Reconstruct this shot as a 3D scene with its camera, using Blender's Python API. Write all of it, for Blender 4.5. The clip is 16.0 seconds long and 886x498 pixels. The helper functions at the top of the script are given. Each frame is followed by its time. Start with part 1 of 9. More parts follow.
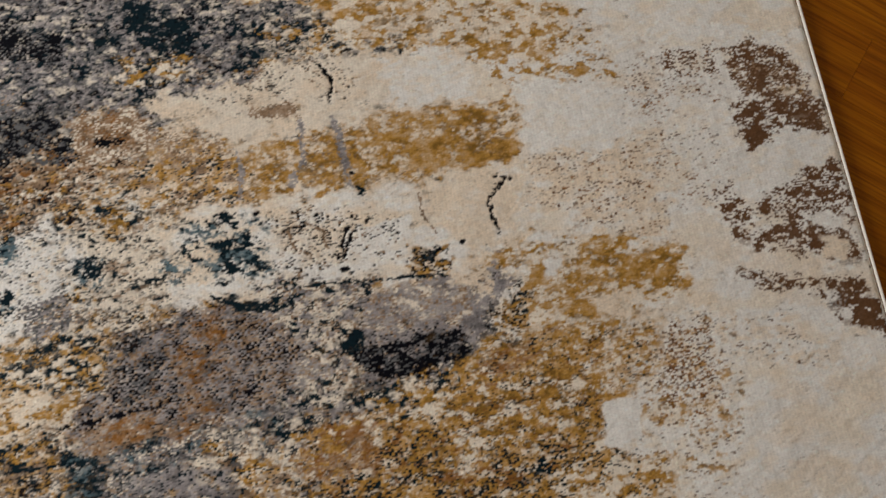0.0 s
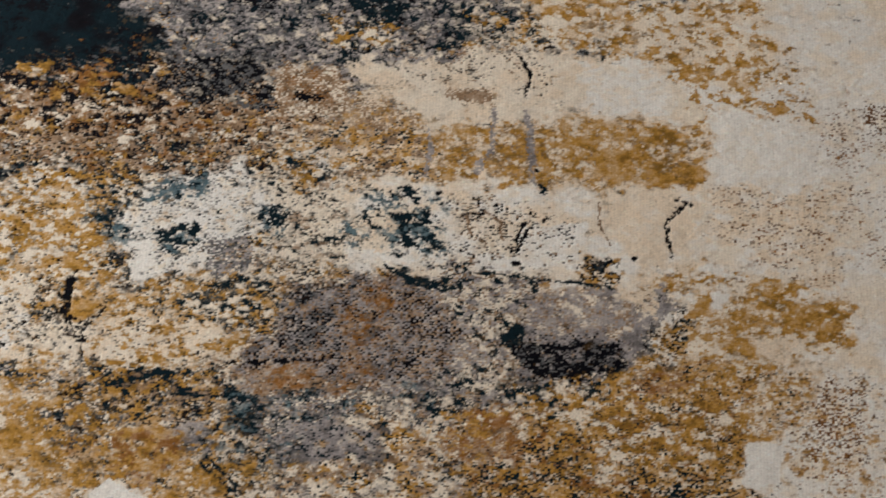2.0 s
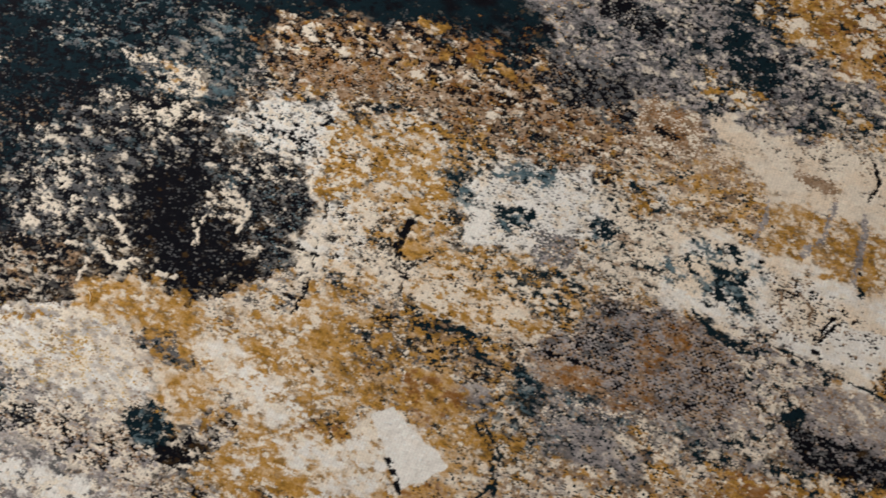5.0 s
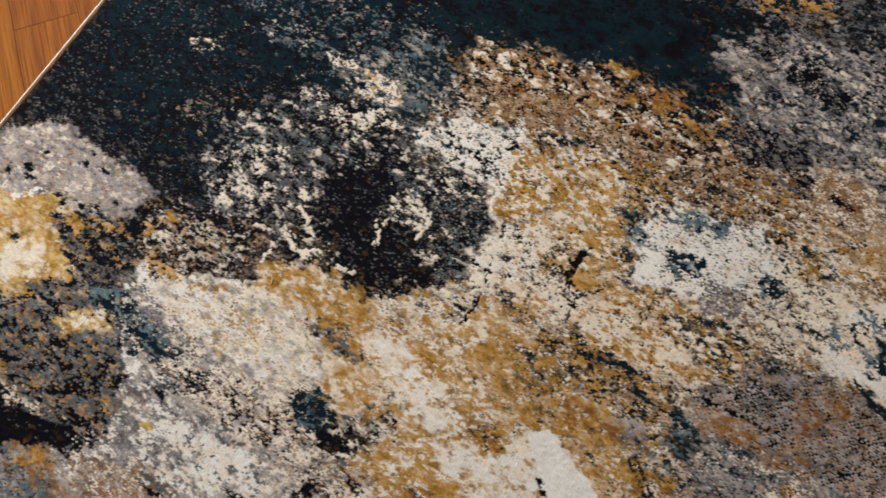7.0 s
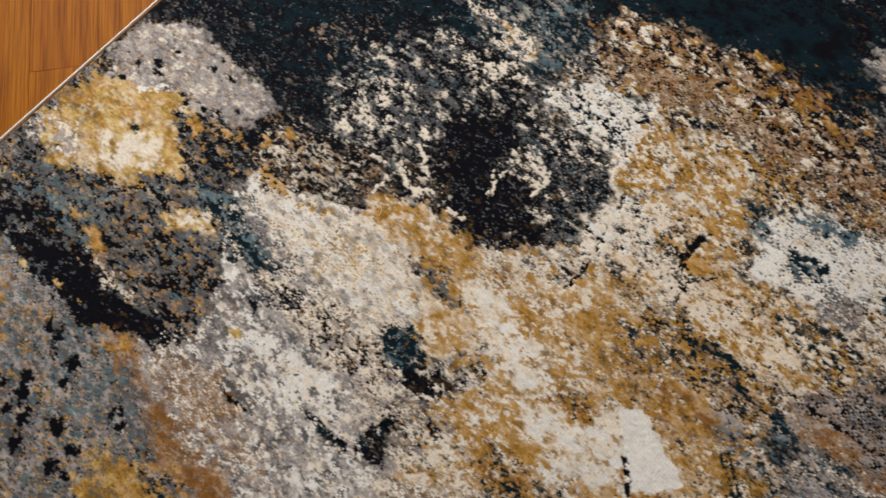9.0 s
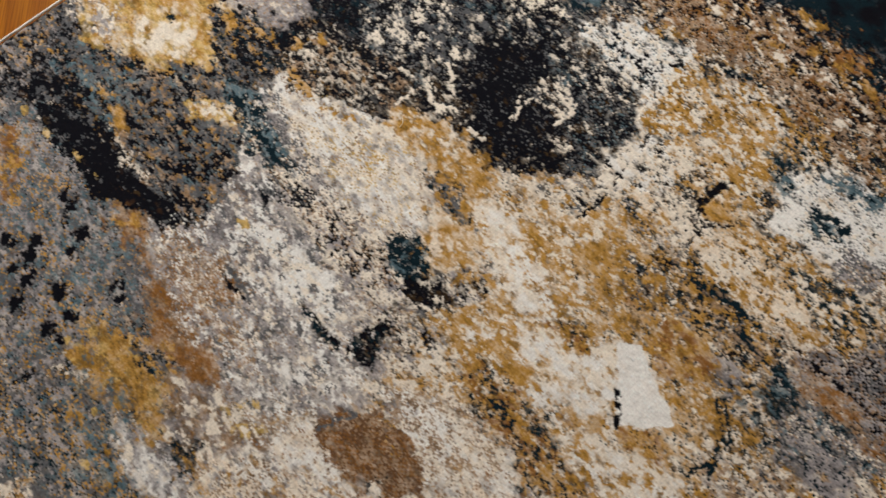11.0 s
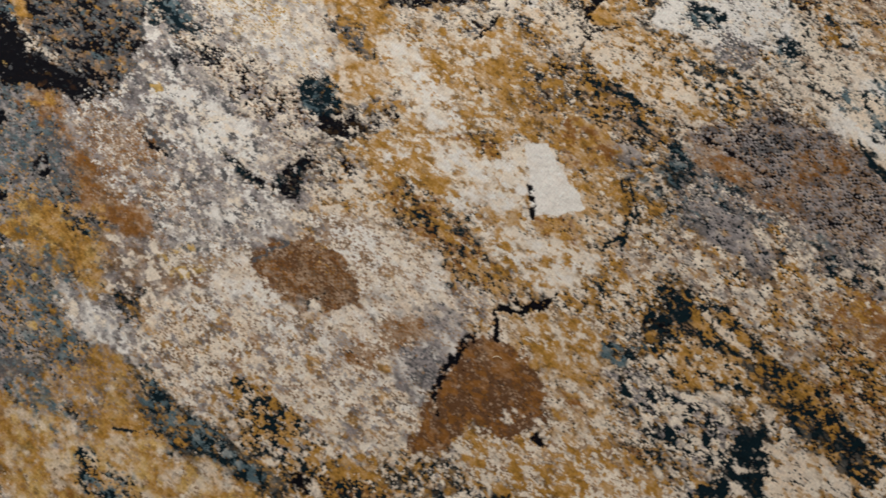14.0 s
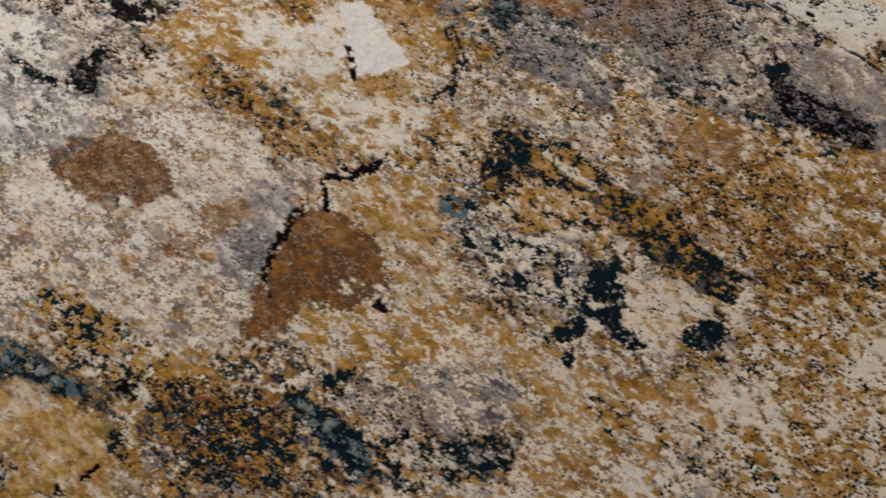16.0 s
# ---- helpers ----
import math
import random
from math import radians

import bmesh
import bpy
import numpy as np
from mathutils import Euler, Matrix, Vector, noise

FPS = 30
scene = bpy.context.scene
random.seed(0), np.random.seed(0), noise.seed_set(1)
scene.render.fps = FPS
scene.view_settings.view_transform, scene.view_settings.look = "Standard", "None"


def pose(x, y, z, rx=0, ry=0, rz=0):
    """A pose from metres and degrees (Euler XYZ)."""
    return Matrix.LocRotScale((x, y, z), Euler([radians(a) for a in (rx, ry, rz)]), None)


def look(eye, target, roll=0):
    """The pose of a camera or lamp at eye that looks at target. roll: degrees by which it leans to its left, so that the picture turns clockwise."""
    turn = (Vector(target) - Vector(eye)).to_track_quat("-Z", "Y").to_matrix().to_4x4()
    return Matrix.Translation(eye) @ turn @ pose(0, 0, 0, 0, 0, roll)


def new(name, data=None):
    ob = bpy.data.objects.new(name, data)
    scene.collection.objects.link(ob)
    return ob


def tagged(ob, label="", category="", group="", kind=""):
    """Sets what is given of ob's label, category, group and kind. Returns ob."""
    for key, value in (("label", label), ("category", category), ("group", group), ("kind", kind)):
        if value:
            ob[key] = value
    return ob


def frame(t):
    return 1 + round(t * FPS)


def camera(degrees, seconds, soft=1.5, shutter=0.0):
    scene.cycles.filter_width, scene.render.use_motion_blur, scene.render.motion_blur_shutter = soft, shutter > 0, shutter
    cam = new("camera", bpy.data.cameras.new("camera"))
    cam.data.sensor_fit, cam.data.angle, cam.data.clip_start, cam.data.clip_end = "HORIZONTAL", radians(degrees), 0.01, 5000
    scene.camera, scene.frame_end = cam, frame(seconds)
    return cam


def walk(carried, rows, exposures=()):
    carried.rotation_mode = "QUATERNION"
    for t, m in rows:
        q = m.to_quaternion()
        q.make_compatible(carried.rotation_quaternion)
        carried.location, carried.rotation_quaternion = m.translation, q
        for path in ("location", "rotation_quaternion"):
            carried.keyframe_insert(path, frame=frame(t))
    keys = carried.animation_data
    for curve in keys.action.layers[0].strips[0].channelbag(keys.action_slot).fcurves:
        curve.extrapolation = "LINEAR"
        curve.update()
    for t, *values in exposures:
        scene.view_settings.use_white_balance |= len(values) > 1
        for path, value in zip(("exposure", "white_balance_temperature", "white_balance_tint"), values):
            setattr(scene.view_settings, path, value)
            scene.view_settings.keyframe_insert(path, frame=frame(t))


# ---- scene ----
cam = camera(70.0, 16.0, soft=1.5)
ROWS = [
    (0.0, 1.1576, 0.2133, 0.6134, 11.50, -1.00, -8.50),
    (0.5, 1.1270, 0.2325, 0.6096, 10.33, -0.94, -6.22),
    (1.0, 1.0971, 0.2374, 0.6131, 9.53, -0.60, -3.34),
    (1.5, 1.0645, 0.2407, 0.6171, 9.04, -0.58, -0.75),
    (2.0, 1.0191, 0.2391, 0.6261, 9.12, -0.31, 2.76),
    (2.5, 0.9782, 0.2325, 0.6330, 9.48, 0.19, 7.18),
    (3.0, 0.9313, 0.2228, 0.6431, 9.65, 0.44, 11.82),
    (3.5, 0.8761, 0.2052, 0.6489, 10.16, 0.55, 15.59),
    (4.0, 0.8347, 0.1934, 0.6566, 10.38, 0.66, 18.66),
    (4.5, 0.8006, 0.1792, 0.6601, 10.61, 0.70, 21.04),
    (5.0, 0.7579, 0.1676, 0.6663, 10.56, 0.82, 23.40),
    (7.5, 0.6046, 0.0644, 0.6946, 13.65, 1.35, 34.19),
    (8.0, 0.5956, 0.0414, 0.6870, 13.94, 1.36, 36.50),
    (8.5, 0.5847, 0.0105, 0.6733, 14.09, 1.38, 39.32),
    (8.7, 0.5801, 0.0007, 0.6706, 13.97, 1.38, 40.49),
    (10.8, 0.6420, -0.0724, 0.6355, 15.17, 1.40, 48.77),
    (11.0, 0.6514, -0.0709, 0.6379, 14.70, 1.32, 49.21),
    (11.5, 0.6883, -0.0863, 0.6371, 14.70, 1.22, 50.53),
    (12.0, 0.7208, -0.1043, 0.6299, 14.45, 1.17, 51.46),
    (12.5, 0.7432, -0.1187, 0.6240, 13.93, 1.02, 51.56),
    (13.0, 0.7684, -0.1399, 0.6238, 13.80, 0.99, 49.88),
    (13.5, 0.7875, -0.1495, 0.6266, 13.53, 0.94, 45.59),
    (14.0, 0.8120, -0.1539, 0.6289, 13.35, 0.78, 40.75),
    (14.5, 0.8395, -0.1636, 0.6299, 13.09, 0.39, 36.60),
    (15.0, 0.8825, -0.1707, 0.6233, 12.98, 0.20, 34.30),
    (15.5, 0.9412, -0.1710, 0.6025, 12.65, 0.13, 32.98),
    (16.0, 0.9774, -0.1589, 0.5575, 12.27, -0.18, 32.37),
]
walk(cam, [(t, pose(x, y, z, rx, ry, rz)) for t, x, y, z, rx, ry, rz in ROWS])

# ---- light: one wide window beside the rug, daylight outside ----
RUG_W, RUG_Y0, RUG_Y1, RUG_TOP = 1.6, -1.0, 1.3, 0.012
ROOM_X0, ROOM_X1, ROOM_Y0, ROOM_Y1, ROOM_H = -0.85, 3.3, -2.2, 2.6, 2.5
WIN_Y0, WIN_Y1, WIN_Z0, WIN_Z1 = -0.25, 1.85, 0.42, 1.70

world = bpy.data.worlds.new("daylight")
scene.world = world
world.use_nodes = True
sky = world.node_tree.nodes.new("ShaderNodeTexSky")
sky.sky_type, sky.sun_disc = "NISHITA", False
sky.sun_elevation, sky.sun_rotation = radians(35), radians(90)
world.node_tree.links.new(sky.outputs[0], world.node_tree.nodes["Background"].inputs[0])
world.node_tree.nodes["Background"].inputs[1].default_value = 0.1

lamp = bpy.data.lights.new("window_daylight", "AREA")
lamp.shape, lamp.size, lamp.size_y = "RECTANGLE", WIN_Y1 - WIN_Y0, WIN_Z1 - WIN_Z0
lamp.energy, lamp.color = 52.0, (1.0, 0.985, 0.96)
lamp_ob = new("window_daylight", lamp)
lamp_ob.matrix_world = look((ROOM_X0 - 0.03, (WIN_Y0 + WIN_Y1) / 2, (WIN_Z0 + WIN_Z1) / 2), (ROOM_X0 + 1, (WIN_Y0 + WIN_Y1) / 2, (WIN_Z0 + WIN_Z1) / 2 - 0.35))
scene.view_settings.exposure = 0.0


# ---- materials ----
def material(name, rough=0.6):
    m = bpy.data.materials.new(name)
    m.use_nodes = True
    b = m.node_tree.nodes["Principled BSDF"]
    b.inputs["Roughness"].default_value = rough
    return m, m.node_tree.nodes, m.node_tree.links, b


def noise_tex(nodes, links, coord, scale, detail=4.0, rough=0.6):
    n = nodes.new("ShaderNodeTexNoise")
    n.inputs["Scale"].default_value, n.inputs["Detail"].default_value, n.inputs["Roughness"].default_value = scale, detail, rough
    links.new(coord, n.inputs["Vector"])
    return n.outputs["Fac"]


def ramp(nodes, links, fac, stops):
    r = nodes.new("ShaderNodeValToRGB")
    while len(r.color_ramp.elements) < len(stops):
        r.color_ramp.elements.new(0.5)
    for e, (p, c) in zip(r.color_ramp.elements, stops):
        e.position, e.color = p, (*c, 1)
    links.new(fac, r.inputs[0])
    return r.outputs[0]


def mix(nodes, links, kind, fac, a, b):
    m = nodes.new("ShaderNodeMix")
    m.data_type, m.blend_type = "RGBA", kind
    m.inputs[0].default_value = fac
    links.new(a, m.inputs[6])
    links.new(b, m.inputs[7])
    return m.outputs[2]


def bump(nodes, links, height, strength, distance, bsdf):
    b = nodes.new("ShaderNodeBump")
    b.inputs["Strength"].default_value, b.inputs["Distance"].default_value = strength, distance
    links.new(height, b.inputs["Height"])
    links.new(b.outputs[0], bsdf.inputs["Normal"])


def pile_material():
    m, n, l, b = material("dyed_pile", 0.85)
    co = n.new("ShaderNodeTexCoord").outputs["Object"]
    dye = n.new("ShaderNodeAttribute")
    dye.attribute_name = "dye"
    # single yarn ends: short across the warp
    stretch = n.new("ShaderNodeMapping")
    stretch.inputs["Scale"].default_value = (0.45, 1.0, 1.0)
    l.new(co, stretch.inputs["Vector"])
    ends = noise_tex(n, l, stretch.outputs[0], 900.0, 1.0)
    tufts = noise_tex(n, l, co, 160.0, 3.0)
    wide = noise_tex(n, l, co, 9.0, 4.0)
    c = mix(n, l, "MULTIPLY", 1.0, dye.outputs["Color"], ramp(n, l, ends, [(0.3, (0.92, 0.92, 0.92)), (0.7, (1.05, 1.05, 1.05))]))
    c = mix(n, l, "MULTIPLY", 1.0, c, ramp(n, l, tufts, [(0.3, (0.95, 0.95, 0.95)), (0.7, (1.03, 1.03, 1.03))]))
    c = mix(n, l, "MULTIPLY", 1.0, c, ramp(n, l, wide, [(0.3, (0.94, 0.94, 0.95)), (0.7, (1.04, 1.03, 1.02))]))
    rib = n.new("ShaderNodeTexWave")
    rib.wave_type, rib.bands_direction = "BANDS", "X"
    rib.inputs["Scale"].default_value, rib.inputs["Distortion"].default_value = 98.0, 1.2
    rib.inputs["Detail"].default_value, rib.inputs["Detail Scale"].default_value = 1.0, 3.0
    l.new(co, rib.inputs["Vector"])
    c = mix(n, l, "MULTIPLY", 1.0, c, ramp(n, l, rib.outputs["Fac"], [(0.0, (0.965, 0.965, 0.965)), (1.0, (1.02, 1.02, 1.02))]))
    l.new(c, b.inputs["Base Color"])
    b.inputs["Specular IOR Level"].default_value = 0.05
    bump(n, l, ends, 0.2, 0.0010, b)
    return m


def plain(name, colour, rough=0.7, scale=30.0, depth=0.08, relief=0.0004):
    m, n, l, b = material(name, rough)
    co = n.new("ShaderNodeTexCoord").outputs["Object"]
    fac = noise_tex(n, l, co, scale, 5.0)
    lo, hi = [tuple(min(1.0, v * k) for v in colour) for k in (1 - depth, 1 + depth)]
    l.new(ramp(n, l, fac, [(0.3, lo), (0.7, hi)]), b.inputs["Base Color"])
    bump(n, l, fac, 0.3, relief, b)
    return m


def oak_material():
    m, n, l, b = material("oiled_oak", 0.5)
    co = n.new("ShaderNodeTexCoord").outputs["Object"]
    info = n.new("ShaderNodeObjectInfo")
    geo = n.new("ShaderNodeNewGeometry")
    both = n.new("ShaderNodeMath")
    l.new(info.outputs["Random"], both.inputs[0])
    l.new(geo.outputs["Random Per Island"], both.inputs[1])
    shift = n.new("ShaderNodeVectorMath")
    shift.operation = "SCALE"
    shift.inputs[0].default_value = (3.1, 7.7, 5.3)
    l.new(both.outputs[0], shift.inputs["Scale"])
    add = n.new("ShaderNodeVectorMath")
    l.new(co, add.inputs[0])
    l.new(shift.outputs[0], add.inputs[1])
    grain = n.new("ShaderNodeMapping")
    grain.inputs["Scale"].default_value = (2.2, 12.0, 12.0)
    l.new(add.outputs[0], grain.inputs["Vector"])
    wave = n.new("ShaderNodeTexWave")
    wave.wave_type, wave.bands_direction = "BANDS", "Y"
    wave.inputs["Scale"].default_value, wave.inputs["Distortion"].default_value = 1.1, 16.0
    wave.inputs["Detail"].default_value, wave.inputs["Detail Scale"].default_value = 3.0, 0.8
    l.new(grain.outputs[0], wave.inputs["Vector"])
    pores = n.new("ShaderNodeMapping")
    pores.inputs["Scale"].default_value = (12.0, 420.0, 420.0)
    l.new(add.outputs[0], pores.inputs["Vector"])
    fine = noise_tex(n, l, pores.outputs[0], 1.0, 3.0)
    base = ramp(n, l, wave.outputs["Fac"], [(0.0, (0.25, 0.073, 0.002)), (0.3, (0.28, 0.086, 0.0025)), (1.0, (0.32, 0.104, 0.003))])
    c = mix(n, l, "MULTIPLY", 1.0, base, ramp(n, l, fine, [(0.32, (0.58, 0.52, 0.46)), (0.6, (1.08, 1.06, 1.04))]))
    c = mix(n, l, "MULTIPLY", 1.0, c, ramp(n, l, both.outputs[0], [(0.0, (0.85, 0.72, 0.80)), (1.0, (1.1, 1.14, 1.0))]))
    l.new(c, b.inputs["Base Color"])
    b.inputs["Specular IOR Level"].default_value = 0.08
    bump(n, l, fine, 0.25, 0.0006, b)
    return m


MAT_PILE = pile_material()
MAT_BINDING = plain("overlock_yarn", (0.88, 0.83, 0.74), 0.8, 400.0, 0.06)
MAT_BACKING = plain("jute_backing", (0.35, 0.28, 0.19), 0.9, 250.0, 0.2)
MAT_OAK = oak_material()
MAT_JOINT = plain("dark_joint", (0.07, 0.035, 0.015), 0.8, 60.0, 0.3)
MAT_WALL = plain("wall_paint", (0.55, 0.53, 0.50), 0.8, 18.0, 0.04)
MAT_CEILING = plain("ceiling_paint", (0.8, 0.79, 0.77), 0.85, 18.0, 0.03)
MAT_FRAME = plain("white_lacquer", (0.8, 0.8, 0.78), 0.35, 40.0, 0.03)
MAT_THREAD = plain("pale_thread", (0.75, 0.66, 0.48), 0.7, 500.0, 0.1)


# ---- mesh helpers ----
def box(bm, x0, y0, z0, x1, y1, z1):
    m = Matrix.Translation(((x0 + x1) / 2, (y0 + y1) / 2, (z0 + z1) / 2)) @ Matrix.Diagonal((x1 - x0, y1 - y0, z1 - z0, 1))
    return bmesh.ops.create_cube(bm, size=1, matrix=m)


def mesh_of(name, bm, mat):
    me = bpy.data.meshes.new(name)
    bm.to_mesh(me)
    bm.free()
    me.materials.append(mat)
    return me


def part(name, bm, mat, parent=None, label=""):
    ob = new(name, mesh_of(name, bm, mat))
    ob.parent = parent
    return tagged(ob, label)


# ---- room shell ----
def wall(name, x0, y0, x1, y1, holes=()):
    bm = bmesh.new()
    if not holes:
        box(bm, x0, y0, 0, x1, y1, ROOM_H)
    for a, b, lo, hi in holes:
        box(bm, x0, y0, 0, x1, a, ROOM_H)
        box(bm, x0, b, 0, x1, y1, ROOM_H)
        box(bm, x0, a, 0, x1, b, lo)
        box(bm, x0, a, hi, x1, b, ROOM_H)
    return tagged(part(name, bm, MAT_WALL), "plain off-white painted wall", "wall", kind="structure")


wall("wall_west", ROOM_X0 - 0.25, ROOM_Y0, ROOM_X0, ROOM_Y1, [(WIN_Y0, WIN_Y1, WIN_Z0, WIN_Z1)])
wall("wall_east", ROOM_X1, ROOM_Y0, ROOM_X1 + 0.2, ROOM_Y1)
wall("wall_south", ROOM_X0 - 0.25, ROOM_Y0 - 0.2, ROOM_X1 + 0.2, ROOM_Y0)
wall("wall_north", ROOM_X0 - 0.25, ROOM_Y1, ROOM_X1 + 0.2, ROOM_Y1 + 0.2)
bm = bmesh.new()
box(bm, ROOM_X0 - 0.25, ROOM_Y0 - 0.2, ROOM_H, ROOM_X1 + 0.2, ROOM_Y1 + 0.2, ROOM_H + 0.15)
tagged(part("ceiling", bm, MAT_CEILING), "plain white painted ceiling", "ceiling", kind="structure")

window = tagged(new("window_1"), "white framed window letting in daylight", "window", kind="structure")
wy = (WIN_Y0 + WIN_Y1) / 2
bm = bmesh.new()
for y0, y1, z0, z1 in ((WIN_Y0, WIN_Y0 + 0.06, WIN_Z0, WIN_Z1), (WIN_Y1 - 0.06, WIN_Y1, WIN_Z0, WIN_Z1), (WIN_Y0 + 0.06, WIN_Y1 - 0.06, WIN_Z0, WIN_Z0 + 0.06), (WIN_Y0 + 0.06, WIN_Y1 - 0.06, WIN_Z1 - 0.06, WIN_Z1)):
    box(bm, ROOM_X0 - 0.14, y0, z0, ROOM_X0 - 0.08, y1, z1)
part("window_frame", bm, MAT_FRAME, window)

# ---- floor: slab and oak strips ----
bm = bmesh.new()
box(bm, ROOM_X0, ROOM_Y0, -0.12, ROOM_X1, ROOM_Y1, -0.004)
floor = tagged(part("floor", bm, MAT_JOINT), "honey brown oak strip parquet floor with dark joints", "floor", kind="structure")


# ---- rug: a woven pattern, knot by knot ----
STEP = 0.0013
NX, NY = round(RUG_W / STEP) + 1, round((RUG_Y1 - RUG_Y0) / STEP) + 1
DYES = {
    "C": (0.83, 0.735, 0.605), "W": (0.85, 0.815, 0.755), "P": (0.82, 0.685, 0.53), "O": (0.47, 0.25, 0.052), "Y": (0.60, 0.40, 0.13),
    "R": (0.275, 0.12, 0.03), "B": (0.140, 0.068, 0.031), "D": (0.09, 0.05, 0.025), "N": (0.33, 0.215, 0.13), "G": (0.335, 0.305, 0.30),
    "S": (0.115, 0.116, 0.120), "T": (0.005, 0.015, 0.021), "L": (0.105, 0.165, 0.19), "K": (0.0045, 0.0045, 0.007),
}
rng = np.random.default_rng(7)
FREQ = np.sqrt((0.78 * np.fft.fftfreq(NY, STEP)[:, None]) ** 2 + (1.3 * np.fft.rfftfreq(NX, STEP)[None, :]) ** 2)


def clouds(size, slope=0.0, floor_size=0.0016):
    """Noise, even over the rug: features of about size metres, or with a slope all sizes from there down to floor_size."""
    low = 1 / (2.2 * size)
    weight = np.exp(-((FREQ * size * 0.75) ** 2)) if not slope else np.exp(-((FREQ * floor_size * 0.6) ** 2)) / (1 + (FREQ / low) ** 2) ** (slope / 2)
    field = np.fft.irfft2(np.fft.rfft2(rng.standard_normal((NY, NX))) * weight, s=(NY, NX))
    return field / field.std()


def evened(field):
    """The field's values turned into their shares from 0 to 1."""
    field = field / field.std()
    return (0.5 + 0.5 * np.tanh(0.7979 * (field + 0.044715 * field**3))).astype(np.float32)


# one value a yarn end: ends are two steps wide and one step long
PINS = np.repeat(rng.standard_normal((NY, NX // 2 + 1)), 2, axis=1)[:, :NX]
# the weave's own order: ends step sideways from row to row
TWILL = ((np.arange(NY)[:, None] + 2 * (np.arange(NX)[None, :] // 2)) % 4 - 1.5) / 1.12
RIDGE = np.abs(clouds(0.011, 2.6)) - 0.8 + 0.10 * PINS
GRAINS = {
    "s": evened(clouds(0.0085, 2.3) + 0.10 * PINS),
    "m": evened(clouds(0.0080, 1.85) + 0.26 * PINS),
    "d": evened(clouds(0.0070, 1.75) + 0.42 * PINS),
    "c": evened(clouds(0.022, 2.4) + 0.08 * PINS),
    "f": evened(0.45 * clouds(0.007, 2.0) + 0.9 * PINS),
    "h": evened(0.40 * clouds(0.007, 2.0) + 0.60 * PINS + 0.45 * TWILL),
    "v": evened(RIDGE),
}
BEND = (0.17 * clouds(0.04, 2.4) + 0.15 * clouds(0.011, 2.2)).astype(np.float32)
FRAY = (clouds(0.006, 1.8)).astype(np.float32)
TINT = (0.9 * clouds(0.0065, 1.9) + 0.45 * clouds(0.03, 2.4)).astype(np.float32)
CUT = {"K": -0.0008, "T": -0.0005, "S": -0.0003}
weave = np.empty((NY, NX, 3), np.float32)
weave[:] = DYES["C"]
relief = np.zeros((NY, NX), np.float32)


def lay(i0, i1, j0, j1, dye, cover):
    """Weave a dye into the window by its cover from 0 to 1."""
    weave[j0:j1, i0:i1] += (np.array(DYES[dye], np.float32) - weave[j0:j1, i0:i1]) * cover[..., None]
    relief[j0:j1, i0:i1] += (CUT.get(dye, 0.0) - relief[j0:j1, i0:i1]) * cover


def window_of(x, y, reach):
    i0, i1 = max(0, int((x - reach) / STEP)), min(NX, int((x + reach) / STEP) + 2)
    j0, j1 = max(0, int((y - RUG_Y0 - reach) / STEP)), min(NY, int((y - RUG_Y0 + reach) / STEP) + 2)
    if i1 <= i0 or j1 <= j0:
        return None
    return i0, i1, j0, j1, np.arange(i0, i1)[None, :] * STEP - x, np.arange(j0, j1)[:, None] * STEP + RUG_Y0 - y


def borrowed(field, i0, i1, j0, j1):
    """The field over that window, from a place of its own each time, ends kept in step."""
    a, b = 2 * rng.integers(0, NX // 2), 4 * rng.integers(0, NY // 4)
    return field[np.ix_((np.arange(j0, j1) + b) % NY, (np.arange(i0, i1) + a) % NX)]


# how gradually flecks of each grain give way to what lies under them
BLEND = {"s": 0.62, "m": 0.26, "d": 0.16, "c": 0.5, "f": 0.10, "h": 0.14, "v": 0.22}


def weave_in(i0, i1, j0, j1, inside, yarns, fill=1.4):
    """Weave yarns in turn where inside is above 0: each a dye, its share in tenths and its grain; a dye alone fills the place."""
    for yarn in yarns.split():
        share, grain = (int(yarn[1]) / 10, yarn[2]) if len(yarn) > 1 else (fill, "m" if yarn in "KTSBR" else "s")
        if grain == "m" and yarn[0] in "KTSB":
            grain = "d"
        fade = BLEND[grain]
        field = borrowed(GRAINS[grain], i0, i1, j0, j1)
        lay(i0, i1, j0, j1, yarn[0], np.clip((share * inside * (1 + 0.5 * fade) - field) / fade + 0.1, 0, 1).astype(np.float32))


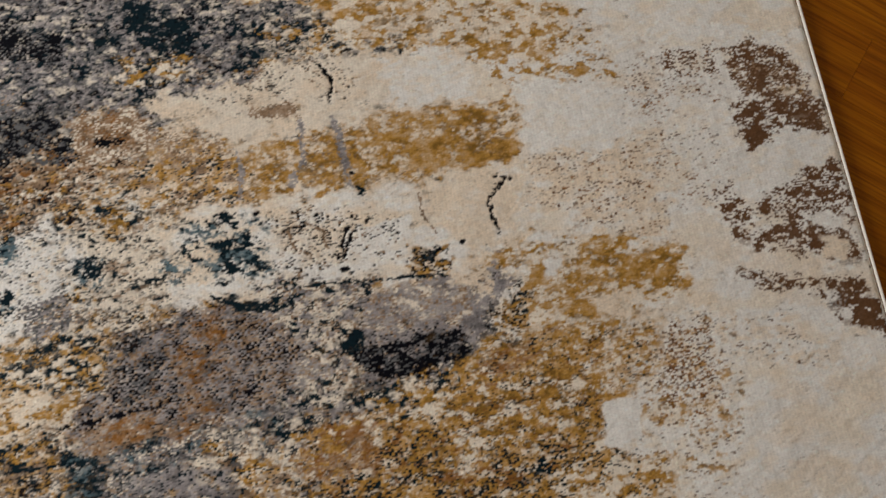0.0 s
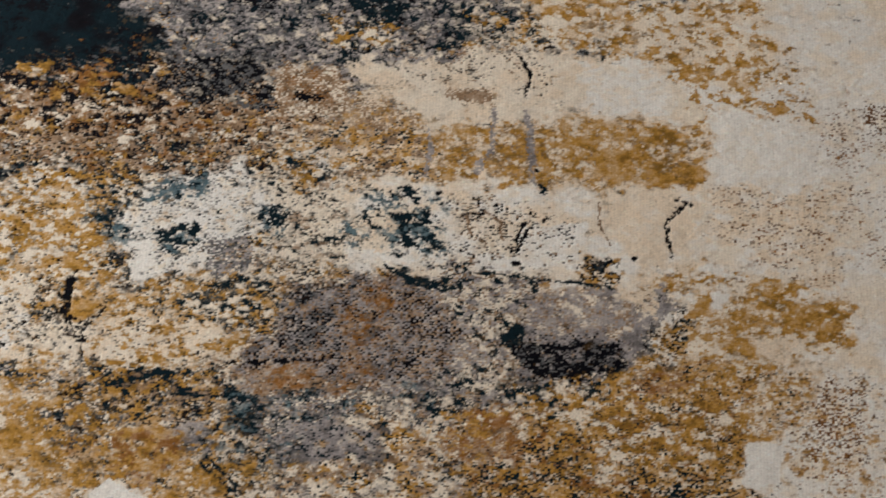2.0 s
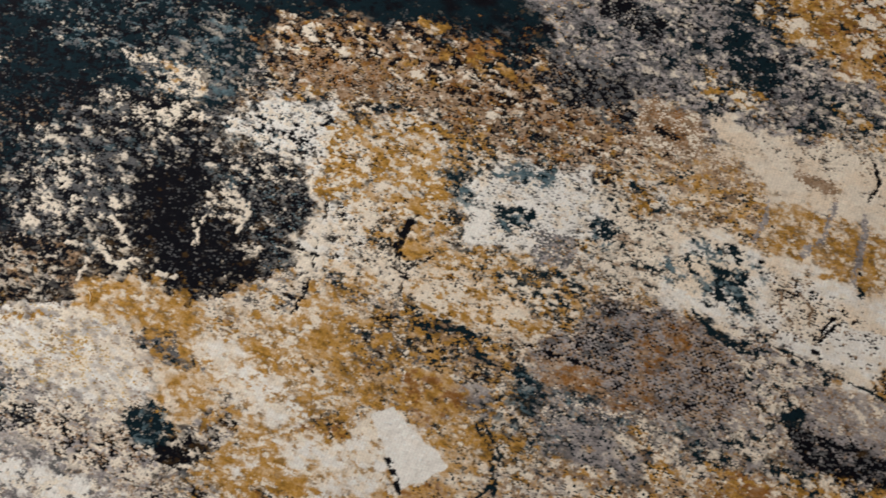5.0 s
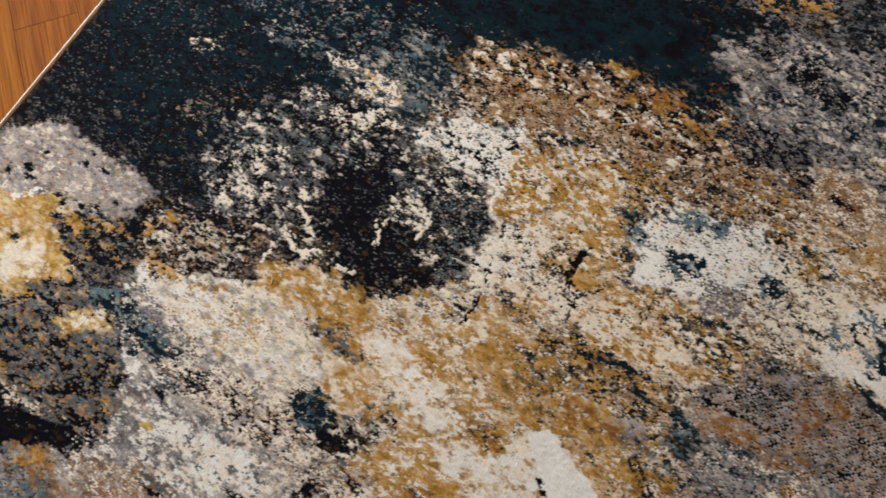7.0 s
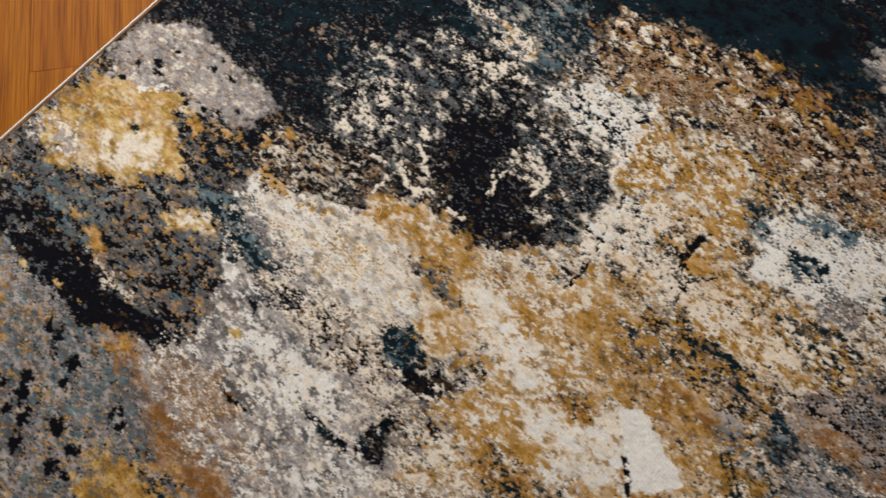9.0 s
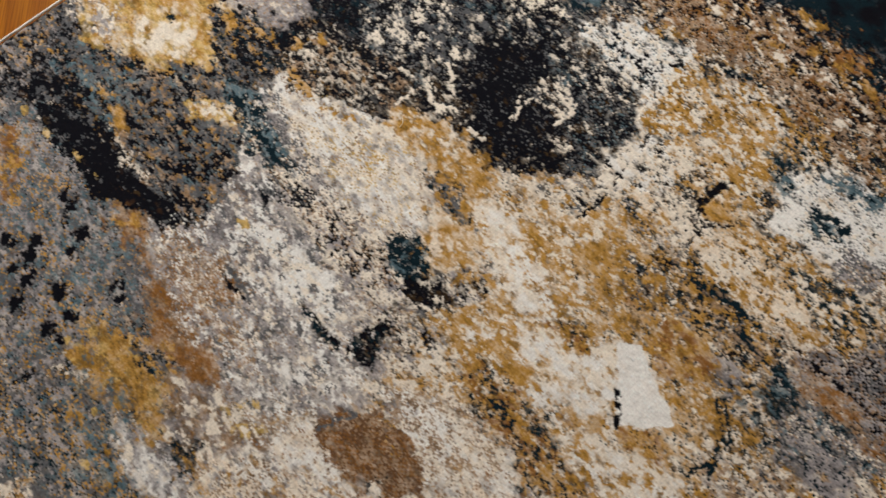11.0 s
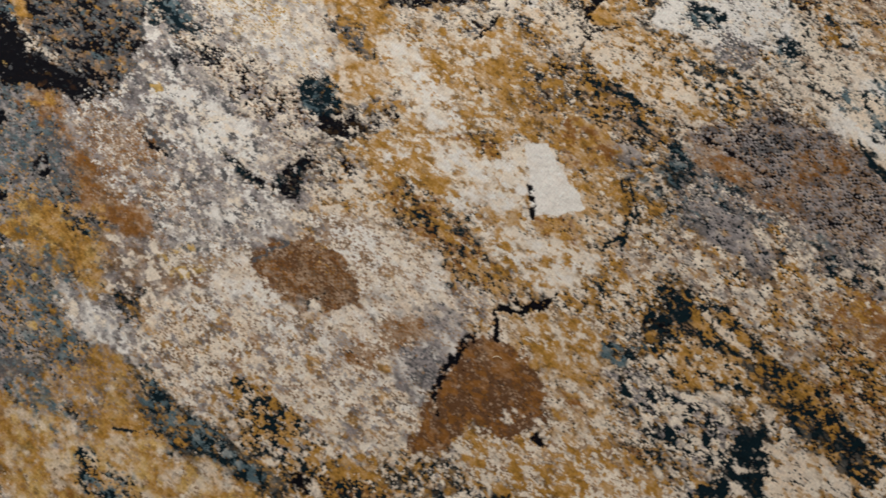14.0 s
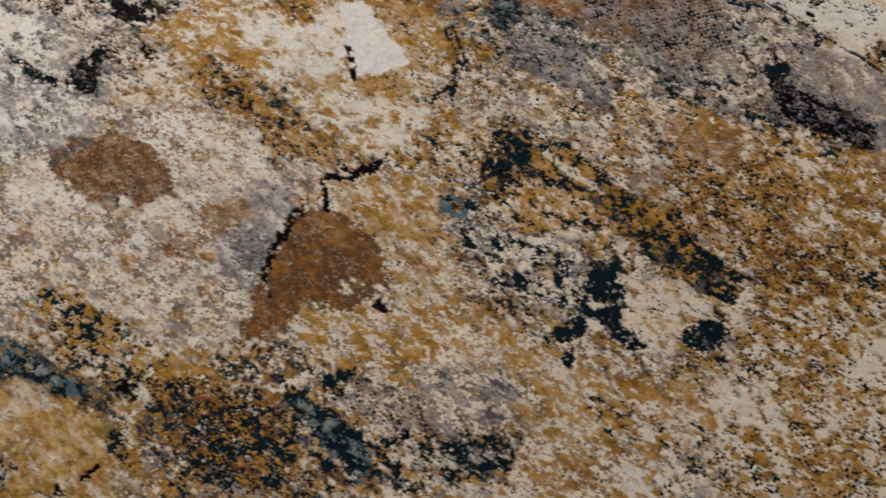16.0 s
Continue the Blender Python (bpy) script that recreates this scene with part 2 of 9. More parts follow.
def patch(yarns, soft, *corners):
    """An area of yarns within the corners, its edge uneven and giving way over soft metres."""
    xs, ys = [c[0] for c in corners], [c[1] for c in corners]
    mx, my = (min(xs) + max(xs)) / 2, (min(ys) + max(ys)) / 2
    got = window_of(mx, my, max(max(xs) - min(xs), max(ys) - min(ys)) / 2 + soft + 0.012)
    if got is None:
        return
    i0, i1, j0, j1, dx, dy = got
    px, py = dx + mx, dy + my
    gap = np.full((j1 - j0, i1 - i0), 9.0, np.float32)
    within = np.zeros(gap.shape, bool)
    for (xa, ya), (xb, yb) in zip(corners, corners[1:] + corners[:1]):
        ux, uy = xb - xa, yb - ya
        k = np.clip(((px - xa) * ux + (py - ya) * uy) / max(ux * ux + uy * uy, 1e-9), 0, 1)
        gap = np.minimum(gap, np.hypot(px - xa - k * ux, py - ya - k * uy))
        if ya != yb:
            within ^= ((ya > py) != (yb > py)) & (px < (py - ya) * ux / uy + xa)
    edge = np.where(within, gap, -gap) + min(0.6 * soft, 0.012) * 4.0 * borrowed(BEND, i0, i1, j0, j1)
    weave_in(i0, i1, j0, j1, np.clip(edge / (1.25 * soft) + 0.6, 0, 1), yarns, 1.4 if soft < 0.005 else 0.88)


def blot(x, y, along, across, turn, soft, yarns):
    """An uneven patch of yarns: each a dye, its share in tenths and the grain of its flecks; a dye alone fills the patch."""
    got = window_of(x, y, 1.6 * max(along, across))
    if got is None:
        return
    i0, i1, j0, j1, dx, dy = got
    c, s = math.cos(radians(turn)), math.sin(radians(turn))
    d = np.sqrt(((dx * c + dy * s) / along) ** 2 + ((dy * c - dx * s) / across) ** 2) + borrowed(BEND, i0, i1, j0, j1)
    weave_in(i0, i1, j0, j1, np.clip((1.08 - d) / (0.65 * soft), 0, 1), " ".join(sorted(yarns.split(), key=lambda k: (len(k) > 1, "WCPGNYOLRSDBTK".index(k[0])))))


def crack(dye, width, *points):
    """A ragged line of one dye along the points."""
    for (xa, ya), (xb, yb) in zip(points, points[1:]):
        got = window_of((xa + xb) / 2, (ya + yb) / 2, math.hypot(xb - xa, yb - ya) / 2 + 3 * width)
        if got is None:
            continue
        i0, i1, j0, j1, dx, dy = got
        ux, uy, n = xb - xa, yb - ya, (xb - xa) ** 2 + (yb - ya) ** 2
        px, py = dx + (xb - xa) / 2, dy + (yb - ya) / 2
        k = np.clip((px * ux + py * uy) / n, 0, 1)
        sway = 0.45 * width * FRAY[j0:j1, i0:i1]
        off = np.hypot(px - k * ux + sway, py - k * uy - 0.6 * sway) / (0.62 * width) + (0.6 if dye in "CYO" else 0.22) * borrowed(FRAY, i0, i1, j0, j1) + 0.06 * PINS[j0:j1, i0:i1]
        lay(i0, i1, j0, j1, dye, np.clip((1.0 - off) / 0.4 + 0.5, 0, 1).astype(np.float32))


def fleck(dye, x, y, radius):
    """One ragged spot."""
    got = window_of(x, y, 2.2 * radius)
    if got is None:
        return
    i0, i1, j0, j1, dx, dy = got
    off = np.hypot(dx / 1.2 + 0.3 * radius * FRAY[j0:j1, i0:i1], dy) / radius + 0.28 * borrowed(FRAY, i0, i1, j0, j1) + 0.1 * PINS[j0:j1, i0:i1]
    lay(i0, i1, j0, j1, dye, np.clip((1.0 - off) / 0.35 + 0.5, 0, 1).astype(np.float32))


# general ground of the pattern
blot(0.8, 0.15, 1.9, 1.6, 0, 0.3, "C O4m G3m T2m")
blot(0.4, 1.0, 0.7, 0.35, 10, 0.6, "T6c K4c S2f")
blot(0.6, -0.8, 0.8, 0.3, 20, 0.8, "O6m T3m C3m")
blot(0.12, 0.0, 0.32, 0.5, 0, 0.5, "G S5m N3m O3m K4m")
blot(0.55, 0.7, 0.8, 0.2, 12, 0.5, "S T5m K5m G2m")
# right part
blot(1.460, 0.375, 0.240, 0.250, -8, 0.3, 'W C4m P1m')
blot(1.356, 0.439, 0.087, 0.048, 2, 0.6, 'W N1f')
blot(1.187, 0.512, 0.064, 0.028, -3, 0.5, 'W')
blot(1.405, 0.313, 0.061, 0.051, -8, 0.6, 'W P2m N1f')
blot(1.451, 0.112, 0.131, 0.065, -9, 0.7, 'W P2c N1f D1f')
blot(1.501, 0.199, 0.065, 0.043, -8, 0.8, 'P7m C2m N1f')
blot(1.324, 0.551, 0.119, 0.039, -8, 0.9, 'P4c O3m K1f')
blot(1.264, 0.553, 0.041, 0.029, -8, 0.9, 'O6m')
blot(1.443, 0.483, 0.053, 0.038, -8, 0.9, 'C8m N4f O1f')
blot(1.347, 0.392, 0.062, 0.036, -19, 0.8, 'C5m P3m N4f D1f')
blot(1.309, 0.403, 0.034, 0.012, -8, 0.8, 'B3f')
blot(1.237, 0.354, 0.061, 0.040, 2, 0.6, 'P9c C2m')
blot(1.119, 0.343, 0.038, 0.022, 0, 0.5, 'W')
blot(1.003, 0.526, 0.091, 0.040, 5, 0.6, 'P9c C3c')
blot(0.949, 0.472, 0.050, 0.024, 0, 0.7, 'P6m N4f')
blot(1.041, 0.496, 0.034, 0.007, -8, 0.7, 'N6f')
blot(1.190, 0.450, 0.085, 0.033, -5, 0.6, 'O8m C2f N1f')
blot(1.225, 0.418, 0.045, 0.011, -3, 0.6, 'O8m')
blot(1.129, 0.423, 0.039, 0.026, -3, 0.6, 'O7m K1f')
blot(1.029, 0.431, 0.072, 0.032, -3, 0.8, 'O6m P4c N2f')
blot(1.058, 0.392, 0.033, 0.008, 4, 0.6, 'O7m')
blot(1.157, 0.461, 0.005, 0.018, -8, 0.6, 'C8m')
blot(1.072, 0.413, 0.033, 0.005, 11, 0.5, 'C9m')
blot(1.346, 0.304, 0.073, 0.030, 4, 0.8, 'O6m P3c D1f')
blot(1.266, 0.322, 0.044, 0.028, -8, 0.8, 'O4m P4c')
blot(1.342, 0.255, 0.072, 0.032, 6, 0.8, 'O6m C3c D1f')
blot(1.354, 0.157, 0.064, 0.045, 10, 0.7, 'O5m C4c D1f')
blot(1.289, 0.209, 0.081, 0.041, 11, 0.7, 'O8m R1f D1f C1m')
blot(1.248, 0.220, 0.043, 0.023, 1, 0.8, 'N4f R3f')
blot(1.242, 0.159, 0.094, 0.055, 6, 0.7, 'O8m C2m T2f R1m')
blot(1.171, 0.175, 0.047, 0.035, -9, 0.7, 'O6m T3m R1m')
blot(1.087, 0.172, 0.056, 0.020, -1, 0.7, 'R6m N2f C2f T1m')
blot(1.321, 0.152, 0.019, 0.023, 1, 0.5, 'W')
blot(1.389, 0.194, 0.032, 0.032, -8, 0.8, 'C5m N4f D1f')
blot(1.418, 0.087, 0.031, 0.022, -9, 0.8, 'N4f C4m')
blot(1.331, 0.100, 0.062, 0.020, -9, 0.8, 'O5m C4m')
blot(1.555, 0.426, 0.044, 0.034, -75, 0.6, 'B4m B5f C1f')
blot(1.541, 0.488, 0.036, 0.026, -8, 0.7, 'B4m B5f C1f')
blot(1.577, 0.439, 0.026, 0.026, -64, 0.5, 'B7m B6f C1f')
blot(1.522, 0.412, 0.029, 0.015, -8, 0.7, 'B4m B5f C1f')
blot(1.514, 0.335, 0.045, 0.021, -8, 0.8, 'B3m B4f')
blot(1.572, 0.335, 0.036, 0.023, -30, 0.7, 'B5m B6f C1f')
blot(1.518, 0.285, 0.066, 0.020, -19, 0.7, 'B4m B5f C1f')
blot(1.570, 0.283, 0.027, 0.018, -29, 0.7, 'B5m B6f C1f')
blot(1.500, 0.328, 0.022, 0.009, -19, 0.6, 'B6m B6f C1f')
blot(1.499, 0.254, 0.043, 0.011, -21, 0.7, 'B4m B5f C1f')
blot(1.576, 0.226, 0.031, 0.026, -57, 0.6, 'B7m B6f C1f')
blot(1.560, 0.250, 0.026, 0.018, -52, 0.7, 'B4m B5f O1f')
blot(1.561, 0.379, 0.053, 0.015, -3, 0.5, 'W')
blot(1.468, 0.292, 0.017, 0.017, -8, 0.7, 'W')
blot(1.461, 0.357, 0.034, 0.021, -8, 0.8, 'B2m B2f')
blot(1.559, 0.268, 0.021, 0.009, -29, 0.6, 'P6m')
# middle and top
blot(0.827, 0.354, 0.148, 0.023, 7, 0.8, 'C6m O2m')
blot(0.592, 0.502, 0.198, 0.060, 2, 0.5, 'T K3m S1f')
blot(0.514, 0.524, 0.108, 0.039, 7, 0.5, 'T K2m')
blot(0.674, 0.487, 0.053, 0.031, 7, 0.8, 'S4f N2m K3m')
blot(0.854, 0.560, 0.156, 0.038, -1, 0.7, 'G7m T2m S2m K1f C1m')
blot(0.754, 0.541, 0.036, 0.032, 7, 0.7, 'G6m C3m K1f')
blot(0.797, 0.502, 0.047, 0.022, 12, 0.7, 'K G3f S2f')
blot(0.741, 0.482, 0.041, 0.025, 7, 0.8, 'K4m N3m C2f')
blot(0.953, 0.592, 0.031, 0.038, -25, 0.6, 'T8m K2m')
blot(1.020, 0.581, 0.072, 0.032, -14, 0.8, 'T5m G3m O2f C2f')
blot(0.911, 0.541, 0.024, 0.022, 7, 0.6, 'T7m')
blot(0.868, 0.504, 0.041, 0.019, 7, 0.7, 'N7f B2f')
blot(0.915, 0.510, 0.018, 0.019, 7, 0.7, 'G5m T3f')
blot(0.618, 0.524, 0.056, 0.025, -14, 0.8, 'O3m C3m K2m T2m')
blot(0.501, 0.452, 0.056, 0.030, -13, 0.8, 'G3m C3m T3m')
blot(0.599, 0.415, 0.118, 0.042, 2, 0.8, 'R4m N3f C3m K2f')
blot(0.694, 0.445, 0.088, 0.034, 7, 0.8, 'N4f R3m C3m K2f O2f')
blot(0.819, 0.442, 0.099, 0.037, 7, 0.8, 'N4f O3m C3m T2f')
blot(0.911, 0.454, 0.046, 0.027, 7, 0.8, 'N4f T2f O2m')
blot(0.586, 0.395, 0.035, 0.018, 7, 0.8, 'C8m')
blot(0.790, 0.439, 0.017, 0.024, 7, 0.7, 'C8m')
blot(0.673, 0.400, 0.040, 0.025, 50, 0.8, 'T4m K2m C3m')
blot(0.828, 0.383, 0.103, 0.030, 12, 0.8, 'O4m C4m T2f')
blot(0.954, 0.393, 0.063, 0.041, 7, 0.8, 'C6m T2m O3m G2f')
blot(0.623, 0.358, 0.076, 0.026, -3, 0.8, 'C6m O4m T1f')
blot(0.541, 0.359, 0.046, 0.018, 7, 0.8, 'C8m K1m')
blot(0.756, 0.362, 0.080, 0.026, 10, 0.6, 'W C3c')
blot(0.752, 0.386, 0.040, 0.012, 12, 0.8, 'T4m L4m')
blot(0.720, 0.340, 0.034, 0.012, 2, 0.7, 'L5m T4m')
blot(0.755, 0.339, 0.023, 0.010, 7, 0.7, 'T6m L3m')
blot(0.720, 0.311, 0.017, 0.026, 7, 0.6, 'W')
blot(0.634, 0.306, 0.085, 0.035, 7, 0.8, 'C6m O3m K1m')
blot(0.599, 0.284, 0.051, 0.023, 7, 0.8, 'C7m O2m K1m')
blot(0.809, 0.322, 0.023, 0.017, 7, 0.7, 'S3f N3f C3m')
blot(0.881, 0.337, 0.051, 0.034, 7, 0.8, 'C6m O2m T2m N2f')
blot(0.898, 0.299, 0.067, 0.017, 7, 0.8, 'P6m N3f K1f O2f')
blot(0.779, 0.267, 0.084, 0.025, -3, 0.8, 'O6m T3f C2m')
blot(0.836, 0.260, 0.033, 0.011, -3, 0.7, 'O7m T3f')
blot(0.672, 0.265, 0.050, 0.020, 7, 0.7, 'O6m C3m K1m')
blot(0.738, 0.273, 0.045, 0.020, 7, 0.8, 'C4m O4m T1f')
blot(0.607, 0.223, 0.078, 0.033, 7, 0.8, 'C8m O3m K1m')
blot(0.751, 0.236, 0.072, 0.016, -1, 0.8, 'P8m C4m O2m K1f')
blot(0.769, 0.200, 0.110, 0.019, 4, 0.8, 'O4m T4m G2f C2m')
blot(0.678, 0.205, 0.028, 0.016, 7, 0.8, 'G6m S2f')
blot(0.928, 0.242, 0.110, 0.054, 7, 0.7, 'G8c S2f N1f K1f')
blot(0.895, 0.243, 0.055, 0.038, 7, 0.8, 'G5c S3f K4f N2f')
blot(0.936, 0.265, 0.050, 0.028, 7, 0.8, 'K4f N3f R1m S2f')
blot(0.946, 0.274, 0.028, 0.011, 37, 0.7, 'R7m')
blot(0.938, 0.254, 0.012, 0.027, -3, 0.7, 'R6m')
blot(0.855, 0.211, 0.066, 0.019, 7, 0.8, 'R4m N3f K2f G2f')
blot(0.953, 0.223, 0.027, 0.027, 7, 0.8, 'R5m N3f')
blot(0.903, 0.228, 0.049, 0.008, 5, 0.8, 'K6f S3f')
blot(1.013, 0.230, 0.055, 0.032, 7, 0.8, 'G7c K1f')
blot(0.951, 0.159, 0.080, 0.031, 12, 0.7, 'G8c T1m C1f S1f')
blot(0.821, 0.185, 0.022, 0.016, 7, 0.7, 'T7m L2f')
blot(0.882, 0.182, 0.076, 0.021, 7, 0.8, 'G4m T3m N2f')
blot(1.025, 0.216, 0.043, 0.021, 7, 0.8, 'G4m N3f T2m')
blot(0.798, 0.160, 0.038, 0.013, 7, 0.7, 'G7c')
blot(0.741, 0.143, 0.086, 0.031, 7, 0.8, 'O5m T3m G2f R1m')
blot(0.754, 0.129, 0.038, 0.016, 7, 0.8, 'R4m O5m')
blot(0.669, 0.144, 0.032, 0.021, 7, 0.8, 'T5m C2m')
blot(0.624, 0.171, 0.066, 0.032, 7, 0.8, 'O5m C4m T1m')
blot(0.846, 0.167, 0.032, 0.016, 7, 0.8, 'T5m G2m C2m')
blot(0.881, 0.150, 0.038, 0.026, 7, 0.8, 'C4m G3m T3m')
blot(0.821, 0.121, 0.032, 0.013, 17, 0.8, 'T5m O3m')
blot(0.626, 0.112, 0.062, 0.038, 27, 0.8, 'O8m C3m')
blot(0.904, 0.111, 0.058, 0.023, 7, 0.8, 'C6m O4m T1m')
blot(0.988, 0.122, 0.069, 0.020, 7, 0.8, 'C5m G3m T2m O2m')
blot(0.804, 0.094, 0.042, 0.020, 7, 0.8, 'O6m T2m')
blot(1.082, 0.250, 0.071, 0.022, 7, 0.8, 'C5m T2m N2f G2f')
blot(1.070, 0.265, 0.038, 0.025, -13, 0.8, 'T5m C3m')
blot(1.142, 0.258, 0.060, 0.024, 7, 0.6, 'G9c C1f')
blot(1.150, 0.286, 0.066, 0.016, 7, 0.8, 'C5m G4f N1f')
blot(1.149, 0.237, 0.065, 0.013, 4, 0.7, 'K6f G3f S2f')
blot(1.139, 0.219, 0.060, 0.007, 7, 0.7, 'G8f')
blot(1.217, 0.278, 0.012, 0.037, -34, 0.7, 'G6f K3f')
blot(1.134, 0.289, 0.039, 0.017, 7, 0.8, 'N3f P4m O1f')
blot(1.114, 0.200, 0.032, 0.012, 7, 0.7, 'T7m')
blot(1.178, 0.203, 0.029, 0.019, -23, 0.7, 'T6m K1f O2f')
blot(1.078, 0.180, 0.048, 0.021, 7, 0.8, 'R3m O5m T3f')
blot(1.121, 0.180, 0.032, 0.016, 7, 0.8, 'R5m N2f')
blot(1.059, 0.209, 0.033, 0.013, 7, 0.8, 'N3f T3m G3f')
blot(1.076, 0.143, 0.058, 0.020, 7, 0.8, 'R4m N3f C3m O2f T2f')
blot(1.114, 0.138, 0.032, 0.015, 7, 0.8, 'R5m N3f')
# details round the pale band
blot(0.992, 0.362, 0.020, 0.026, 7, 0.7, 'T7m K1f C2f')
blot(0.982, 0.396, 0.017, 0.009, 12, 0.7, 'T8m')
blot(0.924, 0.354, 0.014, 0.023, -3, 0.7, 'T5m L2m C2f')
blot(0.985, 0.324, 0.045, 0.007, 7, 0.6, 'W')
blot(1.016, 0.303, 0.044, 0.009, -5, 0.7, 'T7m K1f')
blot(1.000, 0.340, 0.051, 0.040, 7, 0.9, 'L1m T2m C3m')
blot(1.169, 0.339, 0.022, 0.025, 7, 0.7, 'T7m O2m K1f')
blot(1.164, 0.327, 0.012, 0.017, 7, 0.7, 'O5m T3m')
blot(1.027, 0.402, 0.046, 0.008, 11, 0.8, 'O5m C3m')
blot(1.117, 0.361, 0.039, 0.026, 7, 0.6, 'W')
# left part
blot(0.380, 0.202, 0.211, 0.129, 28, 0.4, 'K S3f C1m')
blot(0.188, 0.194, 0.203, 0.080, 28, 0.5, 'K T3m S1f N1f')
blot(0.094, 0.157, 0.095, 0.042, 7, 0.5, 'K7m T4m N1f')
blot(0.252, 0.292, 0.103, 0.044, 16, 0.6, 'T N2f K4m')
blot(0.528, 0.520, 0.149, 0.060, 33, 0.5, 'T K3c')
blot(0.692, 0.558, 0.088, 0.078, 39, 0.7, 'T G3f K3m')
blot(0.199, 0.212, 0.040, 0.022, 38, 0.7, 'N4f K4m T2m')
blot(0.346, 0.357, 0.083, 0.022, 0, 0.7, 'S3m C4m O2f K3m T3m')
blot(0.357, 0.300, 0.040, 0.018, 6, 0.7, 'C5m N2f K4m')
blot(0.458, 0.427, 0.059, 0.037, 16, 0.7, 'C2m N4f K5m T2m')
blot(0.297, 0.171, 0.073, 0.054, 18, 0.7, 'S7m C4m K4m')
blot(0.329, 0.232, 0.091, 0.035, 39, 0.8, 'S5m C4m N3f K4m')
blot(0.243, 0.173, 0.039, 0.029, 39, 0.8, 'S4m C3m K5m')
blot(0.408, 0.268, 0.051, 0.028, 39, 0.8, 'C4m S4m K6m')
blot(0.414, 0.170, 0.094, 0.059, 28, 0.5, 'K C2m K7m S1f')
blot(0.515, 0.242, 0.068, 0.052, 39, 0.6, 'S5f C3m K6m')
blot(0.485, 0.303, 0.038, 0.034, 39, 0.7, 'K4m L2m C4m S2f')
blot(0.293, 0.098, 0.084, 0.037, 28, 0.7, 'N4m C4m G2m K5m')
blot(0.336, 0.107, 0.051, 0.033, 28, 0.7, 'C5m N2f K6m')
blot(0.555, 0.422, 0.069, 0.043, 16, 0.7, 'R5m N4f C2m K1m')
blot(0.614, 0.460, 0.050, 0.043, 4, 0.8, 'R4m N3f C3m K2m T1f')
blot(0.526, 0.408, 0.051, 0.025, 27, 0.8, 'R5m N4f')
blot(0.520, 0.341, 0.053, 0.059, 70, 0.6, 'C9c')
blot(0.460, 0.337, 0.038, 0.014, 39, 0.7, 'C8m K2m')
blot(0.580, 0.397, 0.019, 0.014, 39, 0.6, 'C9c')
blot(0.609, 0.343, 0.066, 0.054, 17, 0.8, 'C5m O5m K1m T1f')
blot(0.652, 0.412, 0.060, 0.041, 16, 0.8, 'C4m O4m T2m K1m N2f')
blot(0.608, 0.260, 0.054, 0.044, 39, 0.7, 'C7m O3m K1m')
blot(0.584, 0.232, 0.031, 0.025, 59, 0.6, 'C9c')
blot(0.664, 0.338, 0.048, 0.032, 39, 0.8, 'C5m O5m T1f K1m')
blot(0.681, 0.271, 0.030, 0.015, 39, 0.6, 'O8m')
blot(0.711, 0.468, 0.065, 0.042, 16, 0.8, 'N4f R2m C3m O2m K2f')
blot(0.741, 0.351, 0.046, 0.039, 6, 0.6, 'W')
blot(0.800, 0.367, 0.050, 0.029, 12, 0.7, 'W C3m')
blot(0.706, 0.339, 0.017, 0.026, 6, 0.7, 'L4m T4m C3m')
blot(0.757, 0.336, 0.020, 0.011, 17, 0.6, 'T8m L2f')
blot(0.805, 0.325, 0.029, 0.018, 39, 0.8, 'S3f C4m N2f')
blot(0.778, 0.281, 0.050, 0.024, 18, 0.8, 'O4m C4m T2m')
blot(0.747, 0.255, 0.084, 0.018, 13, 0.7, 'P8m C5m O2m K1f')
blot(0.815, 0.265, 0.049, 0.018, 18, 0.8, 'O6m T3f C2m')
blot(0.690, 0.216, 0.040, 0.024, 18, 0.8, 'G6m S2f N2f K1f C2f')
blot(0.720, 0.181, 0.061, 0.035, 13, 0.8, 'O3m T3m N3f G2f K1f')
blot(0.777, 0.198, 0.065, 0.023, 13, 0.8, 'O5m T3m N2f')
blot(0.696, 0.146, 0.039, 0.029, 19, 0.8, 'T3m S2m O3m C2m')
blot(0.752, 0.135, 0.049, 0.025, 19, 0.7, 'R4m O5m')
blot(0.787, 0.163, 0.028, 0.022, 39, 0.7, 'G8c')
blot(0.832, 0.186, 0.033, 0.027, 39, 0.8, 'T4m G3m N2f S2f')
blot(0.873, 0.234, 0.056, 0.044, 39, 0.7, 'G4m S3f K4f N3f R1f')
blot(0.904, 0.204, 0.047, 0.028, 19, 0.7, 'G6c R2m K2f N2f')
blot(0.610, 0.166, 0.047, 0.042, 39, 0.7, 'O7m P4c C1m')
blot(0.569, 0.141, 0.036, 0.024, 39, 0.8, 'O5m G3m C2m K1f')
blot(0.537, 0.154, 0.048, 0.018, 39, 0.8, 'G5f S2m C3m T2f')
blot(0.577, 0.171, 0.030, 0.024, 59, 0.8, 'G4f C3m K1m O2m')
blot(0.633, 0.125, 0.041, 0.029, 39, 0.7, 'O8m C2m')
blot(0.538, 0.085, 0.035, 0.018, 9, 0.6, 'C9c W4m')
blot(0.609, 0.090, 0.045, 0.029, -1, 0.7, 'C7m O3m')
blot(0.639, 0.078, 0.051, 0.017, 19, 0.7, 'C7m O3m')
blot(0.582, 0.068, 0.012, 0.023, 39, 0.6, 'C9c')
blot(0.671, 0.055, 0.066, 0.034, 10, 0.7, 'C6m O5m')
blot(0.650, 0.009, 0.050, 0.027, 20, 0.8, 'C6m O4m')
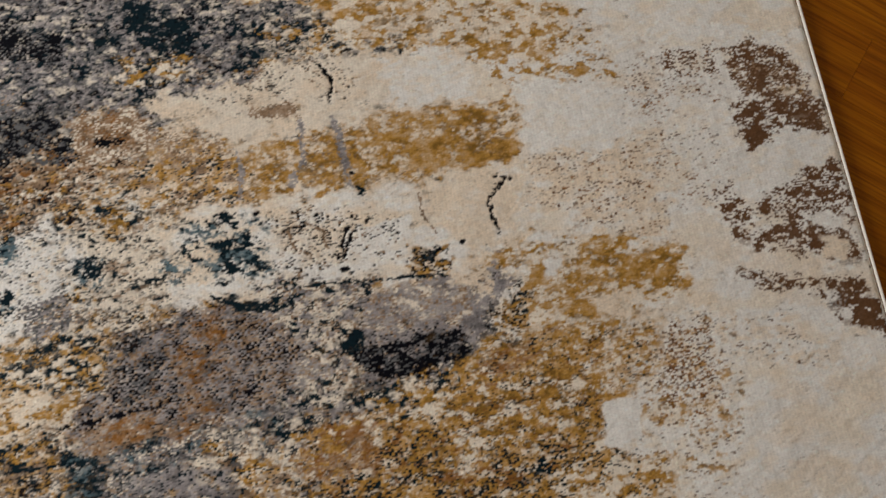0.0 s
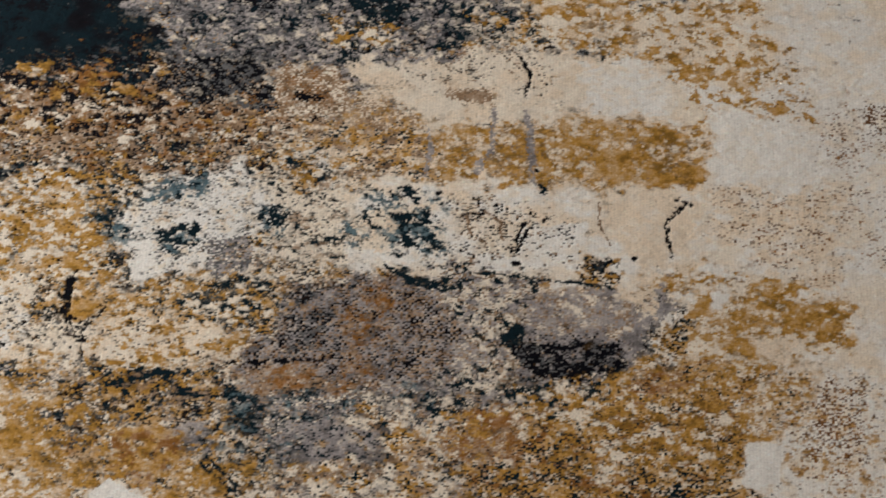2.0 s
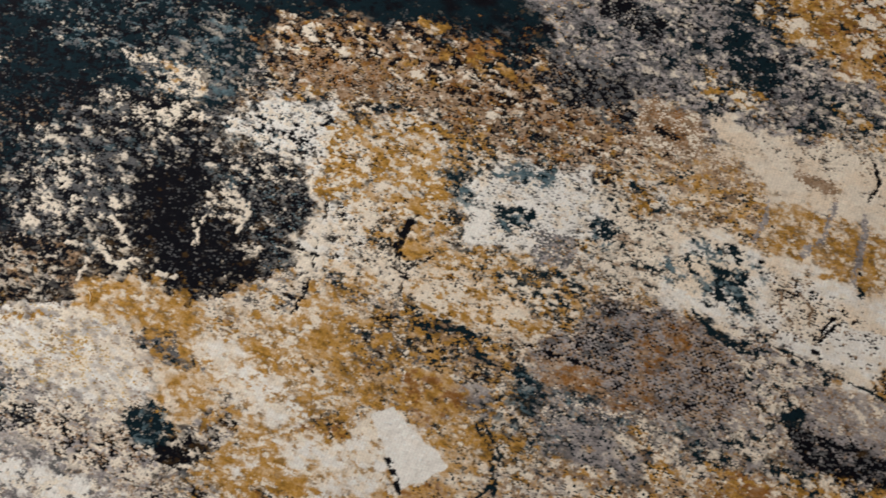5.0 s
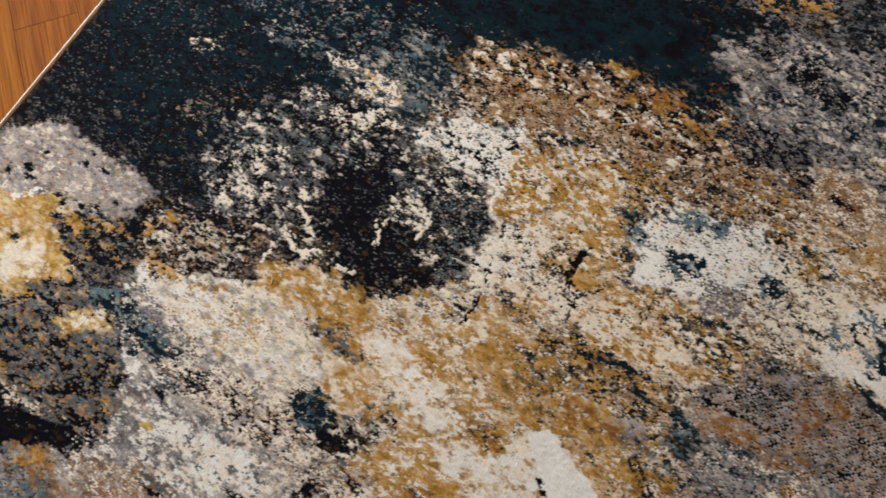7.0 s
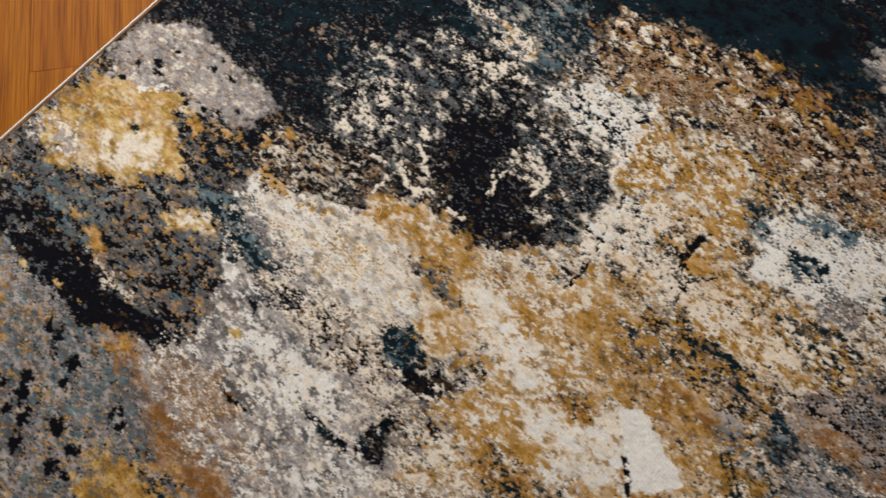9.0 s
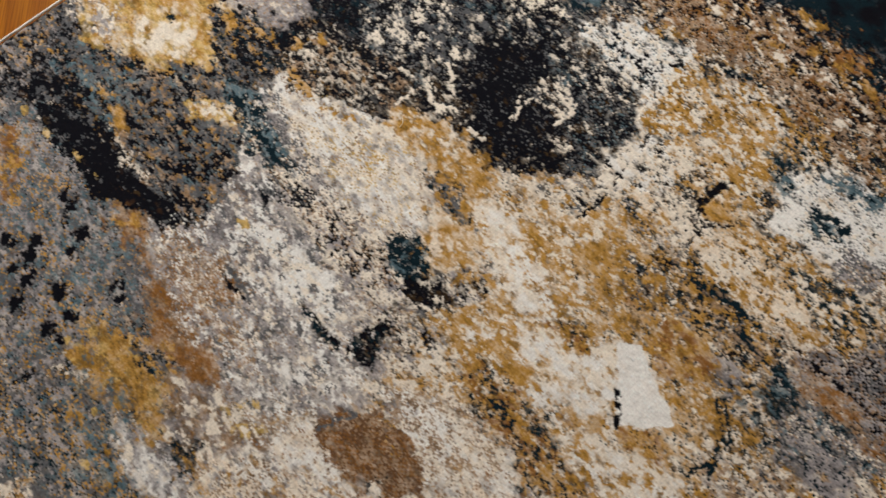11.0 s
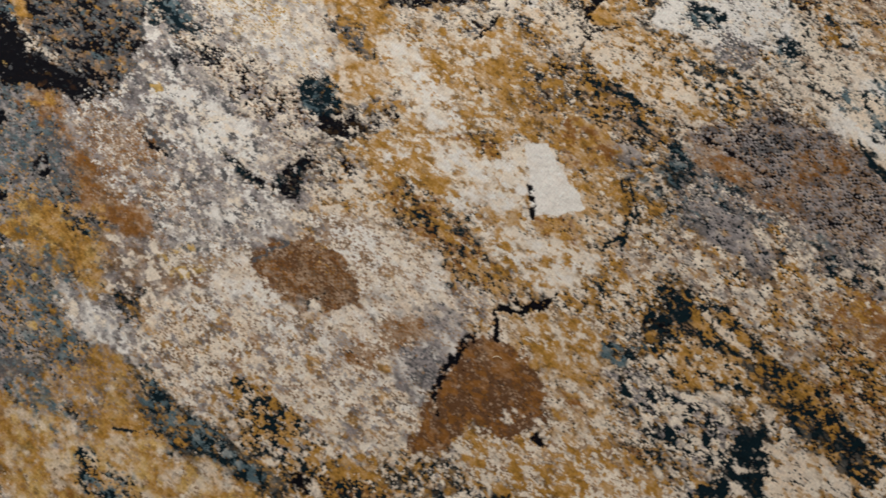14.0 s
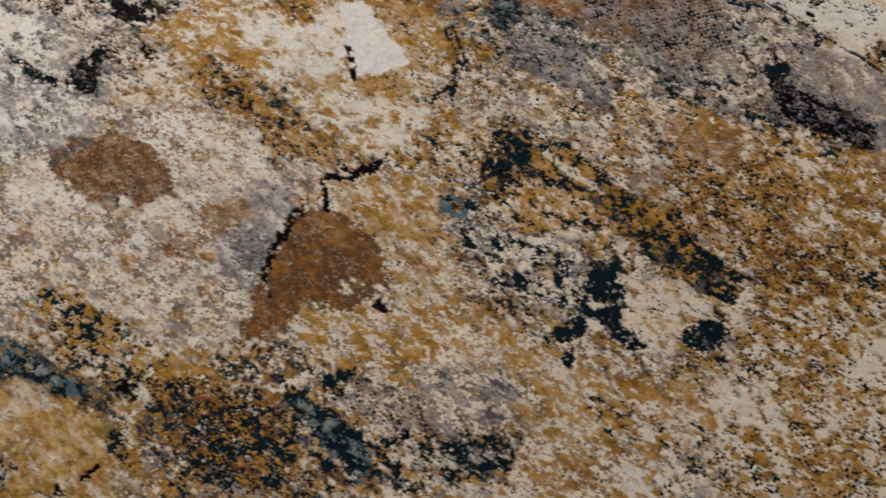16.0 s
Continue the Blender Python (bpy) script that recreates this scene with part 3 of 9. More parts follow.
blot(0.711, 0.087, 0.033, 0.028, 9, 0.7, 'C9c')
blot(0.656, 0.056, 0.028, 0.011, 20, 0.7, 'T5m O3m')
blot(0.593, -0.010, 0.045, 0.027, 39, 0.8, 'O6m P4c T1f')
blot(0.761, 0.073, 0.027, 0.024, 30, 0.6, 'W')
blot(0.719, 0.038, 0.033, 0.018, 39, 0.7, 'O7m C3m')
blot(0.805, 0.116, 0.026, 0.028, 9, 0.7, 'O5m T4m C3m')
# band of ochre under the black stone
blot(0.431, 0.092, 0.056, 0.017, -1, 0.5, 'O9c P3m')
blot(0.488, 0.099, 0.037, 0.015, -11, 0.6, 'O8m C2m')
blot(0.382, 0.093, 0.025, 0.013, 19, 0.6, 'O7m C3m')
blot(0.485, 0.065, 0.027, 0.012, -21, 0.6, 'T7m O2f S2f')
blot(0.475, 0.041, 0.030, 0.018, -20, 0.8, 'O6m C4m')
blot(0.516, 0.037, 0.035, 0.023, 39, 0.7, 'P7m O5m C3m')
blot(0.491, -0.006, 0.020, 0.029, 49, 0.7, 'T6m S2m L1f C2f')
blot(0.536, -0.013, 0.035, 0.017, 39, 0.6, 'K7m T2m')
blot(0.560, 0.021, 0.023, 0.020, 39, 0.7, 'K6m C3m')
blot(0.572, 0.052, 0.023, 0.023, 39, 0.7, 'G4m K3m C3m')
# pale grey stones
blot(0.385, 0.015, 0.081, 0.045, 0, 0.5, 'C9c W4m N1f G2m')
blot(0.303, 0.005, 0.057, 0.022, 19, 0.5, 'C8m G4m N2f')
blot(0.430, 0.020, 0.037, 0.030, 0, 0.6, 'C9c O1f')
blot(0.424, 0.063, 0.031, 0.024, 9, 0.7, 'C8m G3m')
blot(0.360, -0.029, 0.044, 0.015, 1, 0.6, 'G7f S2f')
blot(0.296, -0.033, 0.052, 0.011, -8, 0.6, 'T8m L2f')
blot(0.390, -0.035, 0.049, 0.026, 10, 0.7, 'K3f G4m S3f C2f')
blot(0.447, -0.027, 0.054, 0.034, 10, 0.8, 'C5m G3m K2m N2f')
blot(0.482, -0.057, 0.053, 0.033, 20, 0.8, 'C5m K2m G3m N2f')
blot(0.377, -0.099, 0.067, 0.034, 11, 0.6, 'G8c C3m S1m')
blot(0.399, -0.155, 0.095, 0.043, 7, 0.5, 'G6c C5m N2f')
blot(0.429, -0.094, 0.054, 0.028, 2, 0.7, 'C7m G4c S1m')
blot(0.478, -0.104, 0.046, 0.027, 11, 0.7, 'G6c C4m')
blot(0.384, -0.189, 0.054, 0.032, 3, 0.6, 'N4f C5c G3m')
blot(0.333, -0.180, 0.036, 0.022, 21, 0.6, 'G6c C5m')
blot(0.465, -0.157, 0.023, 0.008, 30, 0.6, 'S6f G4f')
# left border stones
blot(0.073, 0.064, 0.092, 0.035, 18, 0.6, 'G8c N2f K1m')
blot(0.150, 0.053, 0.062, 0.027, 18, 0.7, 'G6m K3m S2m N1f')
blot(0.109, -0.033, 0.096, 0.062, 19, 0.5, 'O8c Y4m C1m')
blot(0.047, -0.029, 0.045, 0.022, 50, 0.6, 'Y7m O4m C2f')
blot(0.114, 0.024, 0.033, 0.021, 39, 0.6, 'Y8m')
blot(0.134, -0.048, 0.039, 0.034, 39, 0.7, 'Y5m C6m')
blot(0.173, -0.042, 0.032, 0.027, 39, 0.7, 'O5m C5m')
blot(0.058, -0.100, 0.029, 0.034, 39, 0.7, 'G5m C4m K1f N1f')
blot(0.054, -0.121, 0.039, 0.034, 39, 0.7, 'S5m K4m G2f')
blot(0.204, 0.008, 0.032, 0.027, 39, 0.7, 'S5m G3m T2m')
blot(0.209, 0.039, 0.026, 0.040, 28, 0.7, 'S5m T3m K2m')
blot(0.215, 0.079, 0.040, 0.027, 18, 0.7, 'K6m O2m C2m')
blot(0.262, 0.039, 0.040, 0.019, 9, 0.7, 'K5m G2m O2m')
blot(0.133, -0.133, 0.063, 0.026, 39, 0.7, 'L5m T3m S3m K1f')
blot(0.191, -0.094, 0.058, 0.025, 29, 0.7, 'N3m K3m O3m S3m')
blot(0.216, -0.065, 0.038, 0.019, 39, 0.7, 'O5m C4m K2m')
blot(0.242, -0.133, 0.070, 0.035, 20, 0.7, 'S5m K4m N2f T2m G1f')
blot(0.161, -0.158, 0.039, 0.024, 20, 0.7, 'L3m O4m K3m')
blot(0.165, -0.195, 0.052, 0.020, 16, 0.6, 'K8m S1f')
blot(0.231, -0.181, 0.070, 0.020, 20, 0.6, 'K8m S2f C1m')
blot(0.295, -0.159, 0.049, 0.020, 30, 0.6, 'K6m S3m T2m G1f')
blot(0.288, -0.111, 0.036, 0.030, 39, 0.7, 'G3m K4m S3m C2m')
blot(0.281, -0.069, 0.039, 0.024, 10, 0.7, 'C5m K3m G3m')
blot(0.237, -0.258, 0.068, 0.060, 21, 0.5, 'S5c L4m G3m')
blot(0.283, -0.213, 0.037, 0.033, 21, 0.6, 'L4m S4m R2m')
blot(0.266, -0.197, 0.037, 0.017, 30, 0.7, 'R6m N3m')
blot(0.287, -0.303, 0.052, 0.038, 39, 0.5, 'S6c G4m')
blot(0.324, -0.251, 0.036, 0.037, 12, 0.7, 'L4m S4m T2m')
blot(0.376, -0.237, 0.041, 0.026, -5, 0.6, 'R8c N3m')
blot(0.220, -0.243, 0.016, 0.022, 21, 0.5, 'K9c')
# lower left
blot(0.297, -0.248, 0.051, 0.049, 20, 0.6, 'S5m L3m T3m K1f')
blot(0.261, -0.193, 0.046, 0.019, 20, 0.7, 'R5m N3m T2m')
blot(0.398, -0.228, 0.039, 0.028, -6, 0.6, 'R8c N3m')
blot(0.448, -0.226, 0.037, 0.020, 2, 0.7, 'R5m N4f')
blot(0.353, -0.242, 0.039, 0.023, 2, 0.7, 'R5m T3m O2m')
blot(0.369, -0.145, 0.084, 0.043, 10, 0.6, 'G6c C5m S1m')
blot(0.425, -0.131, 0.084, 0.036, 1, 0.7, 'G6c C5m S1m')
blot(0.420, -0.093, 0.059, 0.030, 0, 0.7, 'C6m G4c S1f')
blot(0.443, -0.181, 0.070, 0.035, 2, 0.6, 'N4f G4c C3m')
blot(0.497, -0.144, 0.068, 0.035, 11, 0.7, 'G7c C3m S1f')
blot(0.496, -0.200, 0.061, 0.023, 11, 0.7, 'G5c C5m T1m S1m')
blot(0.470, -0.158, 0.021, 0.009, 30, 0.6, 'S6f G4f')
blot(0.544, -0.159, 0.059, 0.029, 20, 0.8, 'C5m G5c')
blot(0.483, -0.242, 0.055, 0.028, 12, 0.7, 'N5f G4m C2m R1m')
blot(0.488, -0.119, 0.031, 0.007, 6, 0.6, 'K7m T2m')
blot(0.541, -0.089, 0.015, 0.024, 30, 0.6, 'T7m K3m')
blot(0.540, -0.070, 0.017, 0.008, 62, 0.6, 'K8m')
blot(0.558, -0.123, 0.035, 0.024, 41, 0.7, 'G6c C3m')
blot(0.377, -0.294, 0.049, 0.032, 21, 0.6, 'O8m Y3m L1f')
blot(0.390, -0.259, 0.036, 0.007, 30, 0.6, 'O8m')
blot(0.426, -0.291, 0.044, 0.033, -6, 0.7, 'O4m L3m T3m N2f')
blot(0.465, -0.288, 0.024, 0.027, -14, 0.7, 'O8m')
blot(0.474, -0.258, 0.029, 0.024, 41, 0.7, 'G5m N3m')
blot(0.448, -0.363, 0.062, 0.051, 41, 0.6, 'S5c G4m L2m')
blot(0.409, -0.336, 0.034, 0.023, 41, 0.7, 'L4m S4m O2m')
blot(0.482, -0.392, 0.044, 0.022, 41, 0.7, 'S5m L3m G3m')
blot(0.512, -0.293, 0.027, 0.021, 12, 0.6, 'T5m O4m R2m')
blot(0.491, -0.333, 0.024, 0.016, 4, 0.7, 'L4m T4m')
blot(0.533, -0.319, 0.064, 0.011, 8, 0.7, 'G7c C3m')
blot(0.555, -0.256, 0.069, 0.038, 21, 0.7, 'N4f G4c C3m R1f')
blot(0.615, -0.277, 0.073, 0.037, 22, 0.6, 'G6c C5m N1f')
blot(0.513, -0.232, 0.021, 0.011, 2, 0.7, 'Y6m C4m T1f')
blot(0.618, -0.217, 0.063, 0.033, 21, 0.6, 'C8c W3m N2f')
blot(0.700, -0.175, 0.078, 0.032, 21, 0.7, 'C6m N3f G3c R1m')
blot(0.624, -0.159, 0.049, 0.031, 21, 0.3, 'B6m R4m N4f C1m O1m')
blot(0.595, -0.169, 0.028, 0.017, 41, 0.4, 'B5m O3m N3f C1m')
blot(0.574, -0.180, 0.019, 0.006, 72, 0.6, 'K5m S3f')
blot(0.644, -0.176, 0.017, 0.010, 41, 0.6, 'K4m C4m N2f')
blot(0.670, -0.075, 0.064, 0.035, 10, 0.7, 'C7m N3f')
blot(0.684, -0.108, 0.062, 0.028, 20, 0.7, 'C8m W3m N2f')
blot(0.619, -0.095, 0.053, 0.023, 20, 0.7, 'C6m N4f G2f')
blot(0.734, -0.139, 0.050, 0.012, 31, 0.7, 'R5m N4m')
blot(0.724, -0.176, 0.033, 0.013, 11, 0.8, 'R5m N4m')
blot(0.741, -0.096, 0.022, 0.014, 41, 0.7, 'N5m R3f')
blot(0.770, -0.071, 0.033, 0.022, 41, 0.7, 'G6f C2m N3f')
blot(0.760, -0.159, 0.033, 0.016, 41, 0.8, 'G6c C3m')
blot(0.740, -0.218, 0.081, 0.031, 22, 0.7, 'C5m O3m G4c')
blot(0.701, -0.224, 0.038, 0.021, 41, 0.7, 'P4m O5m C3m')
blot(0.679, -0.264, 0.055, 0.021, 22, 0.7, 'O5m C4m G2m')
blot(0.536, -0.359, 0.046, 0.023, 22, 0.7, 'O7m N2m Y2f')
blot(0.515, -0.370, 0.017, 0.016, 41, 0.8, 'C2m G4m K1m')
blot(0.605, -0.327, 0.051, 0.036, 4, 0.7, 'O4m C3m G3m')
blot(0.607, -0.291, 0.040, 0.013, -6, 0.8, 'O5m G3m')
blot(0.599, -0.381, 0.048, 0.031, 41, 0.6, 'O8m N2m C1m')
blot(0.636, -0.349, 0.077, 0.011, 0, 0.6, 'T7m O2m')
blot(0.577, -0.331, 0.013, 0.022, 61, 0.7, 'T5m O3m')
blot(0.691, -0.328, 0.048, 0.012, -1, 0.7, 'T7m O3m')
blot(0.551, -0.409, 0.062, 0.011, 1, 0.7, 'L4m G4m T2m')
blot(0.514, -0.441, 0.046, 0.029, 5, 0.6, 'O7m R3m')
blot(0.554, -0.454, 0.061, 0.029, 23, 0.6, 'R6m O6m N1f')
blot(0.589, -0.436, 0.038, 0.019, 23, 0.7, 'G5m L3m C2m')
blot(0.641, -0.398, 0.060, 0.019, 14, 0.7, 'O6m N2m C2m')
blot(0.689, -0.297, 0.033, 0.025, 3, 0.7, 'T3m O5m K1f')
blot(0.732, -0.272, 0.059, 0.030, 22, 0.8, 'O6m C4m T1f')
blot(0.729, -0.315, 0.048, 0.015, 13, 0.7, 'O5m T4m')
blot(0.779, -0.245, 0.048, 0.020, 22, 0.8, 'C6m O3m G2m')
blot(0.820, -0.243, 0.037, 0.020, 41, 0.8, 'T5m C3m O2m')
# ochre-white ridge
blot(0.609, -0.007, 0.049, 0.036, -1, 0.7, 'O6m C4m T1f')
blot(0.680, -0.035, 0.053, 0.029, 0, 0.7, 'O7m T3m C2m G1f')
blot(0.741, -0.044, 0.045, 0.026, 0, 0.7, 'O6m T3m R1m C1m')
blot(0.603, -0.053, 0.030, 0.024, 10, 0.7, 'C6m O4m K1f')
blot(0.650, 0.036, 0.042, 0.028, 9, 0.7, 'C8c O3m')
blot(0.695, 0.018, 0.041, 0.030, -1, 0.6, 'C9c O3m')
blot(0.718, 0.045, 0.030, 0.024, -12, 0.6, 'O8m C2m')
blot(0.707, 0.077, 0.026, 0.019, 40, 0.6, 'W')
blot(0.764, 0.061, 0.017, 0.021, 41, 0.5, 'W')
blot(0.664, 0.064, 0.024, 0.013, 19, 0.7, 'T4m O5m')
blot(0.745, 0.013, 0.040, 0.023, -11, 0.7, 'C7m O5m')
blot(0.793, 0.016, 0.050, 0.029, 9, 0.7, 'C7m O4m')
blot(0.758, 0.032, 0.034, 0.015, 30, 0.7, 'O8m')
blot(0.779, 0.042, 0.023, 0.018, 41, 0.7, 'O8m C2m')
blot(0.803, 0.086, 0.029, 0.036, 41, 0.7, 'O7m T1f C2m')
blot(0.828, 0.100, 0.011, 0.042, 25, 0.7, 'T5m O4m')
blot(0.727, -0.002, 0.035, 0.005, -6, 0.6, 'C9m')
blot(0.744, 0.124, 0.029, 0.025, 40, 0.7, 'R4m O6m')
blot(0.705, 0.116, 0.035, 0.025, 40, 0.7, 'O5m T2m C3m')
blot(0.781, 0.123, 0.035, 0.025, 40, 0.8, 'O4m C4m T1f G1f')
blot(0.810, 0.172, 0.035, 0.025, 40, 0.7, 'T4m G4m O2m C1f')
blot(0.838, 0.031, 0.050, 0.029, 41, 0.8, 'C4m O5m')
blot(0.879, 0.097, 0.060, 0.030, 9, 0.8, 'C4m O5m T2f G1f')
blot(0.889, 0.160, 0.044, 0.031, 19, 0.8, 'G4m T3m C3m O1f')
blot(0.805, -0.026, 0.033, 0.008, 5, 0.6, 'T6m K3m')
blot(0.846, -0.042, 0.044, 0.027, 41, 0.7, 'C6m O4m')
blot(0.869, -0.001, 0.033, 0.028, 41, 0.8, 'O6m C3m T1f')
blot(0.810, -0.067, 0.022, 0.016, 41, 0.7, 'P6m C4m O3m')
# rust stone
blot(0.824, -0.118, 0.048, 0.032, 31, 0.3, 'B8m R3m N3f D1f')
blot(0.839, -0.085, 0.024, 0.022, 0, 0.4, 'B8m R4m N2f')
blot(0.821, -0.189, 0.026, 0.015, 70, 0.5, 'B7m R3m C1m')
blot(0.860, -0.128, 0.042, 0.016, 31, 0.5, 'B8m R3m')
blot(0.902, -0.113, 0.021, 0.008, 41, 0.7, 'B6m C3m')
blot(0.777, -0.130, 0.030, 0.009, 95, 0.5, 'K5c S4f G3f')
blot(0.776, -0.166, 0.022, 0.032, 21, 0.8, 'G6f S2f C2m')
blot(0.860, -0.169, 0.031, 0.015, 31, 0.7, 'C8c O2m')
blot(0.901, -0.086, 0.031, 0.021, 21, 0.7, 'O6m C3m T2f')
# lower right
blot(0.974, 0.139, 0.104, 0.046, 11, 0.8, 'O4m C4m T2f G2f')
blot(0.957, 0.044, 0.046, 0.032, 11, 0.7, 'O4m C4m T2m')
blot(0.928, 0.064, 0.031, 0.022, 1, 0.5, 'T8c K2m')
blot(0.995, 0.061, 0.061, 0.015, -8, 0.5, 'T7m O2m')
blot(1.042, 0.060, 0.055, 0.021, -5, 0.7, 'T5m O5m')
blot(1.103, 0.062, 0.054, 0.031, 11, 0.6, 'O6m T6f')
blot(0.974, 0.067, 0.031, 0.004, -5, 0.5, 'P9m O2m')
blot(0.917, 0.012, 0.031, 0.013, 53, 0.7, 'T5m C3m')
blot(1.060, 0.167, 0.046, 0.028, -1, 0.8, 'R4m N4f O3m')
blot(1.055, 0.099, 0.045, 0.027, 0, 0.8, 'C4m O4m G2f T1f')
blot(1.150, 0.160, 0.079, 0.033, 11, 0.7, 'O8m T2f C1f')
blot(1.185, 0.108, 0.072, 0.042, 11, 0.6, 'O9m T2f')
blot(1.222, 0.055, 0.058, 0.039, 32, 0.7, 'O7m C2m T2f')
blot(1.163, 0.053, 0.014, 0.031, 1, 0.6, 'C5m O5m')
blot(1.142, 0.051, 0.025, 0.015, 32, 0.7, 'T6m O4m')
blot(1.271, 0.052, 0.024, 0.029, 22, 0.6, 'C8c')
blot(1.268, 0.011, 0.019, 0.020, 42, 0.6, 'C9c')
blot(1.198, -0.017, 0.066, 0.029, 22, 0.8, 'C4m O5m K1f')
blot(1.262, -0.030, 0.060, 0.037, 23, 0.8, 'O5m C4m T1f K1f')
blot(1.156, -0.129, 0.028, 0.015, 32, 0.7, 'C9c')
blot(1.097, -0.156, 0.051, 0.027, 32, 0.7, 'O6m C3m P2m')
blot(1.058, -0.127, 0.056, 0.023, 13, 0.8, 'C4m O5m N2f')
blot(1.118, -0.100, 0.027, 0.019, 2, 0.7, 'T5m C3m O3m')
blot(1.166, -0.080, 0.041, 0.023, 13, 0.8, 'C4m O4m T2m')
blot(1.203, -0.099, 0.051, 0.018, 32, 0.8, 'C4m G3m T2m O2m')
blot(0.950, -0.023, 0.045, 0.026, 12, 0.8, 'C6m G3m T2f K1f O1m')
blot(0.976, 0.012, 0.030, 0.021, 32, 0.7, 'C6m O4m')
blot(1.046, -0.010, 0.019, 0.030, 12, 0.6, 'T7m K1f C1m')
blot(0.996, -0.042, 0.024, 0.013, -9, 0.7, 'T6m C3m')
blot(1.046, -0.039, 0.034, 0.015, 32, 0.7, 'T5m C4m')
blot(1.108, -0.000, 0.039, 0.025, 22, 0.7, 'C8m G2f T1f')
blot(1.148, 0.008, 0.021, 0.015, 12, 0.6, 'T7m K1f')
blot(1.095, -0.037, 0.028, 0.010, 12, 0.7, 'T6m C3m')
blot(1.075, -0.061, 0.043, 0.019, 32, 0.8, 'C5m O3m N3f')
blot(0.913, -0.077, 0.045, 0.030, 22, 0.7, 'C5m O5m T1f')
blot(0.905, -0.082, 0.025, 0.013, 22, 0.7, 'O6m T3m')
blot(0.974, -0.091, 0.029, 0.015, 32, 0.7, 'R5m O5m')
blot(0.947, -0.102, 0.039, 0.020, 32, 0.8, 'C5m O3m N3f')
blot(0.915, -0.151, 0.053, 0.019, 13, 0.8, 'C6m O3m N2f')
blot(0.988, -0.122, 0.067, 0.024, 22, 0.8, 'C6m N2f G2f O2m')
blot(0.901, -0.199, 0.017, 0.016, 32, 0.6, 'T8m K1f')
blot(0.853, -0.213, 0.044, 0.019, 3, 0.8, 'C4m T4m O2m G2f')
blot(0.954, -0.193, 0.052, 0.027, 13, 0.8, 'G5m C3m N2f K2f')
blot(1.011, -0.168, 0.042, 0.023, 23, 0.8, 'C4m N3f G3f K1f O2f')
blot(0.911, -0.231, 0.038, 0.009, -11, 0.6, 'T8m')
blot(0.950, -0.238, 0.061, 0.018, 13, 0.7, 'T6m O2m C1m')
blot(1.033, -0.186, 0.033, 0.018, 32, 0.7, 'T6m K2f O1f')
blot(0.860, -0.264, 0.076, 0.027, 18, 0.7, 'T4m O5m R1f')
blot(0.809, -0.290, 0.028, 0.014, 32, 0.7, 'T6m O4m')
blot(0.911, -0.279, 0.075, 0.022, 23, 0.7, 'T4m O4m G2m')
blot(0.678, -0.330, 0.045, 0.016, 9, 0.6, 'T7m L2m')
blot(0.709, -0.293, 0.050, 0.018, 13, 0.7, 'O6m T3m')
blot(0.760, -0.249, 0.060, 0.028, 13, 0.8, 'O5m C4m T2m')
blot(0.738, -0.351, 0.063, 0.031, 14, 0.7, 'O8m C2m N1f')
blot(0.755, -0.319, 0.015, 0.018, 5, 0.7, 'T5m O4m')
blot(0.836, -0.326, 0.061, 0.022, 23, 0.8, 'O6m C2m G2m T1m')
blot(0.869, -0.316, 0.032, 0.013, 32, 0.8, 'G6m C2m')
blot(0.680, -0.242, 0.061, 0.029, 13, 0.8, 'C6m O4m N1f')
blot(0.743, -0.203, 0.066, 0.029, 13, 0.8, 'C6m O3m N2f G2f')
blot(0.737, -0.400, 0.041, 0.013, 32, 0.8, 'O6m N2m')
# upper right behind ochre
blot(1.041, 0.687, 0.066, 0.063, 0, 0.7, 'O8m R4m T1f C1f')
blot(0.954, 0.673, 0.049, 0.028, 0, 0.8, 'C4m O5m T2m')
blot(0.931, 0.604, 0.023, 0.046, 44, 0.6, 'T8m')
blot(1.015, 0.582, 0.042, 0.020, 1, 0.8, 'T4m G4m C2m')
blot(0.862, 0.611, 0.062, 0.035, 12, 0.7, 'G8m C2m K1f')
blot(0.783, 0.519, 0.049, 0.034, 12, 0.6, 'K6m S2m G2f')
blot(0.760, 0.546, 0.031, 0.027, 23, 0.7, 'C6m G4m')
blot(0.986, 0.534, 0.071, 0.026, 1, 0.6, 'P9c C3m')
# dark sweep at the top
blot(0.247, 0.351, 0.198, 0.069, 12, 0.5, 'T K4m S2f')
blot(0.203, 0.273, 0.085, 0.040, 13, 0.6, 'K T3m S4f N1f')
blot(0.216, 0.227, 0.058, 0.026, 13, 0.6, 'K6m S4m C1m T2m')
blot(0.358, 0.346, 0.046, 0.023, -3, 0.6, 'C5m S3m T3m O1f')
blot(0.308, 0.347, 0.040, 0.013, -3, 0.6, 'C3m O3m T5m')
blot(0.241, 0.296, 0.041, 0.019, -2, 0.7, 'S4m T5m C2m')
blot(0.325, 0.288, 0.058, 0.019, 8, 0.7, 'C4m K5m S3m')
blot(0.416, 0.430, 0.091, 0.034, 12, 0.6, 'K5m N4m T4m C1m')
blot(0.460, 0.441, 0.017, 0.023, -8, 0.6, 'C7m N3f')
blot(0.524, 0.424, 0.095, 0.040, 12, 0.7, 'R5m N5m C2m K3m')
blot(0.579, 0.425, 0.088, 0.033, 12, 0.7, 'R4m N5m C3m K2m')
blot(0.531, 0.380, 0.037, 0.017, 23, 0.7, 'C6m N4f R2m')
blot(0.648, 0.521, 0.076, 0.034, 12, 0.6, 'K5m R4m N2f T4m')
blot(0.629, 0.468, 0.069, 0.030, 12, 0.7, 'R5m N5m K3m C1m')
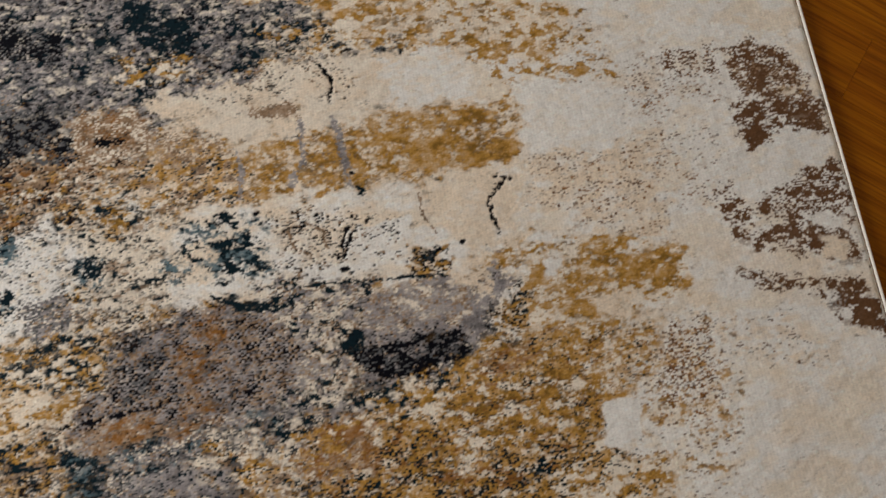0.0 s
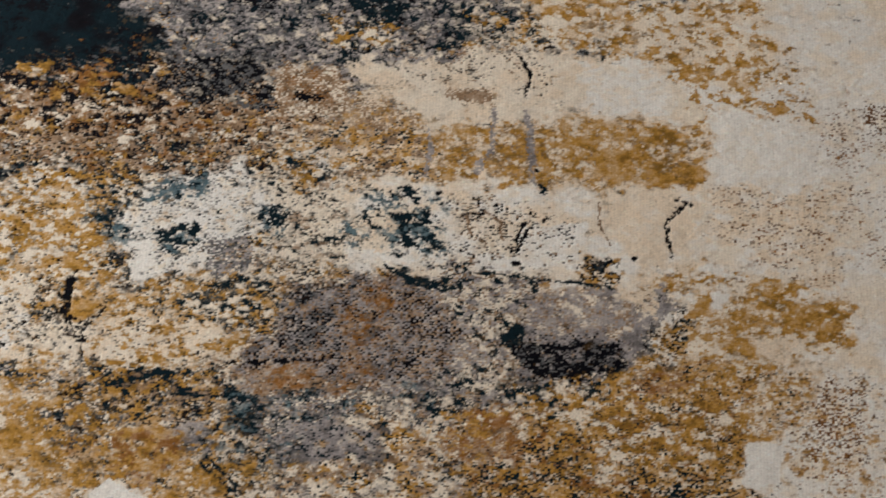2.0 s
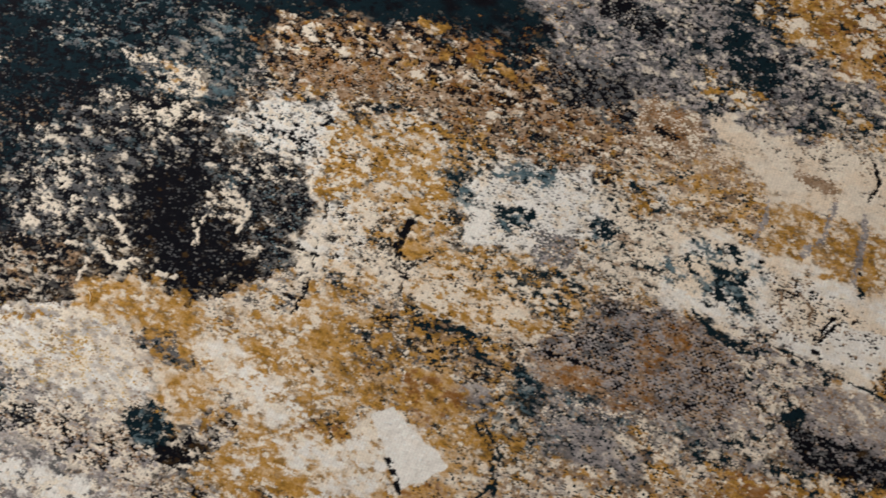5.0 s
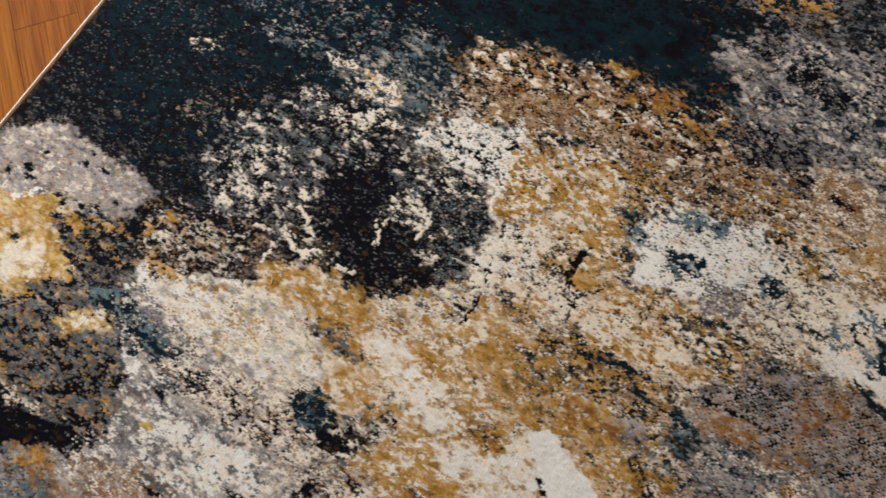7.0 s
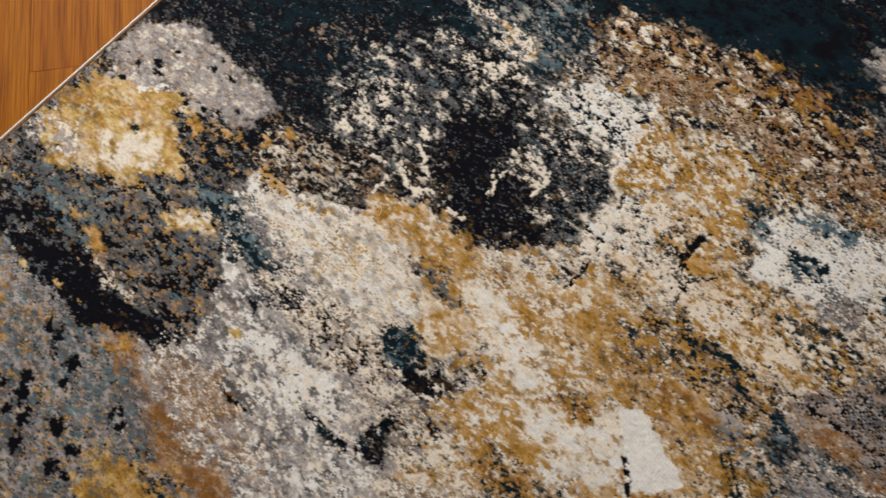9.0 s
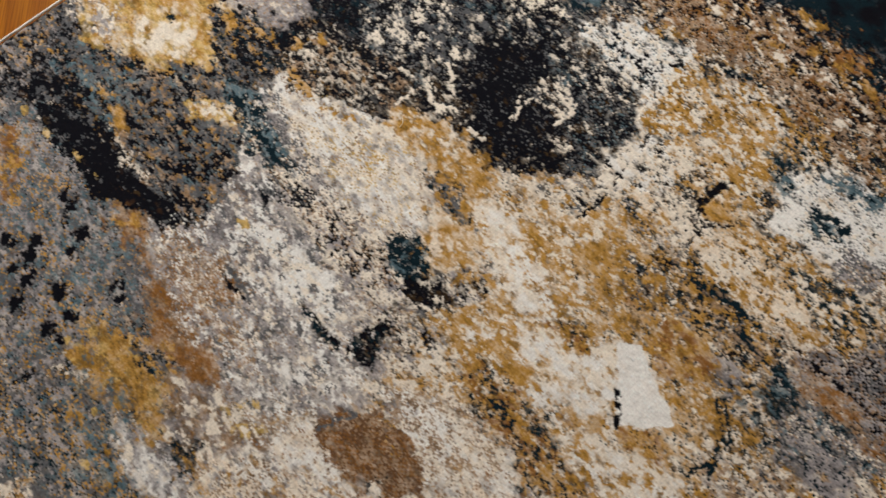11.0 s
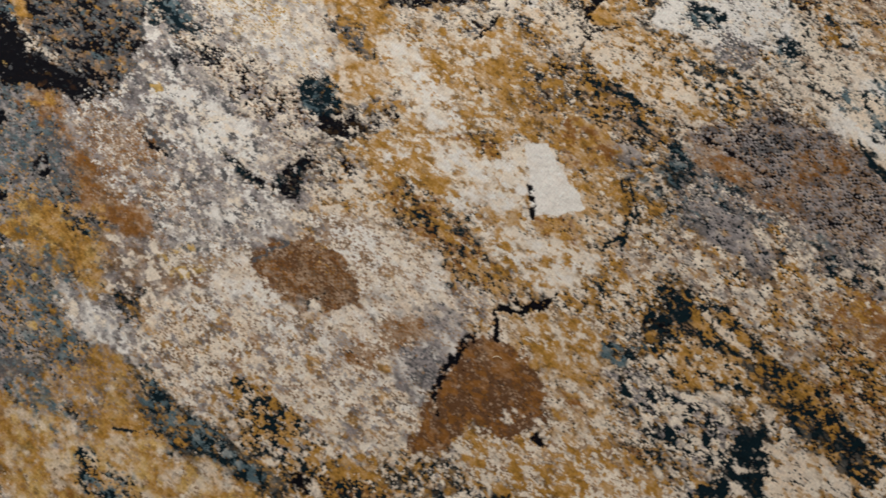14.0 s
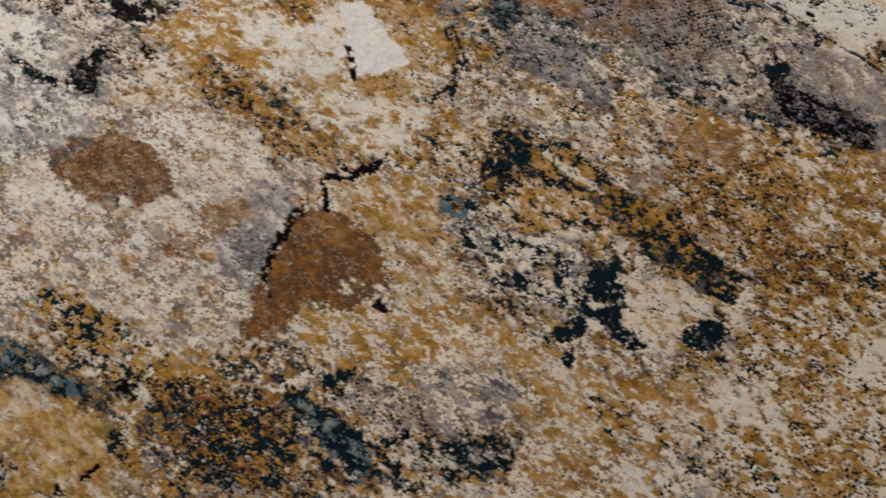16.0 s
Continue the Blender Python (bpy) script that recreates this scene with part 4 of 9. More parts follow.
blot(0.585, 0.505, 0.026, 0.017, 12, 0.7, 'O5m C4m K2m')
blot(0.706, 0.545, 0.044, 0.034, 12, 0.6, 'K6m T3m S3f')
blot(0.791, 0.515, 0.043, 0.030, 12, 0.5, 'K7m S4m N1f')
blot(0.728, 0.489, 0.050, 0.027, 12, 0.7, 'N5m K3m C3m R2m')
blot(0.753, 0.528, 0.025, 0.020, 23, 0.7, 'C6m G5m')
blot(0.714, 0.425, 0.074, 0.026, 13, 0.7, 'C5m O4m N3m K3m')
blot(0.853, 0.491, 0.055, 0.026, 12, 0.6, 'N7f O2f C3m')
blot(0.873, 0.489, 0.024, 0.005, 12, 0.6, 'K7f N3f')
blot(0.797, 0.606, 0.044, 0.028, 12, 0.5, 'K6m G4m S3m')
blot(0.870, 0.607, 0.056, 0.028, 12, 0.6, 'G8m C2m S2f')
blot(0.990, 0.600, 0.042, 0.027, -11, 0.6, 'G7m T2m C2f')
blot(0.906, 0.542, 0.025, 0.020, 23, 0.6, 'T6m S3m K1f')
blot(0.916, 0.512, 0.024, 0.016, 23, 0.6, 'G4m S3m K3f C2m')
blot(1.026, 0.651, 0.054, 0.042, -11, 0.6, 'O7m R3m T2m C3m')
blot(0.972, 0.658, 0.031, 0.021, 0, 0.7, 'C7m O4m')
blot(1.032, 0.568, 0.036, 0.023, 12, 0.7, 'T4m C4m G4m O2f')
blot(0.932, 0.641, 0.025, 0.028, -22, 0.6, 'C4m O4m T3m G2m')
# black stone with its pale veins
blot(0.141, 0.128, 0.093, 0.027, 6, 0.4, 'K S1f')
blot(0.207, 0.125, 0.063, 0.023, 3, 0.4, 'K S2f')
blot(0.198, 0.183, 0.076, 0.035, 17, 0.5, 'K T3m S2f N2f')
blot(0.341, 0.188, 0.071, 0.041, 23, 0.6, 'S4m C4m K6m')
blot(0.283, 0.186, 0.060, 0.031, 12, 0.6, 'S5m C3m K5m L1m')
blot(0.412, 0.193, 0.054, 0.049, 7, 0.4, 'K S1f')
blot(0.421, 0.252, 0.039, 0.030, 7, 0.5, 'K5m C3m S3m')
blot(0.474, 0.205, 0.019, 0.017, 28, 0.3, 'K')
blot(0.466, 0.145, 0.049, 0.022, 34, 0.4, 'K S2f C1m')
blot(0.523, 0.191, 0.043, 0.022, 49, 0.5, 'K7m C3m S3f')
blot(0.507, 0.253, 0.043, 0.026, 28, 0.6, 'K6m S4f C2m L1m')
blot(0.550, 0.279, 0.029, 0.025, 79, 0.6, 'K5m S5f C2m')
blot(0.511, 0.290, 0.031, 0.017, 17, 0.6, 'C5m K5m L2m S2f')
blot(0.460, 0.284, 0.038, 0.021, 28, 0.7, 'C5m K5m S2f')
blot(0.369, 0.108, 0.038, 0.022, 8, 0.5, 'K7m C3m O1m')
blot(0.409, 0.128, 0.035, 0.019, 8, 0.5, 'K8m C3m')
blot(0.334, 0.072, 0.038, 0.016, 19, 0.5, 'K7m C2m N2m')
blot(0.283, 0.072, 0.046, 0.023, 18, 0.6, 'N4m C4m K6m G2m')
blot(0.309, 0.128, 0.045, 0.023, 23, 0.6, 'C4m N2m K7m')
blot(0.335, 0.246, 0.052, 0.021, 28, 0.7, 'C5m N3f K5m S2f')
blot(0.397, 0.313, 0.039, 0.025, 17, 0.7, 'C4m S4m T3m K4m')
blot(0.461, 0.356, 0.032, 0.018, 28, 0.7, 'N5f C4m K4m')
blot(0.669, 0.623, 0.094, 0.061, 27, 0.5, 'T S3f G2m K4m')
blot(0.598, 0.566, 0.076, 0.045, 27, 0.5, 'T K4m R1m')
blot(0.707, 0.534, 0.054, 0.043, 15, 0.6, 'S4m G4m K4m T2m C2m')
blot(0.610, 0.511, 0.044, 0.033, 15, 0.6, 'T3m R5m N4f K4m')
blot(0.668, 0.503, 0.043, 0.032, 16, 0.7, 'K4m N4m R3m C3m')
blot(0.459, 0.447, 0.027, 0.018, -6, 0.6, 'C7m N3f K2m')
blot(0.509, 0.444, 0.026, 0.013, 16, 0.6, 'C6m N3f')
blot(0.383, 0.396, 0.060, 0.030, 16, 0.6, 'K5m T5m N3m C2m')
# ochre and white ridge
blot(0.557, 0.108, 0.035, 0.008, -7, 0.5, 'C9m W4m')
blot(0.603, 0.107, 0.034, 0.018, -12, 0.6, 'C7m O5m')
blot(0.628, 0.151, 0.029, 0.027, 19, 0.6, 'O8m P3m C1m')
blot(0.644, 0.111, 0.028, 0.023, 19, 0.6, 'O7m C4m')
blot(0.609, 0.061, 0.034, 0.014, 9, 0.6, 'C8m O4m')
blot(0.691, 0.057, 0.043, 0.017, -1, 0.5, 'C9m O3m')
blot(0.664, 0.027, 0.033, 0.017, 10, 0.6, 'O6m C5m')
blot(0.729, 0.081, 0.022, 0.017, 20, 0.5, 'W C4m O1m')
blot(0.667, 0.138, 0.028, 0.018, 19, 0.6, 'T4m S3m O4m C2m')
blot(0.612, 0.020, 0.034, 0.022, 20, 0.6, 'C5m O5m')
blot(0.590, 0.030, 0.023, 0.014, 20, 0.6, 'O5m C4m G2m T1m')
blot(0.719, 0.143, 0.033, 0.020, 19, 0.6, 'R4m O5m N3f')
blot(0.489, 0.015, 0.018, 0.023, 29, 0.6, 'T5m S4m C2m')
blot(0.472, -0.029, 0.036, 0.023, 10, 0.7, 'C6m K3m N3f G2m')
blot(0.497, -0.074, 0.035, 0.022, 20, 0.7, 'C5m G4m K3m')
blot(0.533, -0.045, 0.040, 0.019, 30, 0.7, 'C5m G4m K3m O2m')
blot(0.545, -0.006, 0.035, 0.017, 39, 0.5, 'K7m C3m S2f')
blot(0.536, -0.084, 0.022, 0.019, 59, 0.5, 'K5m T4m')
blot(0.603, -0.058, 0.022, 0.013, 20, 0.6, 'C8m O3m K1f')
# pale grey stones
blot(0.391, 0.036, 0.056, 0.030, 9, 0.6, 'C8m W5m N2f G2f')
blot(0.410, -0.012, 0.043, 0.023, 0, 0.6, 'C7m W4m N2f Y2f G2f')
blot(0.284, 0.006, 0.032, 0.012, 19, 0.5, 'C8m N2m G2m')
blot(0.350, -0.121, 0.049, 0.022, 11, 0.6, 'G7m W4m S2m')
blot(0.396, -0.084, 0.049, 0.025, 1, 0.6, 'G6m W5m S3m')
blot(0.392, -0.131, 0.054, 0.022, 2, 0.6, 'G5m W5m N3f')
blot(0.453, -0.103, 0.041, 0.022, 2, 0.6, 'W6m G5m S2m')
blot(0.372, -0.177, 0.042, 0.022, 3, 0.6, 'N5f W4m G4m')
blot(0.437, -0.145, 0.047, 0.022, 2, 0.6, 'G6m W4m N3f S2f')
blot(0.421, -0.193, 0.047, 0.021, 3, 0.6, 'N6f W4m G4m')
blot(0.369, -0.119, 0.057, 0.031, 21, 0.6, 'W6m G5m S2m')
blot(0.375, -0.172, 0.058, 0.029, 12, 0.6, 'N5f W5m G4m')
blot(0.423, -0.112, 0.056, 0.030, 21, 0.6, 'W6m G5m S2f')
blot(0.444, -0.155, 0.055, 0.029, 21, 0.6, 'G6m W4m N4f')
blot(0.467, -0.107, 0.036, 0.023, 21, 0.6, 'W7m G4m')
blot(0.523, -0.188, 0.046, 0.019, 32, 0.6, 'W6m G4m T3m S2m')
blot(0.527, -0.128, 0.041, 0.023, 31, 0.6, 'W5m G5m N2f S2f')
blot(0.534, -0.091, 0.015, 0.022, 31, 0.4, 'T6m K5m')
blot(0.511, -0.110, 0.027, 0.008, 16, 0.4, 'K7m T3m')
blot(0.532, -0.075, 0.015, 0.006, 72, 0.4, 'K9m')
blot(0.609, -0.098, 0.039, 0.022, 31, 0.7, 'W6m N4f G3m')
blot(0.538, -0.232, 0.046, 0.021, 32, 0.6, 'N6f G4m W3m R1f')
blot(0.470, -0.254, 0.035, 0.022, 32, 0.6, 'N4f G6m R3m')
blot(0.419, -0.215, 0.037, 0.028, 4, 0.5, 'R7m N5f')
blot(0.382, -0.232, 0.032, 0.022, 4, 0.5, 'R7m N3f O3m')
blot(0.288, -0.188, 0.040, 0.018, 12, 0.6, 'R6m N4f S2f')
blot(0.302, -0.232, 0.040, 0.035, 13, 0.6, 'L4m S5m N2f R2m')
blot(0.228, -0.272, 0.072, 0.037, 31, 0.5, 'S7m L4m G3m')
blot(0.387, -0.375, 0.048, 0.032, 32, 0.5, 'G7m S4m N1f')
blot(0.307, -0.344, 0.036, 0.030, 41, 0.5, 'G6m S5m L2m')
blot(0.369, -0.286, 0.038, 0.019, 5, 0.5, 'O6m Y5m')
blot(0.417, -0.274, 0.031, 0.016, 5, 0.5, 'O7m Y3m L2m')
blot(0.463, -0.290, 0.024, 0.016, 23, 0.6, 'T5m L3m O4m')
blot(0.511, -0.274, 0.029, 0.021, 23, 0.6, 'T5m O5m R2m')
blot(0.504, -0.309, 0.052, 0.013, 19, 0.6, 'G7m W4m L1f')
blot(0.442, -0.387, 0.047, 0.026, 33, 0.6, 'S6m L5m G3m O1f')
blot(0.525, -0.360, 0.045, 0.020, 33, 0.6, 'O7m Y3m N3f')
blot(0.478, -0.376, 0.035, 0.015, 24, 0.6, 'L5m S4m T2m')
blot(0.491, -0.452, 0.052, 0.029, 17, 0.5, 'O8m R3m Y3m')
blot(0.512, -0.408, 0.051, 0.012, 16, 0.6, 'G5m L4m O2m')
blot(0.580, -0.273, 0.050, 0.026, 33, 0.6, 'G6m W5m N3f')
blot(0.577, -0.310, 0.039, 0.015, 15, 0.7, 'O6m G4m Y2m')
blot(0.590, -0.227, 0.045, 0.026, 32, 0.6, 'W7m G3m N3f')
blot(0.642, -0.211, 0.049, 0.026, 32, 0.6, 'W6m O4m N3f')
blot(0.689, -0.153, 0.048, 0.021, 42, 0.7, 'R4m N5f W4m')
blot(0.729, -0.103, 0.032, 0.021, 42, 0.7, 'N5f G4m R3m W3m')
blot(0.685, -0.108, 0.043, 0.021, 42, 0.6, 'W7m N4f O2m')
blot(0.647, -0.121, 0.033, 0.016, 42, 0.6, 'W8m N3f')
blot(0.624, -0.158, 0.041, 0.028, 32, 0.35, 'B8m R5m N2f')
blot(0.596, -0.171, 0.022, 0.014, 51, 0.35, 'B6m N4m S2f')
blot(0.655, -0.154, 0.022, 0.012, 32, 0.4, 'B6m R4m N3m')
blot(0.646, -0.174, 0.014, 0.008, 42, 0.5, 'K4m C5m N3f')
# lower ridge and rust stone
blot(0.644, 0.006, 0.042, 0.024, -1, 0.6, 'O6m C5m')
blot(0.642, 0.054, 0.037, 0.015, -2, 0.6, 'C8m W4m O3m')
blot(0.701, 0.039, 0.036, 0.024, -6, 0.5, 'C8m W5m O4m')
blot(0.720, 0.071, 0.035, 0.014, 9, 0.5, 'W8m C4m O1m')
blot(0.714, -0.013, 0.041, 0.017, -6, 0.6, 'O7m T3m N3f')
blot(0.763, -0.010, 0.040, 0.014, -6, 0.5, 'C6m O6m')
blot(0.800, -0.001, 0.033, 0.017, 10, 0.6, 'C7m O5m')
blot(0.811, 0.039, 0.028, 0.021, 9, 0.6, 'O6m C5m')
blot(0.764, -0.047, 0.028, 0.014, -5, 0.6, 'T5m O5m K2f C1f')
blot(0.712, -0.054, 0.034, 0.017, 0, 0.6, 'R4m O6m T3m G2f')
blot(0.650, -0.044, 0.036, 0.018, 0, 0.6, 'C5m T3m O4m G3f')
blot(0.600, -0.032, 0.024, 0.018, 10, 0.6, 'P5m O5m C4m')
blot(0.757, 0.070, 0.010, 0.018, 30, 0.35, 'W')
blot(0.774, 0.058, 0.018, 0.007, 35, 0.35, 'W')
blot(0.788, 0.105, 0.023, 0.025, 19, 0.6, 'O7m C4m T1f')
blot(0.827, -0.130, 0.043, 0.024, 36, 0.3, 'B8m R4m N3f')
blot(0.822, -0.099, 0.032, 0.019, 11, 0.35, 'B8m R4m N2f')
blot(0.849, -0.089, 0.016, 0.021, 21, 0.4, 'B7m R5m N2f')
blot(0.877, -0.107, 0.021, 0.010, 31, 0.5, 'B6m R4m C3m')
blot(0.802, -0.151, 0.012, 0.018, 21, 0.4, 'C6m R4m N3f')
blot(0.771, -0.156, 0.019, 0.024, 21, 0.6, 'G6m S4f W2m')
blot(0.748, -0.163, 0.027, 0.013, 21, 0.6, 'G5m W4m S2f')
# lower right
blot(1.098, 0.071, 0.044, 0.027, 6, 0.6, 'O6m T6f K1f')
blot(1.082, 0.049, 0.029, 0.021, 1, 0.6, 'T6m O5m')
blot(1.138, 0.060, 0.024, 0.018, 11, 0.6, 'O6m T6m')
blot(1.043, 0.067, 0.035, 0.013, -5, 0.5, 'T7m O4m')
blot(0.931, 0.059, 0.026, 0.019, 1, 0.45, 'T8m K4m O1m')
blot(1.008, 0.057, 0.030, 0.007, -5, 0.5, 'T8m K2m')
blot(1.145, 0.113, 0.044, 0.027, 11, 0.6, 'O7m R2m T3f')
blot(1.200, 0.148, 0.044, 0.033, 11, 0.6, 'O8m R2m T3f C1f')
blot(1.192, 0.071, 0.043, 0.026, 11, 0.6, 'O8m C2m T3f K1f')
blot(1.234, 0.097, 0.033, 0.031, 11, 0.6, 'O6m C4m T2f')
blot(1.210, 0.013, 0.042, 0.022, 12, 0.6, 'O6m C4m T3f K2f')
blot(1.286, -0.015, 0.031, 0.029, 12, 0.7, 'O6m C4m K2f T1f')
blot(1.224, -0.049, 0.041, 0.021, 12, 0.7, 'C5m O5m K2f')
blot(1.178, -0.040, 0.032, 0.017, 12, 0.7, 'C6m O4m K2f N2f')
blot(0.995, -0.078, 0.034, 0.020, 12, 0.7, 'C5m O4m T4f N3f')
blot(1.004, -0.007, 0.030, 0.021, 12, 0.6, 'C5m T5m G3f')
blot(1.041, -0.001, 0.015, 0.015, 22, 0.5, 'T7m K3m')
blot(1.048, -0.032, 0.013, 0.011, 22, 0.4, 'C7m T2m')
blot(1.060, -0.045, 0.010, 0.005, 22, 0.4, 'C8m')
blot(0.955, -0.050, 0.030, 0.020, 12, 0.7, 'C5m G4m T4f K2f')
blot(0.924, -0.028, 0.030, 0.016, 12, 0.7, 'G5m C5m T3f')
blot(0.906, 0.011, 0.026, 0.019, 11, 0.7, 'C4m T4f O4m G2f')
blot(1.096, -0.008, 0.029, 0.020, 17, 0.6, 'C8m G3f T1f')
blot(1.118, 0.012, 0.019, 0.015, 22, 0.6, 'C7m G4f T1f')
blot(0.870, -0.018, 0.031, 0.021, 12, 0.7, 'O5m C5m T2f')
blot(0.827, -0.045, 0.031, 0.016, 22, 0.6, 'C7m O5m P3m')
blot(0.856, 0.031, 0.031, 0.022, 11, 0.7, 'O6m C4m T2f')
blot(0.855, -0.166, 0.025, 0.012, 22, 0.6, 'C7m O4m P3m')
blot(0.896, -0.158, 0.029, 0.012, 13, 0.6, 'C6m N4f O3m')
blot(0.933, 0.181, 0.059, 0.036, 10, 0.7, 'G6m S3f K3f N3f C2f')
blot(0.997, 0.208, 0.047, 0.030, 10, 0.7, 'G8m S2f K2f')
blot(0.890, 0.147, 0.037, 0.035, 10, 0.7, 'T5m G4m C3m L1f')
blot(1.120, 0.245, 0.046, 0.024, 10, 0.6, 'G8m S2f')
blot(1.130, 0.225, 0.056, 0.012, 8, 0.5, 'K6f S4f G3f')
blot(1.088, 0.205, 0.025, 0.017, -1, 0.6, 'T6m G3m K2f')
blot(1.175, 0.201, 0.030, 0.017, 10, 0.6, 'T5m R4m O3m')
# pale band and its marks
blot(1.065, 0.351, 0.033, 0.022, 0, 0.6, 'P7m C6m K1f')
blot(1.100, 0.369, 0.033, 0.014, 2, 0.6, 'P6m C6m K1f')
blot(1.139, 0.329, 0.038, 0.012, -3, 0.6, 'W C3m N1f')
blot(1.000, 0.355, 0.030, 0.019, -8, 0.6, 'C5m T5m L2m K1f')
blot(0.924, 0.349, 0.038, 0.022, -8, 0.6, 'C6m T4m L2m O2m')
blot(0.861, 0.364, 0.038, 0.022, -18, 0.6, 'C7m T4m K1f')
blot(0.797, 0.368, 0.037, 0.022, -3, 0.6, 'W C3m T1m')
blot(0.894, 0.387, 0.048, 0.028, 2, 0.7, 'C5m O4m K2f G2m')
blot(0.945, 0.420, 0.049, 0.023, 2, 0.7, 'O5m C5m T3f N2f')
blot(0.858, 0.432, 0.048, 0.029, 2, 0.7, 'O6m C4m T3f N2f')
blot(0.798, 0.412, 0.037, 0.029, 2, 0.7, 'C6m O4m T3m')
blot(1.013, 0.320, 0.059, 0.007, -3, 0.5, 'W C4m')
blot(0.923, 0.333, 0.037, 0.008, -8, 0.6, 'W C4m T2m')
blot(1.001, 0.302, 0.043, 0.010, -16, 0.5, 'T7m K2f O1m')
blot(1.059, 0.297, 0.032, 0.013, -23, 0.6, 'T5m C4m G2m')
blot(0.938, 0.312, 0.037, 0.011, -8, 0.7, 'C5m N3f O3m K2f')
blot(0.812, 0.322, 0.037, 0.021, -8, 0.7, 'C4m G4f S3f K2f N2m')
blot(0.801, 0.282, 0.047, 0.021, -8, 0.7, 'O6m T5f C3m')
blot(0.830, 0.251, 0.030, 0.013, 2, 0.7, 'O7m T3f C2m')
blot(0.794, 0.231, 0.035, 0.013, -1, 0.7, 'P6m C6m O3m')
blot(0.869, 0.308, 0.032, 0.013, -8, 0.7, 'C6m O3m K2f')
blot(0.945, 0.260, 0.067, 0.037, -3, 0.6, 'G6m S4f K4f N3f')
blot(0.934, 0.262, 0.013, 0.023, -23, 0.5, 'R7m N3m')
blot(0.949, 0.283, 0.015, 0.010, 33, 0.5, 'R8m')
blot(0.892, 0.252, 0.031, 0.021, 2, 0.6, 'G5m K5f S4f')
blot(0.875, 0.219, 0.055, 0.009, 3, 0.5, 'K6f S4f G3m')
blot(0.854, 0.207, 0.040, 0.013, 1, 0.6, 'R5m N5f K2f')
blot(1.007, 0.251, 0.037, 0.026, -8, 0.6, 'G8m K2f C2f')
blot(0.962, 0.216, 0.046, 0.020, -4, 0.6, 'N4f G6m K3f R2m')
blot(0.928, 0.166, 0.055, 0.020, -4, 0.6, 'G7m T3m S2f C2m')
blot(0.838, 0.180, 0.040, 0.022, -4, 0.6, 'T6m L2m S3m G2m O1f')
blot(0.804, 0.200, 0.030, 0.012, -4, 0.6, 'O4m T5m C3m')
blot(0.988, 0.162, 0.036, 0.020, -9, 0.6, 'G5m T4m C3m')
blot(1.043, 0.149, 0.031, 0.019, -9, 0.6, 'G4m N4f T4m C2m')
blot(1.053, 0.239, 0.031, 0.016, -8, 0.6, 'C4m G4m N3f T3f')
blot(1.081, 0.256, 0.019, 0.018, -8, 0.6, 'T7m C2m')
blot(1.055, 0.260, 0.021, 0.013, -18, 0.6, 'C5m T4m G3f')
blot(1.133, 0.283, 0.059, 0.019, -3, 0.6, 'G6f C5m N2f K1f')
blot(1.130, 0.259, 0.032, 0.011, -3, 0.6, 'G7m N3f')
blot(1.165, 0.241, 0.037, 0.012, -1, 0.5, 'K7f S4f G3f')
blot(1.121, 0.236, 0.032, 0.009, -4, 0.5, 'K6f G5m')
blot(1.145, 0.217, 0.042, 0.007, -4, 0.6, 'G7m K2f')
blot(1.101, 0.200, 0.031, 0.011, -6, 0.5, 'T8m K2f')
blot(1.186, 0.203, 0.016, 0.021, -18, 0.5, 'T8m K1f')
blot(1.211, 0.194, 0.021, 0.021, -18, 0.6, 'O6m T4m R2m')
blot(1.214, 0.279, 0.010, 0.027, -34, 0.5, 'G7m K3f')
blot(1.244, 0.291, 0.022, 0.008, 7, 0.6, 'G5m K2f P4m')
blot(1.201, 0.298, 0.033, 0.016, -8, 0.6, 'P8m C5m O2m N1f')
blot(1.238, 0.259, 0.032, 0.016, -8, 0.7, 'C6m O4m K2f')
blot(1.231, 0.217, 0.037, 0.016, 1, 0.6, 'R4m N5f O4m')
blot(1.320, 0.231, 0.049, 0.016, 11, 0.6, 'O7m N2f C2m')
blot(1.354, 0.210, 0.033, 0.021, 11, 0.7, 'O7m C3m D2f')
blot(1.183, 0.153, 0.041, 0.025, 1, 0.6, 'O7m C3m T4f')
blot(1.088, 0.182, 0.041, 0.013, -1, 0.6, 'R6m O4m N3f T1f')
blot(1.088, 0.142, 0.041, 0.017, -1, 0.6, 'R5m N4f C4m T2m')
blot(1.274, 0.134, 0.042, 0.020, 1, 0.7, 'O7m C3m D2f T1f')
blot(1.310, 0.293, 0.033, 0.014, 2, 0.6, 'O7m C2m')
blot(1.284, 0.302, 0.016, 0.014, -8, 0.6, 'W C4m')
blot(1.314, 0.343, 0.028, 0.017, -8, 0.6, 'W C5m N3f')
blot(1.162, 0.337, 0.018, 0.016, -18, 0.5, 'T7m O2m K2f')
blot(1.171, 0.319, 0.014, 0.013, -18, 0.5, 'O6m T5m')
blot(1.235, 0.372, 0.045, 0.023, 0, 0.6, 'P9m C4m K1f')
blot(1.184, 0.374, 0.033, 0.014, 0, 0.6, 'P8m C6m K1f')
blot(1.441, 0.319, 0.034, 0.034, -8, 0.6, 'W C4m N1f')
blot(1.387, 0.447, 0.046, 0.031, -8, 0.6, 'W C4m N1f')
blot(1.221, 0.501, 0.035, 0.022, -8, 0.6, 'W C4m')
blot(1.315, 0.501, 0.041, 0.025, -8, 0.7, 'W C4m O2m N2f')
blot(1.440, 0.176, 0.043, 0.026, -8, 0.7, 'W C4m P3m N2f')
